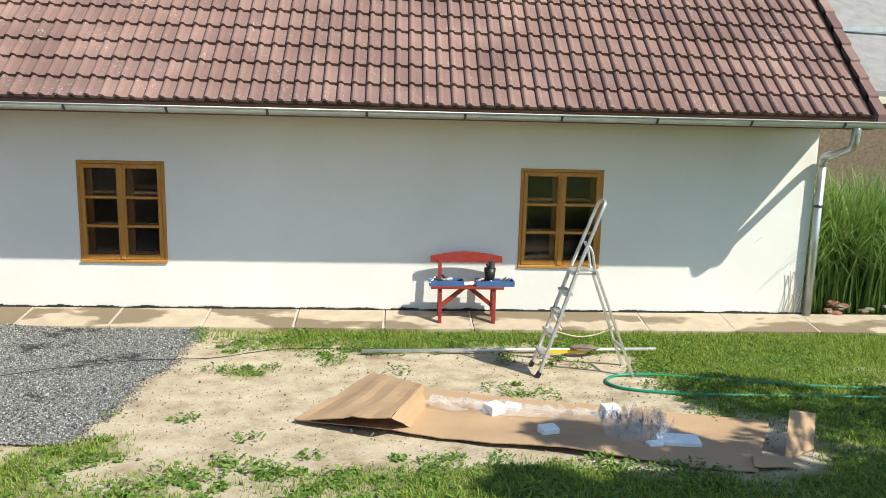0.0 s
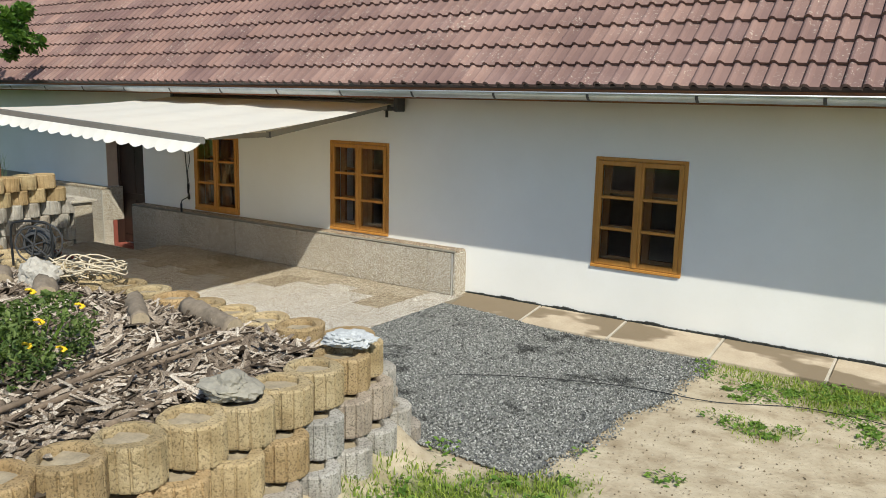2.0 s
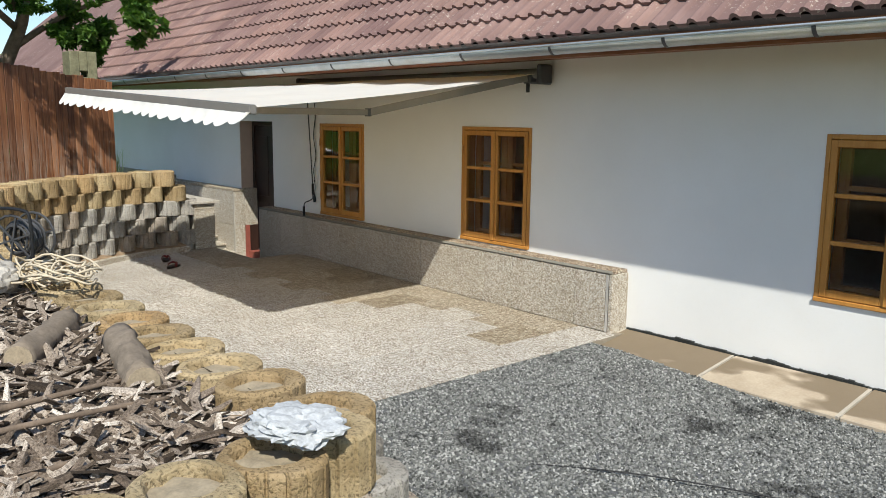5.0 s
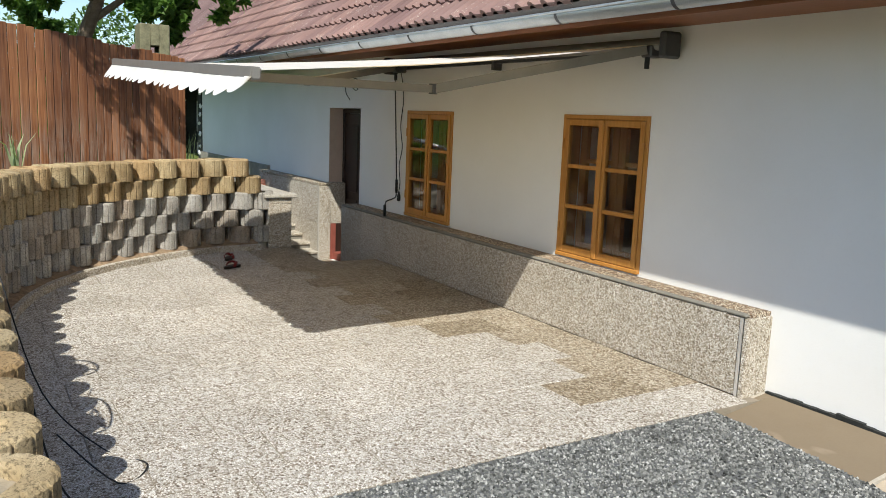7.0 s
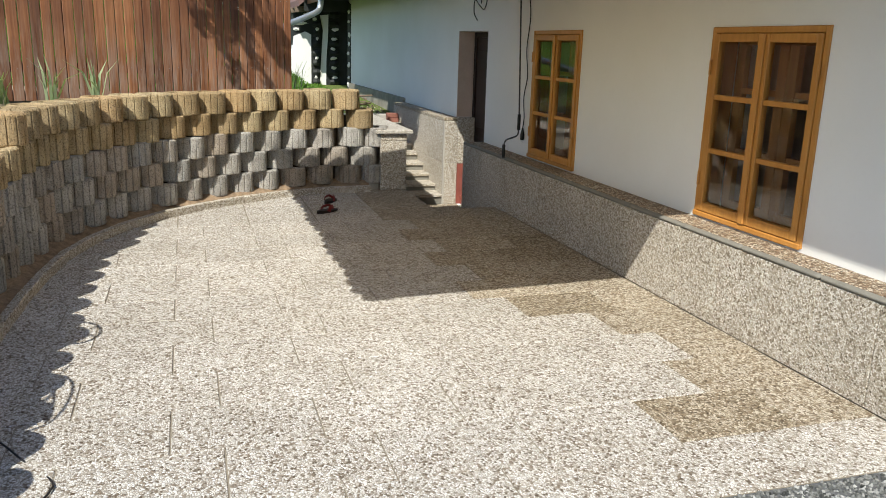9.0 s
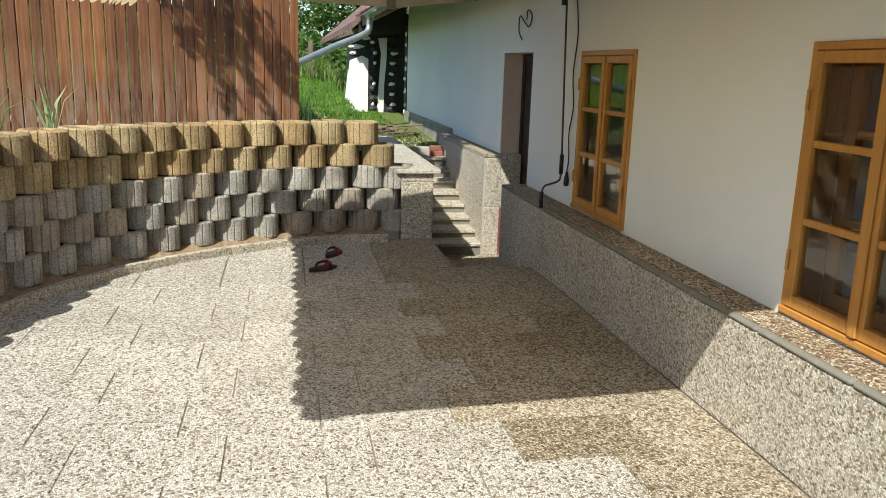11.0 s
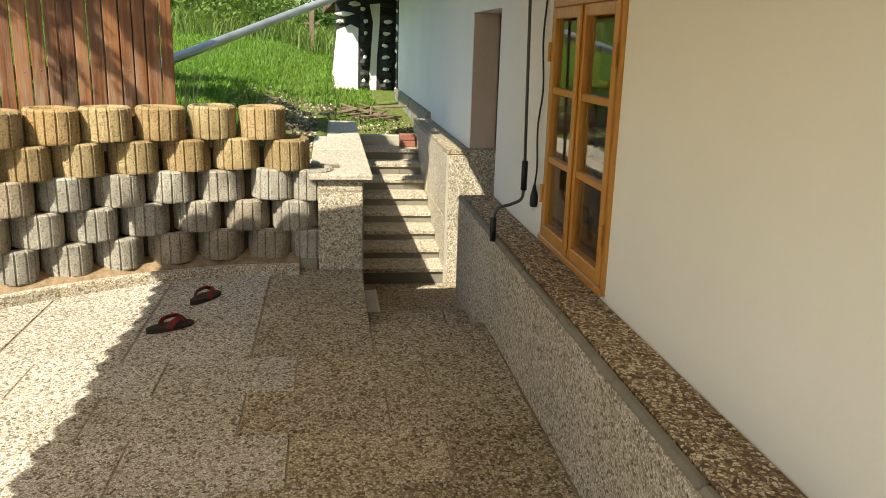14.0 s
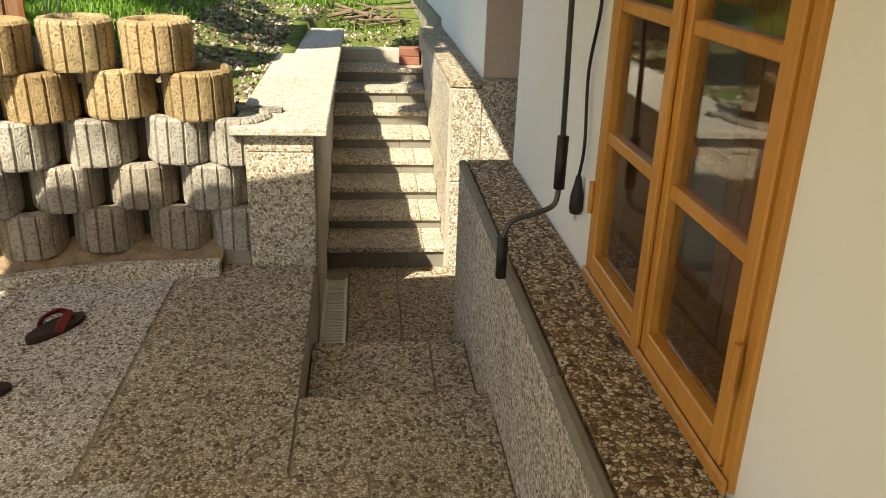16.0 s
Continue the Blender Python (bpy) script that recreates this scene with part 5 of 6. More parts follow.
tube(bm, smooth_path([(1.86, 6.82, 0.98), (1.83, 6.82, 1.14), (1.79, 6.84, 1.21), (1.79, 6.98, 1.21), (1.83, 7.0, 1.14), (1.86, 7.0, 0.98)], 5), 0.012, 8)
part("inner_hoop", bm, ALU, lad, smooth=True)
part("platform", boxes((1.64, 1.90, 6.80, 7.02, 0.935, 0.965), bevel=0.004), ALU, lad)
for k in range(1, 5):
    u = k / 5.0
    a, b = rails[0][0].lerp(rails[0][1], u), rails[1][0].lerp(rails[1][1], u)
    bm = bmesh.new()
    beam(bm, a, b, 0.085, 0.022)
    part("tread", bm, ALU, lad)
bm = bmesh.new()
beam(bm, (2.18, 6.79, 0.22), (2.17, 7.08, 0.22), 0.012, 0.03)
part("cross_bar", bm, ALU, lad)
bm = bmesh.new()
tube(bm, smooth_path([(1.50, 6.76, 0.42), (1.72, 6.78, 0.36), (1.92, 6.8, 0.38), (2.06, 6.82, 0.45)], 5), 0.006, 6)
part("strap", bm, ROPE, lad)

# long pipe and level on the grass
bm = bmesh.new()
tube(bm, [on_ground(-0.29, 7.50, 0.03), on_ground(1.2, 7.58, 0.035), on_ground(2.77, 7.66, 0.03)], 0.022, 8)
tagged(link_mesh("long_pole", bm, ALU, smooth=True), "long grey metal pole lying on the grass", "pole")
bm = bmesh.new()
beam(bm, on_ground(1.45, 7.45, 0.05), on_ground(2.0, 7.50, 0.05), 0.022, 0.035)
tagged(link_mesh("spirit_level", bm, FLOWER), "yellow spirit level lying on the pole", "spirit level")
bm = bmesh.new()
lumpy(bm, on_ground(1.95, 7.48, 0.09), 0.13, 2, (1.2, 0.5, 0.25), 0.3)
tagged(link_mesh("work_glove", bm, BARK), "dark leather work glove on the grass", "glove")
bm = bmesh.new()
tube(bm, smooth_path([on_ground(5.6, 5.75, 0.02), on_ground(4.3, 6.05, 0.02), on_ground(3.4, 6.10, 0.02), on_ground(2.6, 6.15, 0.02), on_ground(2.1, 6.28, 0.02), on_ground(1.95, 6.50, 0.02), on_ground(2.1, 6.72, 0.02), on_ground(2.5, 6.74, 0.02), on_ground(3.2, 6.55, 0.02), on_ground(4.2, 6.35, 0.02), on_ground(5.6, 6.2, 0.02)], 8), 0.014, 8)
tagged(link_mesh("garden_hose", bm, HOSE, smooth=True), "green garden hose looped on the lawn", "hose")
bm = bmesh.new()
tube(bm, smooth_path([(-4.9, 5.2, 0.02), (-4.2, 5.88, 0.02), on_ground(-3.33, 6.55, 0.045), on_ground(-2.4, 7.05, 0.045), on_ground(-1.72, 7.25, 0.02), on_ground(-1.1, 7.62, 0.02), on_ground(-0.4, 7.62, 0.02)], 8), 0.004, 6)
tagged(link_mesh("ground_cable", bm, BLACK, smooth=True), "thin dark cable lying over gravel and earth", "cable")


# flattened cardboard box
def bent_sheet(corner, nu, nv, thick, wave, seed):
    """A slightly buckled sheet between four corners, with real thickness."""
    a, b, c, e = (Vector(p) for p in corner)
    bm = bmesh.new()
    layers = []
    for lift in (0.0, thick):
        rows = []
        for j in range(nv + 1):
            row = []
            for i in range(nu + 1):
                u, v = i / nu, j / nv
                p = a.lerp(b, u).lerp(e.lerp(c, u), v)
                jag = 0.02 * noise.noise(Vector((u * 14, v * 14, seed)))
                edge = 1.0 if i in (0, nu) or j in (0, nv) else 0.0
                row.append(bm.verts.new((p.x + jag * edge, p.y + jag * edge, p.z + lift + wave * noise.noise(Vector((u * 4, v * 3, seed + 5))))))
            rows.append(row)
        layers.append(rows)
    lo, hi = layers
    for j in range(nv):
        for i in range(nu):
            bm.faces.new((hi[j][i], hi[j][i + 1], hi[j + 1][i + 1], hi[j + 1][i]))
            bm.faces.new((lo[j + 1][i], lo[j + 1][i + 1], lo[j][i + 1], lo[j][i]))
    for i in range(nu):
        bm.faces.new((lo[0][i], lo[0][i + 1], hi[0][i + 1], hi[0][i]))
        bm.faces.new((hi[nv][i], hi[nv][i + 1], lo[nv][i + 1], lo[nv][i]))
    for j in range(nv):
        bm.faces.new((hi[j][0], hi[j + 1][0], lo[j + 1][0], lo[j][0]))
        bm.faces.new((lo[j][nu], lo[j + 1][nu], hi[j + 1][nu], hi[j][nu]))
    return bm


card = thing("cardboard_box", "large brown cardboard box, torn open and spread on the lawn", "cardboard box")
part("sheet", bent_sheet(((-0.66, 5.45, 0.09), (2.36, 4.37, 0.20), (2.92, 5.40, 0.10), (0.22, 6.20, 0.06)), 26, 10, 0.007, 0.035, 1), CARD, card)
part("raised_flap", bent_sheet(((-0.70, 5.44, 0.10), (0.02, 5.06, 0.27), (0.26, 5.68, 0.29), (-0.14, 6.50, 0.10)), 10, 10, 0.007, 0.03, 2), CARD, card)
part("flap_side", bent_sheet(((0.03, 5.06, 0.27), (0.17, 5.30, 0.10), (0.30, 5.72, 0.10), (0.27, 5.68, 0.29)), 5, 4, 0.006, 0.02, 3), CARD, card)
part("end_flap", bent_sheet(((2.66, 4.62, 0.15), (2.98, 4.84, 0.14), (3.10, 5.08, 0.30), (2.86, 5.0, 0.36)), 4, 4, 0.006, 0.02, 4), CARD, card)
part("end_tongue", bent_sheet(((2.36, 4.42, 0.21), (2.62, 4.42, 0.20), (2.70, 4.60, 0.18), (2.45, 4.66, 0.18)), 4, 3, 0.006, 0.02, 6), CARD, card)
for x, y, w, d, h, r in ((1.15, 5.08, 0.13, 0.11, 0.10, 12), (0.82, 5.56, 0.13, 0.12, 0.08, 30), (0.97, 5.63, 0.12, 0.09, 0.05, -20), (1.71, 5.50, 0.13, 0.12, 0.09, 8), (2.04, 4.93, 0.30, 0.16, 0.05, -8), (1.85, 4.86, 0.11, 0.07, 0.05, 15)):
    t = link_mesh("foam_block", boxes((-w / 2, w / 2, -d / 2, d / 2, 0, h), bevel=0.006), FOAM)
    t.matrix_world = pose(x, y, 0.105 + (0.03 if y < 5 else 0.0), 0, 0, r)
    tagged(t, "white foam packing block on the cardboard", "foam block", "packing foam")


def crumpled(a, b, width, height, seed, n=40):
    verts, faces = [], []
    m = 10
    for i in range(n + 1):
        u = i / n
        c = Vector(a).lerp(Vector(b), u)
        for j in range(m + 1):
            v = j / m - 0.5
            q = Vector((u * 9, v * 5, seed))
            verts.append((c.x + 0.08 * noise.noise(q), c.y + v * width * (1 + 0.5 * noise.noise(q * 1.3)), c.z + height * (0.45 + 0.9 * noise.noise(q * 2.2)) * (1 - (2 * v) ** 4) + 0.02))
    for i in range(n):
        for j in range(m):
            k = i * (m + 1) + j
            faces.append((k, k + 1, k + m + 2, k + m + 1))
    return verts, faces


v, f = crumpled((0.32, 5.74, 0.10), (1.62, 5.38, 0.12), 0.20, 0.08, 4)
tagged(raw_mesh("plastic_wrap", v, f, FILM, smooth=True), "crumpled clear plastic wrap trailing over cardboard", "plastic wrap")
v, f = crumpled((1.55, 5.14, 0.12), (2.0, 5.06, 0.13), 0.38, 0.26, 9, 24)
tagged(raw_mesh("plastic_bag", v, f, FILM, smooth=True), "crumpled clear plastic bag on the cardboard", "plastic bag")

# ---------------------------------------------------------------- terrace things
def sandal(x, y, turn):
    s = thing("sandal", "dark red leather flip-flop lying on the terrace", "sandal", "pair of sandals", at=(x, y, 0.002), turn=turn)
    bm = bmesh.new()
    low, high = [], []
    for k in range(20):
        a = 2 * math.pi * k / 20
        lx = 0.135 * math.cos(a)
        ly = (0.047 + 0.010 * math.cos(a)) * math.sin(a)
        low.append(bm.verts.new((lx, ly, 0.0)))
        high.append(bm.verts.new((lx, ly, 0.022 + 0.006 * math.cos(a + math.pi))))
    for k in range(20):
        bm.faces.new((low[k], low[(k + 1) % 20], high[(k + 1) % 20], high[k]))
    bm.faces.new(high)
    bm.faces.new(low[::-1])
    part("sole", bm, SOLE, s)
    for side in (-1, 1):
        bm = bmesh.new()
        pts = smooth_path([(0.085, 0.0, 0.025), (0.05, side * 0.025, 0.055), (-0.01, side * 0.048, 0.045), (-0.03, side * 0.048, 0.015)], 5)
        prev = None
        for i, p in enumerate(pts):
            dd = (pts[min(i + 1, len(pts) - 1)] - pts[max(i - 1, 0)]).normalized()
            across = dd.cross(Vector((0, side, 0.6)).normalized()).normalized() * (0.010 + 0.008 * i / len(pts))
            up = across.cross(dd).normalized() * 0.003
            cur = [bm.verts.new(p + o) for o in (across + up, across - up, -across - up, -across + up)]
            if prev:
                for k in range(4):
                    bm.faces.new((prev[k], prev[(k + 1) % 4], cur[(k + 1) % 4], cur[k]))
            else:
                bm.faces.new(cur)
            prev = cur
        bm.faces.new(prev[::-1])
        part("strap", bm, LEATHER, s)
    return s


sandal(-10.33, 7.08, 128)
sandal(-10.82, 7.19, 152)

reel = thing("cable_reel", "dark metal cable reel wound with cable on the planters", "cable reel", at=(-6.55, 4.60, 0.86), turn=35)
for y in (-0.09, 0.09):
    bm = bmesh.new()
    tube(bm, [(0.15 * math.cos(t), y, 0.17 + 0.15 * math.sin(t)) for t in (2 * math.pi * k / 20 for k in range(21))], 0.008, 6)
    part("flange", bm, DARKMETAL, reel)
    bm = bmesh.new()
    for t in (0.3, 1.35, 2.4):
        beam(bm, (0.15 * math.cos(t), y, 0.17 + 0.15 * math.sin(t)), (-0.15 * math.cos(t), y, 0.17 - 0.15 * math.sin(t)), 0.01, 0.01)
    part("spokes", bm, DARKMETAL, reel)
for k in range(10):
    bm = bmesh.new()
    r = 0.085 + 0.012 * (k % 3)
    tube(bm, [(r * math.cos(t), -0.07 + 0.0155 * k, 0.17 + r * math.sin(t)) for t in (2 * math.pi * j / 16 for j in range(17))], 0.008, 6)
    part("cable_winding", bm, DARKMETAL, reel)
bm = bmesh.new()
tube(bm, smooth_path([(-0.16, -0.12, 0.0), (-0.16, -0.12, 0.30), (-0.10, -0.12, 0.36), (0.10, -0.12, 0.36), (0.16, -0.12, 0.30), (0.16, -0.12, 0.0)], 4), 0.010, 8)
part("stand", bm, BLACK, reel)

rope = bmesh.new()
rnd = random.Random(31)
for k in range(15):
    cx, cy, r = -5.85 + rnd.uniform(-0.22, 0.22), 4.55 + rnd.uniform(-0.06, 0.10), rnd.uniform(0.10, 0.24)
    ph = rnd.uniform(0, 6)
    tube(rope, [(cx + r * 1.3 * math.cos(t + ph), cy + r * 0.7 * math.sin(t + ph), 0.875 + 0.012 * k * 0.6 + 0.02 * math.sin(3 * t + ph)) for t in (2 * math.pi * j / 18 * 0.93 for j in range(19))], 0.0065, 6)
tagged(link_mesh("rope", rope, ROPE, smooth=True), "loose coil of cream rope on the planters", "rope")
bm = bmesh.new()
tube(bm, smooth_path([(-5.9, 4.75, 0.86), (-5.7, 4.86, 0.5), (-5.6, 4.95, 0.1), (-5.3, 5.05, 0.015), (-4.9, 5.15, 0.02)], 6), 0.0045, 6)
tube(bm, smooth_path([(-6.3, 4.8, 0.86), (-6.1, 4.95, 0.3), (-6.0, 5.2, 0.01), (-5.75, 5.35, 0.01), (-5.6, 5.2, 0.01), (-5.8, 4.98, 0.2)], 6), 0.004, 6)
tagged(link_mesh("hanging_cable", bm, BLACK, smooth=True), "black cable hanging down over the planters", "cable")
bm = bmesh.new()
beam(bm, (-11.70, 7.855, 0.666), (-11.69, 7.985, 0.666), 0.05, 0.018)
tagged(link_mesh("slate_piece", bm, GREY), "thin grey tile piece on the wall cap", "tile")

# things on the raised bed
for c, r, fl, name, lab, mat, sd in (((-3.05, 3.56, 0.885), 0.128, (1.1, 0.9, 0.5), "boulder", "flat grey boulder resting on a planter", ROCK, 1), ((-6.02, 4.30, 0.88), 0.17, (1.1, 0.8, 0.7), "boulder", "pale rounded boulder in the bark bed", CAPPING, 2), ((-3.10, 4.50, 0.885), 0.115, (1.2, 1.0, 0.36), "sack", "crumpled silver-grey sack over a planter", SACK, 3), ((-7.6, 4.35, 0.87), 0.13, (1, 1, 0.8), "boulder", "small grey stone among the bark", ROCK, 4)):
    bm = bmesh.new()
    lumpy(bm, c, r, sd, fl, 0.4, 4, 0.34 if name == "sack" else 0.10)
    tagged(link_mesh(name, bm, mat), lab, name)


def log(a, b, r, name="log", lab="cut grey-barked log lying in the bark bed"):
    t = thing(name, lab, "log", "logs in the bed")
    bm = bmesh.new()
    a, b = Vector(a), Vector(b)
    pts = [a.lerp(b, k / 12) for k in range(13)]
    tube(bm, pts, r, 20, taper=[r * (1.04 - 0.008 * k) for k in range(13)])
    for v in bm.verts:
        v.co += (v.co - a - (b - a) * ((v.co - a).dot(b - a) / (b - a).length_squared)) * (0.35 * noise.noise(v.co * 16) + 0.2 * noise.noise(v.co * 45))
    part("trunk", bm, OLDWOOD, t, smooth=True)
    dd = (b - a).normalized()
    for p, s in ((a, -1), (b, 1)):
        bm = bmesh.new()
        tube(bm, [p + dd * s * 0.001, p + dd * s * 0.005], r * 0.9, 14)
        part("cut_face", bm, SAWN, t, "pale sawn end")


log((-4.50, 4.46, 0.85), (-3.90, 4.34, 0.84), 0.065)
log((-5.0, 4.40, 0.83), (-4.45, 4.06, 0.85), 0.06)
log((-5.75, 4.18, 0.86), (-5.45, 4.02, 0.86), 0.08)
log((-6.5, 4.25, 0.84), (-6.2, 4.1, 0.84), 0.07)
for k, pts in enumerate((((-3.45, 2.45, 0.86), (-3.62, 3.2, 0.86), (-3.70, 3.9, 0.85), (-3.72, 4.36, 0.83)), ((-3.55, 2.6, 0.89), (-3.75, 3.4, 0.88), (-3.86, 4.0, 0.87), (-3.98, 4.30, 0.84)), ((-3.20, 3.0, 0.83), (-3.30, 3.5, 0.83), (-3.42, 4.02, 0.82)))):
    bm = bmesh.new()
    p = smooth_path(pts, 5)
    tube(bm, p, 0.02, 8, taper=[0.017 - 0.010 * i / len(p) + 0.003 * noise.noise(Vector((i * 0.9, 0, k))) for i in range(len(p))])
    tagged(link_mesh("branch", bm, BARK, smooth=True), "long bare branch lying across the bark", "branch", "bare branches")


def scatter(name, label, category, mat, make, count, seed, parent=None):
    rnd = random.Random(seed)
    verts, faces = [], []
    for _ in range(count):
        got = make(rnd)
        if got:
            o = len(verts)
            verts += got[0]
            faces += [tuple(i + o for i in q) for q in got[1]]
    ob = raw_mesh(name, verts, faces, mat, parent)
    if category:
        tagged(ob, label, category)
    ob["kind"] = "stuff"
    return ob


def chip(rnd):
    y = rnd.uniform(1.2, 4.44)
    x = rnd.uniform(-9.4, -3.26) if rnd.random() < 0.35 else rnd.uniform(-6.4, -3.26)
    if (y > 4.25 and x > -3.35) or (y < 2.6 and x > -3.4):
        return None
    z = bed_z(x, y) + rnd.uniform(0.0, 0.05)
    big = rnd.random()
    L, w, h = rnd.uniform(0.025, 0.075) + 0.12 * big ** 4, rnd.uniform(0.005, 0.017) + 0.016 * big ** 4, rnd.uniform(0.005, 0.014)
    a, tilt, roll = rnd.uniform(0, math.pi), rnd.uniform(-0.4, 0.4), rnd.uniform(-0.7, 0.7)
    m = Euler((roll, tilt, a)).to_matrix()
    c = Vector((x, y, z + 0.012))
    out, f = [], []
    bow, side = rnd.uniform(-0.25, 0.25), rnd.uniform(-0.12, 0.12)
    for j, u in enumerate((-1.0, -0.4, 0.3, 1.0)):
        k = rnd.uniform(0.55, 1.1) if abs(u) < 0.9 else rnd.uniform(0.15, 0.7)
        mid = Vector((u * L, side * L * u * u + rnd.uniform(-0.004, 0.004), bow * L * u * u))
        for dy, dz in ((-w * k, 0.0), (-w * k * 0.2, h * rnd.uniform(0.6, 1.3)), (w * k, rnd.uniform(-0.004, 0.004))):
            out.append(tuple(c + m @ (mid + Vector((0, dy, dz)))))
        if j:
            o = 3 * j
            f += [(o - 3, o, o + 1, o - 2), (o - 2, o + 1, o + 2, o - 1), (o - 1, o + 2, o, o - 3)]
    return out, f + [(0, 1, 2), (11, 10, 9)]


scatter("bark_mulch", "thick layer of weathered grey-brown bark pieces", "bark mulch", MULCH, chip, 42000, 41)


def stone(rnd):
    x, y = rnd.uniform(PATIO_E + 0.01, -1.85), rnd.uniform(4.88, 8.43)
    if not gravel_inside(x, y) and not (gravel_inside(x - rnd.uniform(0, 0.15), y) and rnd.random() < 0.4):
        return None
    r = rnd.uniform(0.005, 0.0115)
    z = gravel_z(x, y) + rnd.uniform(-0.2, 0.6) * r
    m = Euler((rnd.uniform(0, 3), rnd.uniform(0, 3), rnd.uniform(0, 3))).to_matrix()
    k = [rnd.uniform(0.6, 1.35) for _ in range(6)]
    ps = [m @ Vector(v) for v in ((r * k[0], 0, 0), (-r * k[1], 0, 0), (0, r * k[2], 0), (0, -r * k[3], 0), (0, 0, r * k[4]), (0, 0, -r * k[5]))]
    return [(x + p.x, y + p.y, z + p.z) for p in ps], [(0, 2, 4), (2, 1, 4), (1, 3, 4), (3, 0, 4), (2, 0, 5), (1, 2, 5), (3, 1, 5), (0, 3, 5)]


scatter("gravel_stones", "loose dark grey crushed gravel stones", "gravel", GRAVEL, stone, 85000, 42)


def blade(rnd, x, y, z, h, w, lean, mid=0.55):
    a = rnd.uniform(0, 2 * math.pi)
    dx, dy = math.cos(a), math.sin(a)
    b = a + 1.57 + rnd.uniform(-0.5, 0.5)
    wx, wy = math.cos(b) * w, math.sin(b) * w
    l = lean * h
    return [(x - wx, y - wy, z), (x + wx, y + wy, z), (x + dx * l * 0.35 + wx * 0.8, y + dy * l * 0.35 + wy * 0.8, z + h * mid), (x + dx * l * 0.35 - wx * 0.8, y + dy * l * 0.35 - wy * 0.8, z + h * mid), (x + dx * l, y + dy * l, z + h * (1 - 0.3 * lean))], [(0, 1, 2, 3), (3, 2, 4)]


def lawn(rnd):
    x, y = rnd.uniform(-2.9, 6.4), rnd.uniform(2.6, 8.44)
    t = turf_at(x, y)
    if y > 8.1 and x > -2.0:
        t += 0.25
    if t < 0.28 + 0.35 * rnd.random() or gravel_inside(x, y):
        return None
    if -0.6 < x < 2.9 and abs(y - (5.35 - 0.3 * (x - 1.0))) < 0.5:
        return None
    h = rnd.uniform(0.025, 0.065) * (0.7 + 0.5 * t)
    return blade(rnd, x, y, ground_z(x, y) - 0.005, h, rnd.uniform(0.0022, 0.0045), rnd.uniform(0.2, 1.0))


scatter("lawn_grass", "short patchy green lawn grass", "grass", TURFGREEN, lawn, 190000, 43)


def far_lawn(rnd):
    x, y = -12.2 - 16 * rnd.random() ** 1.4, rnd.uniform(1.0, 8.6)
    if x > -15.2 and y > 7.6:
        return None
    if x > -15.8 and y > 7.0:
        return None
    k = 1 + 0.10 * (-12 - x)
    return blade(rnd, x, y, ground_z(x, y) - 0.01, rnd.uniform(0.04, 0.10), 0.006, rnd.uniform(0.2, 0.9))


def verge_grass(rnd):
    x, y = rnd.uniform(-19, -12.3), rnd.uniform(3.5, 7.2)
    return blade(rnd, x, y, ground_z(x, y) - 0.01, rnd.uniform(0.04, 0.12), 0.005, rnd.uniform(0.2, 0.9))


scatter("near_meadow_grass", "sunny green meadow grass behind the fence", "grass", MEADOW, verge_grass, 26000, 46)
scatter("meadow_grass", "sunny green meadow grass behind the terrace", "grass", MEADOW, far_lawn, 80000, 44)


def weed_leaf(rnd, c, r, h):
    a = rnd.uniform(0, 2 * math.pi)
    q = r * math.sqrt(rnd.random())
    x, y, z = c[0] + q * math.cos(a), c[1] + q * math.sin(a), c[2] + rnd.uniform(0.01, h)
    s = rnd.uniform(0.010, 0.028)
    m = Euler((rnd.uniform(-0.7, 0.7), rnd.uniform(-0.7, 0.7), rnd.uniform(0, 6.3))).to_matrix()
    ps = [m @ Vector(v) for v in ((-s, 0, 0), (0, -s * 0.5, s * 0.12), (s, 0, 0), (0, s * 0.5, s * 0.12))]
    return [(x + p.x, y + p.y, z + p.z) for p in ps], [(0, 1, 2), (0, 2, 3)]


def crumb(rnd):
    x, y = rnd.uniform(-2.6, 3.4), rnd.uniform(3.4, 8.4)
    if gravel_inside(x, y):
        return None
    r = rnd.uniform(0.003, 0.008) * (2.0 if rnd.random() < 0.06 else 1.0)
    z = ground_z(x, y) + 0.014 * noise.noise(Vector((x * 1.7, y * 1.7, 0))) + r * 0.5
    m = Euler((rnd.uniform(0, 3), rnd.uniform(0, 3), rnd.uniform(0, 3))).to_matrix()
    ps = [m @ (Vector(v) * r * rnd.uniform(0.6, 1.5)) for v in ((1, 0, 0), (-1, 0, 0), (0, 1, 0), (0, -1, 0), (0, 0, 1), (0, 0, -1))]
    return [(x + p.x, y + p.y, z + p.z) for p in ps], [(0, 2, 4), (2, 1, 4), (1, 3, 4), (3, 0, 4), (2, 0, 5), (1, 2, 5), (3, 1, 5), (0, 3, 5)]


CRUMB = pebbles("earth_crumb", ((0.0, (0.14, 0.105, 0.07)), (0.6, (0.32, 0.26, 0.18)), (1.0, (0.48, 0.42, 0.33))))
scatter("earth_crumbs", "loose crumbs and small stones on the earth", "earth crumbs", CRUMB, crumb, 3800, 47)
WEED_SPOTS = []
rnd = random.Random(52)
for _ in range(900):
    x, y = rnd.uniform(-2.6, 4.5), rnd.uniform(3.2, 8.3)
    if gravel_inside(x, y) or (-0.7 < x < 3.0 and abs(y - (5.3 - 0.3 * (x - 1.0))) < 0.55):
        continue
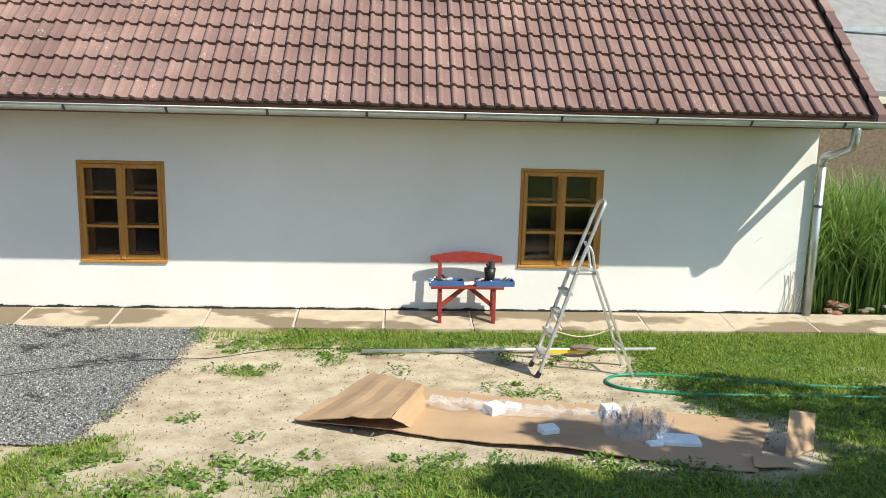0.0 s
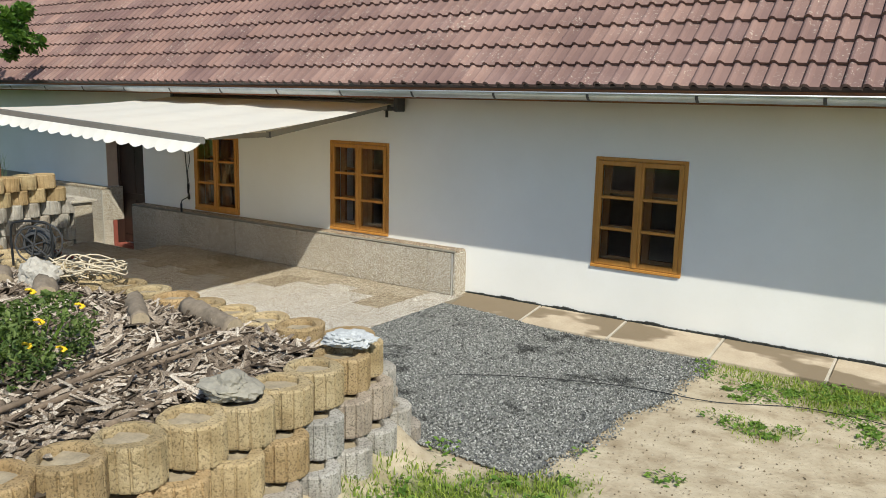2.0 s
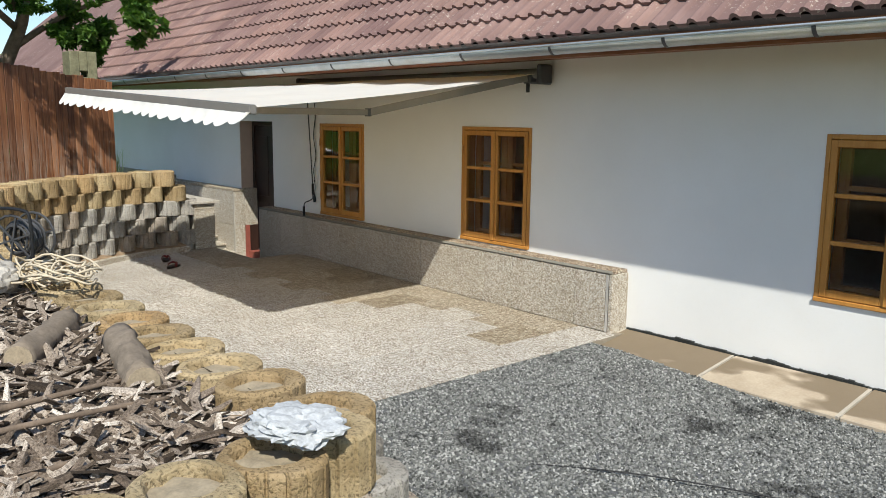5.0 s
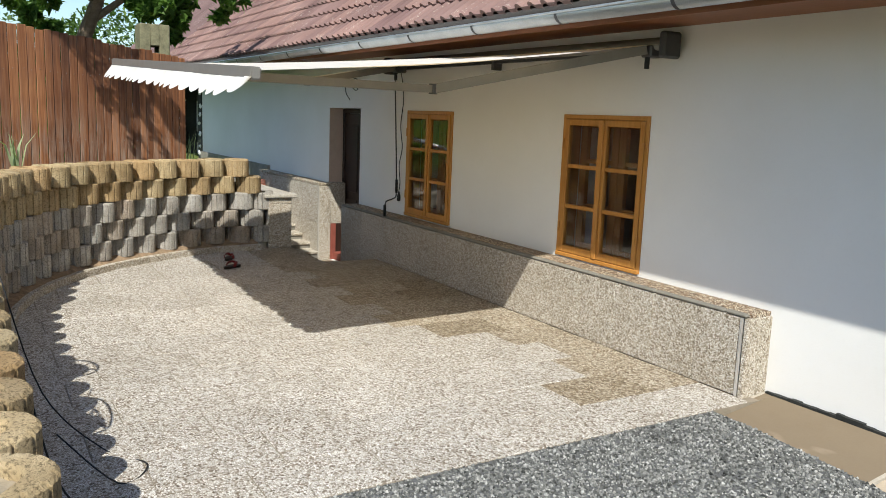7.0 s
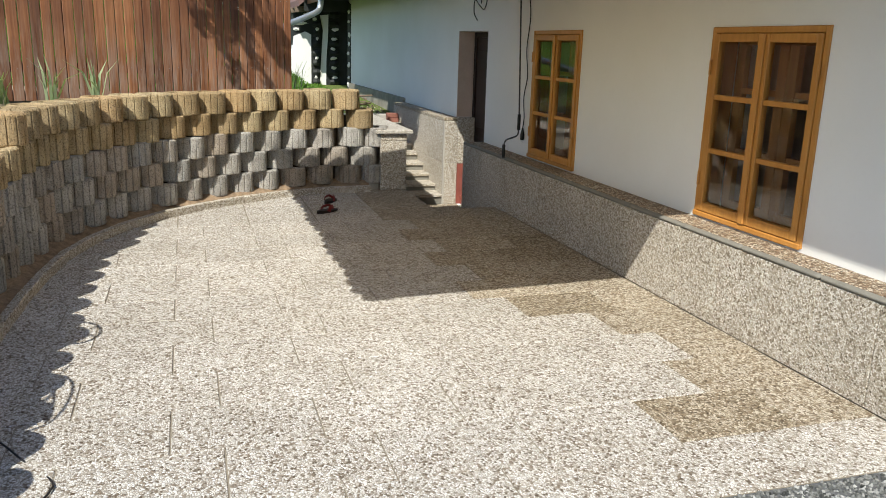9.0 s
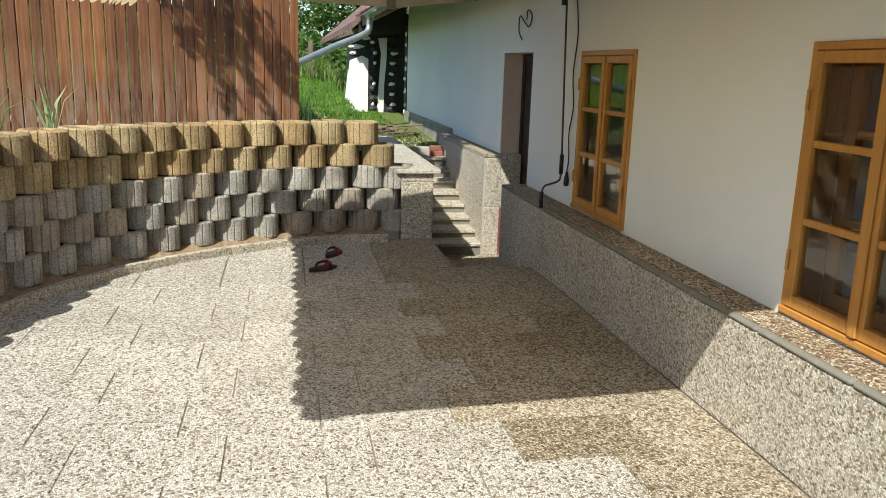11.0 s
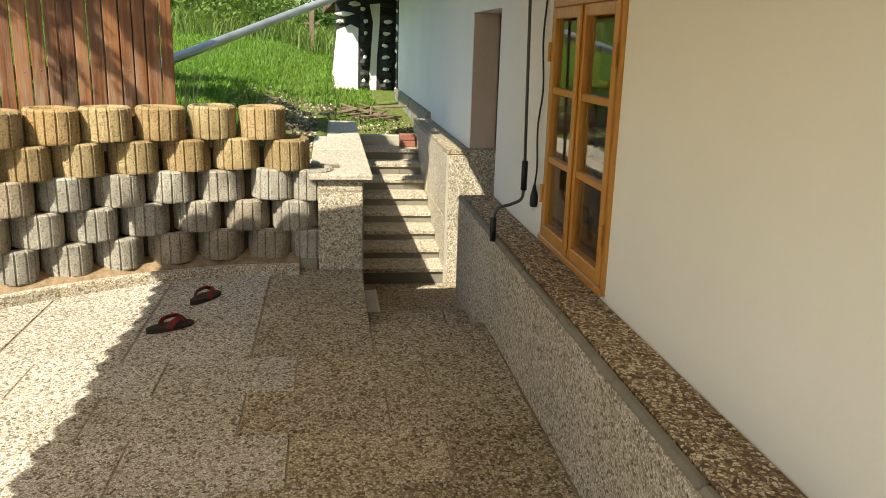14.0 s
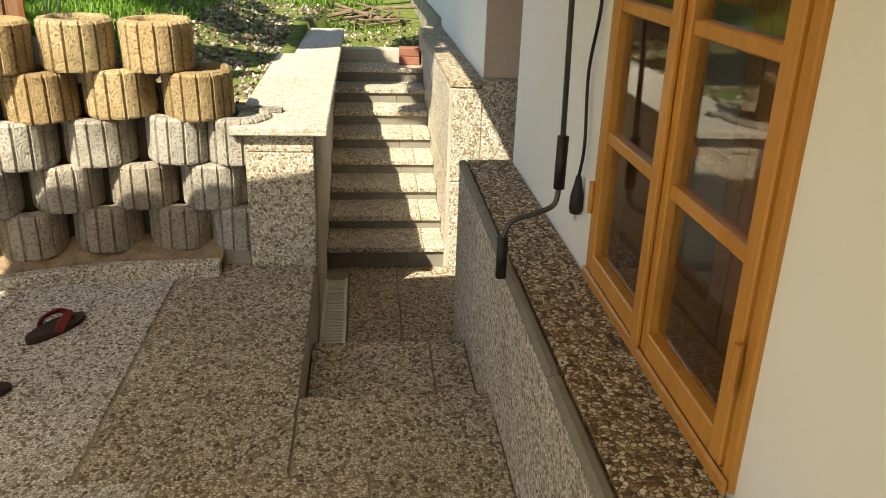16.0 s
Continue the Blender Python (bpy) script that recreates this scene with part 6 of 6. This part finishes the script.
    if turf_at(x, y) > 0.30 or (y > 7.4 and rnd.random() < 0.6) or (y < 4.75 and rnd.random() < 0.7) or rnd.random() < 0.05:
        WEED_SPOTS.append((x, y, ground_z(x, y), rnd.uniform(0.04, 0.14)))
WEED_SPOTS += [(-1.0, 8.38, -0.09, 0.12), (-0.15, 8.36, -0.09, 0.10), (-2.1, 8.35, -0.08, 0.08), (-2.75, 5.0, 0.12, 0.10)]


def weeds(rnd):
    c = rnd.choice(WEED_SPOTS)
    return weed_leaf(rnd, c, c[3] * 1.25, 0.015 + c[3] * 0.18)


scatter("weeds", "small leafy weeds in the trodden earth", "weeds", WEED, weeds, 26000, 45)


# ---------------------------------------------------------------- plants and trees
def leaf_cloud(name, mat, parent, clumps, count, size, seed, droop=0.2):
    rnd = random.Random(seed)
    verts, faces = [], []
    for _ in range(count):
        c, r, fl = rnd.choice(clumps)
        while True:
            p = Vector((rnd.uniform(-1, 1), rnd.uniform(-1, 1), rnd.uniform(-1, 1)))
            if p.length < 1:
                break
        p = p.normalized() * p.length ** 0.45
        p = Vector(c) + Vector((p.x * r, p.y * r, p.z * r * fl))
        if noise.noise(p * (1.6 / max(r, 0.3))) < -0.22:
            continue
        s = size * rnd.uniform(0.6, 1.3)
        m = Euler((rnd.uniform(-0.9, 0.9), rnd.uniform(-0.9, 0.9) + droop, rnd.uniform(0, 6.3))).to_matrix()
        o = len(verts)
        verts += [tuple(p + m @ Vector(v)) for v in ((-s, 0, 0), (-s * 0.1, -s * 0.48, s * 0.1), (s, 0, -s * 0.2), (-s * 0.1, s * 0.48, s * 0.1))]
        faces += [(o, o + 1, o + 2), (o, o + 2, o + 3)]
    return raw_mesh(name, verts, faces, mat, parent)


def tree(label, base, trunk, limbs, clumps, count, size, seed, mat=None, r=0.12):
    t = thing("tree", label, "tree")
    bm = bmesh.new()
    p = smooth_path([base, *trunk], 5)
    tube(bm, p, r, 10, taper=[r * (1.15 - 0.6 * k / len(p)) for k in range(len(p))])
    part("trunk", bm, BARK, t, smooth=True)
    for pts in limbs:
        bm = bmesh.new()
        q = smooth_path(pts, 4)
        tube(bm, q, r * 0.4, 7, taper=[r * (0.5 - 0.38 * k / len(q)) for k in range(len(q))])
        part("limb", bm, BARK, t, smooth=True)
    leaf_cloud("crown", mat or TREELEAF, t, clumps, count, size, seed)
    return t


# fruit tree behind the fence
rnd = random.Random(60)
FRUIT_CROWN = []
for c, r in (((-12.1, 7.15, 3.15), 0.62), ((-12.5, 6.6, 3.6), 0.75), ((-12.4, 5.35, 2.8), 0.5), ((-12.6, 6.9, 2.9), 0.45), ((-12.2, 5.8, 3.9), 0.9), ((-11.0, 4.3, 3.3), 0.75), ((-12.6, 5.0, 3.6), 0.9)):
    for k in range(9):
        v = Vector((rnd.gauss(0, 1), rnd.gauss(0, 1), rnd.gauss(0, 0.8))).normalized() * r * rnd.uniform(0.45, 1.05)
        FRUIT_CROWN.append(((c[0] + v.x, c[1] + v.y, c[2] + v.z), r * rnd.uniform(0.18, 0.36), 0.75))
fruit_tree = tree("leafy fruit tree leaning over the board fence", (-13.2, 5.75, 0.8), [(-13.15, 5.85, 1.9), (-12.95, 6.05, 2.5), (-12.6, 6.2, 3.1), (-12.3, 6.1, 3.8)],
     [((-12.9, 6.05, 2.6), (-12.5, 6.7, 3.1), (-12.0, 7.2, 3.3)), ((-12.7, 6.1, 2.9), (-12.0, 5.5, 3.2), (-11.3, 5.0, 3.1)), ((-12.5, 6.1, 3.4), (-12.6, 5.2, 3.8)), ((-12.6, 6.1, 3.1), (-11.4, 5.2, 4.2), (-10.3, 4.4, 4.75), (-9.5, 4.1, 4.8))],
     FRUIT_CROWN, 9500, 0.075, 61, r=0.10)
# its long bough over the terrace corner: slender hanging twigs with sparse leaves
rnd = random.Random(67)
bough = []
for k in range(17):
    top = Vector((-9.55 + rnd.uniform(-0.25, 0.25), 4.0 + 0.045 * k + rnd.uniform(-0.1, 0.1), 4.78 + rnd.uniform(-0.1, 0.1)))
    low = top + Vector((-0.60, 1.48, -1.95)) * rnd.uniform(0.72, 1.0) * 0.84 + Vector((rnd.uniform(-0.08, 0.08), rnd.uniform(-0.1, 0.1), 0))
    bend = top.lerp(low, 0.5) + Vector((rnd.uniform(-0.05, 0.05), rnd.uniform(-0.05, 0.05), 0.08))
    pts = smooth_path([top, bend, low], 4)
    bm = bmesh.new()
    tube(bm, pts, 0.01, 5, taper=[0.013 - 0.009 * i / len(pts) for i in range(len(pts))])
    part("twig", bm, BARK, fruit_tree)
    for i, p in enumerate(pts):
        if rnd.random() < 0.55:
            bough.append((tuple(p), rnd.uniform(0.04, 0.085), 1.6))
leaf_cloud("bough_leaves", TREELEAF, fruit_tree, bough, 1700, 0.045, 68)
# shade tree beside the lawn
tree("broad shade tree beside the lawn", (8.4, 1.3, 0.6), [(8.3, 1.4, 2.0), (8.2, 1.6, 3.4), (8.0, 1.7, 4.8)],
     [((8.2, 1.6, 3.0), (7.4, 2.0, 4.0), (6.6, 2.4, 4.6)), ((8.2, 1.6, 3.4), (8.7, 2.3, 4.4), (9.0, 2.8, 5.0))],
     [((6.6, 3.6, 4.5), 0.7, 0.4), ((4.1, 1.9, 4.3), 0.35, 0.4), ((5.75, 2.1, 4.5), 0.45, 0.5), ((4.6, 2.75, 4.4), 0.3, 0.4), ((5.3, 2.5, 4.5), 0.4, 0.4), ((5.0, 1.65, 4.4), 0.45, 0.4), ((5.5, 1.45, 4.5), 0.6, 0.4), ((4.5, 1.5, 4.4), 0.4, 0.4), ((6.4, 1.6, 4.4), 0.6, 0.4), ((6.1, 2.0, 4.5), 0.8, 0.5), ((7.9, 3.1, 4.5), 0.8, 0.5), ((6.9, 2.5, 4.5), 0.95, 0.6), ((8.0, 2.0, 5.0), 1.1, 0.6), ((7.9, 1.0, 4.9), 1.0, 0.6), ((6.2, 1.6, 4.3), 0.7, 0.5), ((9.1, 2.7, 5.0), 1.1, 0.6), ((9.5, 3.3, 4.6), 0.9, 0.5)], 10500, 0.085, 62, r=0.14)

# flowering bush in the bed
bush = thing("flower_bush", "low green bush with a few yellow flowers", "bush")
leaf_cloud("leaves", BUSHLEAF, bush, [((-4.15, 3.20, 0.98), 0.30, 0.75), ((-4.32, 3.42, 1.0), 0.26, 0.7), ((-4.05, 2.98, 0.95), 0.26, 0.7), ((-4.35, 3.05, 1.02), 0.28, 0.7)], 4600, 0.021, 63)
rnd = random.Random(64)
for c in ((-4.18, 3.50, 1.10), (-3.98, 3.16, 1.12), (-3.96, 3.08, 1.02), (-4.3, 3.3, 1.2), (-3.9, 3.22, 0.98)):
    bm = bmesh.new()
    for k in range(7):
        a = k * 0.9
        lumpy(bm, (c[0] + 0.016 * math.cos(a), c[1] + 0.016 * math.sin(a), c[2] + 0.004 * k), 0.014, k, (1, 1, 0.5), 0.2, 1)
    part("flower", bm, FLOWER, bush, "yellow flower")
bm = bmesh.new()
for k in range(14):
    a = rnd.uniform(0, 6.3)
    tube(bm, [(-4.18, 3.2, 0.75), (-4.18 + 0.2 * math.cos(a), 3.2 + 0.2 * math.sin(a), rnd.uniform(0.95, 1.15))], 0.005, 5)
part("stems", bm, WEED, bush)

# sword-leaved plants at the fence foot
for cx, cy in ((-10.42, 4.78), (-10.62, 5.12), (-10.20, 4.45), (-11.75, 6.98)):
    rnd = random.Random(int(cy * 100))
    verts, faces = [], []
    for k in range(11 if cx > -11 else 14):
        v, f = blade(rnd, cx + rnd.uniform(-0.05, 0.05), cy + rnd.uniform(-0.05, 0.05), 1.0, rnd.uniform(0.22, 0.48), 0.013 if cx > -11 else 0.004, rnd.uniform(0.1, 0.8))
        faces += [tuple(i + len(verts) for i in q) for q in f]
        verts += v
    tagged(raw_mesh("iris_plant", verts, faces, IRIS), "sword-leaved green plant at the fence foot", "plant", "plants at the fence")


# tall reed clump at the house corner
def reed_blade(rnd):
    x, y = 5.35 + 1.9 * rnd.random(), rnd.uniform(9.45, 11.3)
    a, h = rnd.uniform(0, 6.28), rnd.uniform(1.5, 2.45)
    out = rnd.uniform(0.45, 1.35)
    pts = []
    for k in range(6):
        u = k / 5
        pts.append(Vector((x + out * math.cos(a) * u ** 2, y + out * math.sin(a) * u ** 2, -0.1 + h * (u - 0.28 * u ** 3 * out * 1.6))))
    w = rnd.uniform(0.006, 0.012)
    verts, faces = [], []
    for k, p in enumerate(pts):
        ww = w * (1 - (k / 5) ** 2) + 0.001
        verts += [(p.x - ww * math.sin(a), p.y + ww * math.cos(a), p.z), (p.x + ww * math.sin(a), p.y - ww * math.cos(a), p.z)]
    for k in range(5):
        faces.append((2 * k, 2 * k + 1, 2 * k + 3, 2 * k + 2))
    return verts, faces


reeds = thing("reed_clump", "tall dense clump of arching ornamental grass", "ornamental grass")
scatter("foliage", "", "", REED, reed_blade, 5200, 65, reeds)
rnd = random.Random(66)
for k in range(16):
    bm = bmesh.new()
    x, y = 5.35 + rnd.uniform(0, 1.3), 8.95 + rnd.uniform(0, 0.45)
    lumpy(bm, (x, y, rnd.uniform(0.0, 0.05)), rnd.uniform(0.03, 0.07), k, (1.3, 1, 0.6), 0.5, 2)
    tagged(link_mesh("rubble_stone", bm, rnd.choice((ROCK, BRICK, BARK))), "rough rubble stone beside the house corner", "stone", "rubble at the corner")
vine = bmesh.new()
for k in range(9):
    x = 4.75 + 0.03 * k
    tube(vine, smooth_path([(x, 8.97, 0.02), (x + 0.05, 8.965, 0.22), (x + rnd.uniform(0, 0.14), 8.965, rnd.uniform(0.35, 0.62))], 4), 0.004, 5)
tagged(link_mesh("dry_stalks", vine, ROPE), "dry pale plant stalks against the wall corner", "dry plant")

# ---------------------------------------------------------------- neighbours and distance
shed = thing("neighbour_shed", "neighbouring shed with a grey fibre-sheet roof", "shed")
bm = bmesh.new()
v = [bm.verts.new(p) for p in ((5.5, 15.0, 3.0), (16.0, 15.0, 2.6), (16.0, 22.0, 6.2), (5.5, 22.0, 6.6), (5.5, 15.0, 2.9), (16.0, 15.0, 2.5), (16.0, 22.0, 6.1), (5.5, 22.0, 6.5))]
for q in ((0, 1, 2, 3), (7, 6, 5, 4), (0, 4, 5, 1), (1, 5, 6, 2), (2, 6, 7, 3), (3, 7, 4, 0)):
    bm.faces.new([v[i] for i in q])
part("roof", bm, ASBESTOS, shed)
part("wall", boxes((6.0, 15.8, 15.3, 15.5, -0.2, 2.62)), BARK, shed)
part("ridge_strip", boxes((5.6, 15.9, 17.55, 17.62, 4.2, 4.3)), ZINC, shed)

# unrenovated end of the house
old = thing("old_house_end", "unrenovated old house end with patchy white plaster and timber", "old house")
part("wall", boxes((-27.0, -19.08, 9.25, 9.6, -0.2, 2.5)), PLASTER, old)
part("timber_post", boxes((-19.36, -19.08, 8.99, 9.248, 0.3, 2.3)), BITUMEN, old, "black tarred corner post")
part("timber_post", boxes((-22.6, -22.2, 9.12, 9.248, 0.4, 2.3)), BITUMEN, old, "black tarred post")
def prism(name, outline, x0, x1, mat, label=""):
    """A flat panel that faces east: an outline in y and z between two x."""
    bm = bmesh.new()
    a = [bm.verts.new((x1, y, z)) for y, z in outline]
    b = [bm.verts.new((x0, y, z)) for y, z in outline]
    bm.faces.new(a)
    bm.faces.new(b[::-1])
    for k in range(len(a)):
        m = (k + 1) % len(a)
        bm.faces.new((a[k], b[k], b[m], a[m]))
    bmesh.ops.recalc_face_normals(bm, faces=bm.faces)
    return part(name, bm, mat, old, label)


prism("cross_wall", [(8.04, -0.2), (9.24, -0.2), (9.24, 2.6), (8.55, 2.6), (8.04, 2.22)], -20.9, -20.52, BITUMEN, "tarred black cross wall")
prism("wall_panel", [(7.86, -0.2), (8.42, -0.2), (8.43, 1.70), (8.30, 1.76), (8.06, 1.66)], -20.7, -20.50, PLASTER, "white plastered panel")
prism("plaster_strip", [(8.60, 0.55), (8.74, 0.5), (8.75, 1.2), (8.79, 1.7), (8.80, 2.12), (8.62, 2.10), (8.68, 1.8), (8.64, 1.2)], -20.6, -20.50, PLASTER, "ragged strip of white plaster")
prism("eave_board", [(8.13, 2.14), (9.0, 2.14), (9.0, 2.95), (8.13, 2.30)], -19.36, -19.30, BITUMEN, "dark board under the eaves")
rnd = random.Random(70)
for y, half_y, count in ((8.915, 0.075, 9), (8.53, 0.05, 8)):
    for k in range(count):
        z = 0.52 + 0.2 * k
        bm = bmesh.new()
        tube(bm, [(-20.50, y - half_y * 1.25, z), (-20.49, y, z + rnd.uniform(-0.01, 0.01)), (-20.50, y + half_y * 1.25, z)], 0.07, 8, taper=[0.06, 0.075, 0.062])
        part("log_end", bm, BITUMEN, old, "black tarred log")
        if rnd.random() < 0.85:
            bm = bmesh.new()
            lumpy(bm, (-20.47, y + rnd.uniform(-0.03, 0.03), z + 0.1), 1.0, k + 5, (0.03, half_y * rnd.uniform(0.55, 1.0), 0.036), 0.5, 2)
            part("plaster_chink", bm, PLASTER, old, "white plaster chink")
for y, z, sy, sz in ((8.2, 1.93, 0.13, 0.035), (8.36, 2.1, 0.09, 0.04), (8.12, 1.80, 0.06, 0.03), (8.70, 0.38, 0.14, 0.06), (8.52, 0.34, 0.08, 0.05)):
    bm = bmesh.new()
    lumpy(bm, (-20.50, y, z), 1.0, int(z * 100), (0.03, sy, sz), 0.8, 3)
    part("plaster_patch", bm, PLASTER, old, "white plaster rest")
rnd = random.Random(71)
for k in range(34):
    x, z = rnd.uniform(-25.5, -19.5), rnd.uniform(0.4, 2.3)
    bm = bmesh.new()
    lumpy(bm, (x, 9.245, z), rnd.uniform(0.12, 0.26), k, (1.6, 0.12, 0.55), 0.5, 2)
    part("bare_patch", bm, rnd.choice((BITUMEN, BITUMEN, ROCK)), old, "bare dark wall patch")
for k in range(9):
    for x, s in ((-19.20, 1.0), (-22.4, 1.4)):
        bm = bmesh.new()
        lumpy(bm, (x + rnd.uniform(-0.05, 0.05), 8.99 if x > -20 else 9.12, 0.5 + 0.205 * k + rnd.uniform(-0.04, 0.04)), 0.085, k + 3, (1.1 * s, 0.3, rnd.uniform(0.35, 0.8)), 0.6, 2)
        part("plaster_patch", bm, PLASTER, old, "white plaster rest")
bm = bmesh.new()
v = [bm.verts.new(p) for p in ((-27.6, 7.78, 2.22), (-19.32, 8.02, 2.34), (-19.32, 12.4, 6.25), (-27.6, 12.4, 6.25), (-27.6, 7.78, 2.10), (-19.32, 8.02, 2.22), (-19.32, 12.4, 6.10), (-27.6, 12.4, 6.10))]
for q in ((0, 1, 2, 3), (7, 6, 5, 4), (0, 4, 5, 1), (1, 5, 6, 2), (2, 6, 7, 3), (3, 7, 4, 0)):
    bm.faces.new([v[i] for i in q])
part("roof", bm, TILE, old)
for k in range(14):
    bm = bmesh.new()
    beam(bm, (-19.6 - 0.55 * k, 7.98 - 0.012 * k, 2.17), (-19.6 - 0.55 * k, 9.3, 2.28), 0.09, 0.10)
    part("rafter", bm, BARK, old)
tagged(link_mesh("plinth", boxes((HOUSE_W, -14.76, 8.955, 8.998, 0.0, 0.78)), ROCK), "dark rough stone plinth of the house wall", "plinth", kind="structure")

pipe2 = thing("rain_pipe", "grey plastic rain pipe slanting from the gutter to the grass", "rain pipe")
bm = bmesh.new()
tube(bm, smooth_path([(-17.2, 8.12, 2.30), (-17.2, 8.10, 2.12), (-17.1, 7.98, 2.02), (-16.9, 7.6, 1.86)], 4) + [Vector((-15.2, 6.5, 1.34)), Vector((-14.2, 5.9, 1.06))], 0.05, 12)
part("pipe", bm, ZINC, pipe2, smooth=True)

for k in range(2):
    bm = bmesh.new()
    box(bm, -14.50 - 0.02 * k, -14.38 - 0.02 * k, 8.64, 8.80, 0.452 + 0.065 * k, 0.515 + 0.065 * k, bevel=0.005)
    tagged(link_mesh("brick", bm, BRICK), "old red brick stacked on the stair top", "brick", "stacked bricks")
rnd = random.Random(73)
bm = bmesh.new()
for k in range(24):
    x, y = -16.4 + rnd.gauss(0, 0.30), 8.4 + rnd.gauss(0, 0.17)
    z = ground_z(x, min(y, 8.7)) + rnd.uniform(0.01, 0.12)
    a = rnd.uniform(0, 6.28)
    L = rnd.uniform(0.12, 0.35)
    tube(bm, [(x - L * math.cos(a), y - L * math.sin(a), z), (x + L * math.cos(a), y + L * math.sin(a), z + rnd.uniform(-0.06, 0.1))], rnd.uniform(0.008, 0.022), 6)
tagged(link_mesh("firewood_pile", bm, BARK), "untidy pile of split sticks beside the wall", "firewood", kind="stuff")


def rubble(rnd):
    x, y = rnd.uniform(-16.5, -11.9), rnd.uniform(6.9, 7.8)
    if x < -15 and rnd.random() < 0.5:
        y = rnd.uniform(7.8, 8.9)
    r = rnd.uniform(0.006, 0.022)
    z = ground_z(x, y) + r * 0.3
    m = Euler((rnd.uniform(0, 3), rnd.uniform(0, 3), rnd.uniform(0, 3))).to_matrix()
    ps = [m @ (Vector(v) * r * rnd.uniform(0.6, 1.3)) for v in ((1, 0, 0), (-1, 0, 0), (0, 1, 0), (0, -1, 0), (0, 0, 1), (0, 0, -1))]
    return [(x + p.x, y + p.y, z + p.z) for p in ps], [(0, 2, 4), (2, 1, 4), (1, 3, 4), (3, 0, 4), (2, 0, 5), (1, 2, 5), (3, 1, 5), (0, 3, 5)]


scatter("rubble", "grey rubble and gravel on the upper ground", "rubble", MULCH, rubble, 2600, 74)
gate = thing("rusty_post", "rusty iron post in the far grass", "post", at=(-27.5, 7.5, 0.9))
part("shaft", boxes((-0.06, 0.06, -0.06, 0.06, 0.0, 1.3), (-0.04, 0.04, -0.2, 0.2, 0.95, 1.0)), BARK, gate)

clumps = []
rnd = random.Random(75)
for k in range(60):
    y = rnd.uniform(-14, 11)
    x = -34 - rnd.uniform(0, 8) + 0.12 * abs(y)
    r = rnd.uniform(1.1, 2.2)
    clumps.append(((x, y, ground_z(x, y) * 0.6 + rnd.uniform(0.0, 0.8)), r, 0.9))
for k in range(22):
    y = rnd.uniform(-16, 12)
    r = rnd.uniform(1.3, 2.4)
    clumps.append(((-43 - rnd.uniform(0, 6), y, 2.4 + rnd.uniform(0, 2.0)), r, 1.1))
wood_belt = leaf_cloud("far_woodland", HEDGELEAF, None, clumps, 110000, 0.15, 76)
tagged(wood_belt, "belt of green trees and shrubs in the distance", "woodland", kind="stuff")


def tall_grass(rnd):
    x, y = -26 - 9 * rnd.random(), rnd.uniform(-4, 9.5)
    return blade(rnd, x, y, ground_z(x, y), rnd.uniform(0.35, 0.85), 0.013, rnd.uniform(0.3, 0.9))


scatter("tall_meadow", "tall pale green meadow weeds", "meadow", SCRUB, tall_grass, 7000, 77)
scrub = []
rnd = random.Random(78)
for k in range(46):
    x, y = rnd.uniform(-34, -28.5), rnd.uniform(-5, 7.0)
    r = rnd.uniform(0.35, 0.85)
    scrub.append(((x, y, ground_z(x, y) + r * 0.6), r, 1.0))
tagged(leaf_cloud("scrub", SCRUB, None, scrub, 30000, 0.085, 79), "sunny wild scrub behind the meadow", "scrub", kind="stuff")


# ---------------------------------------------------------------- small pieces last
build_slabs()
build_tiles()
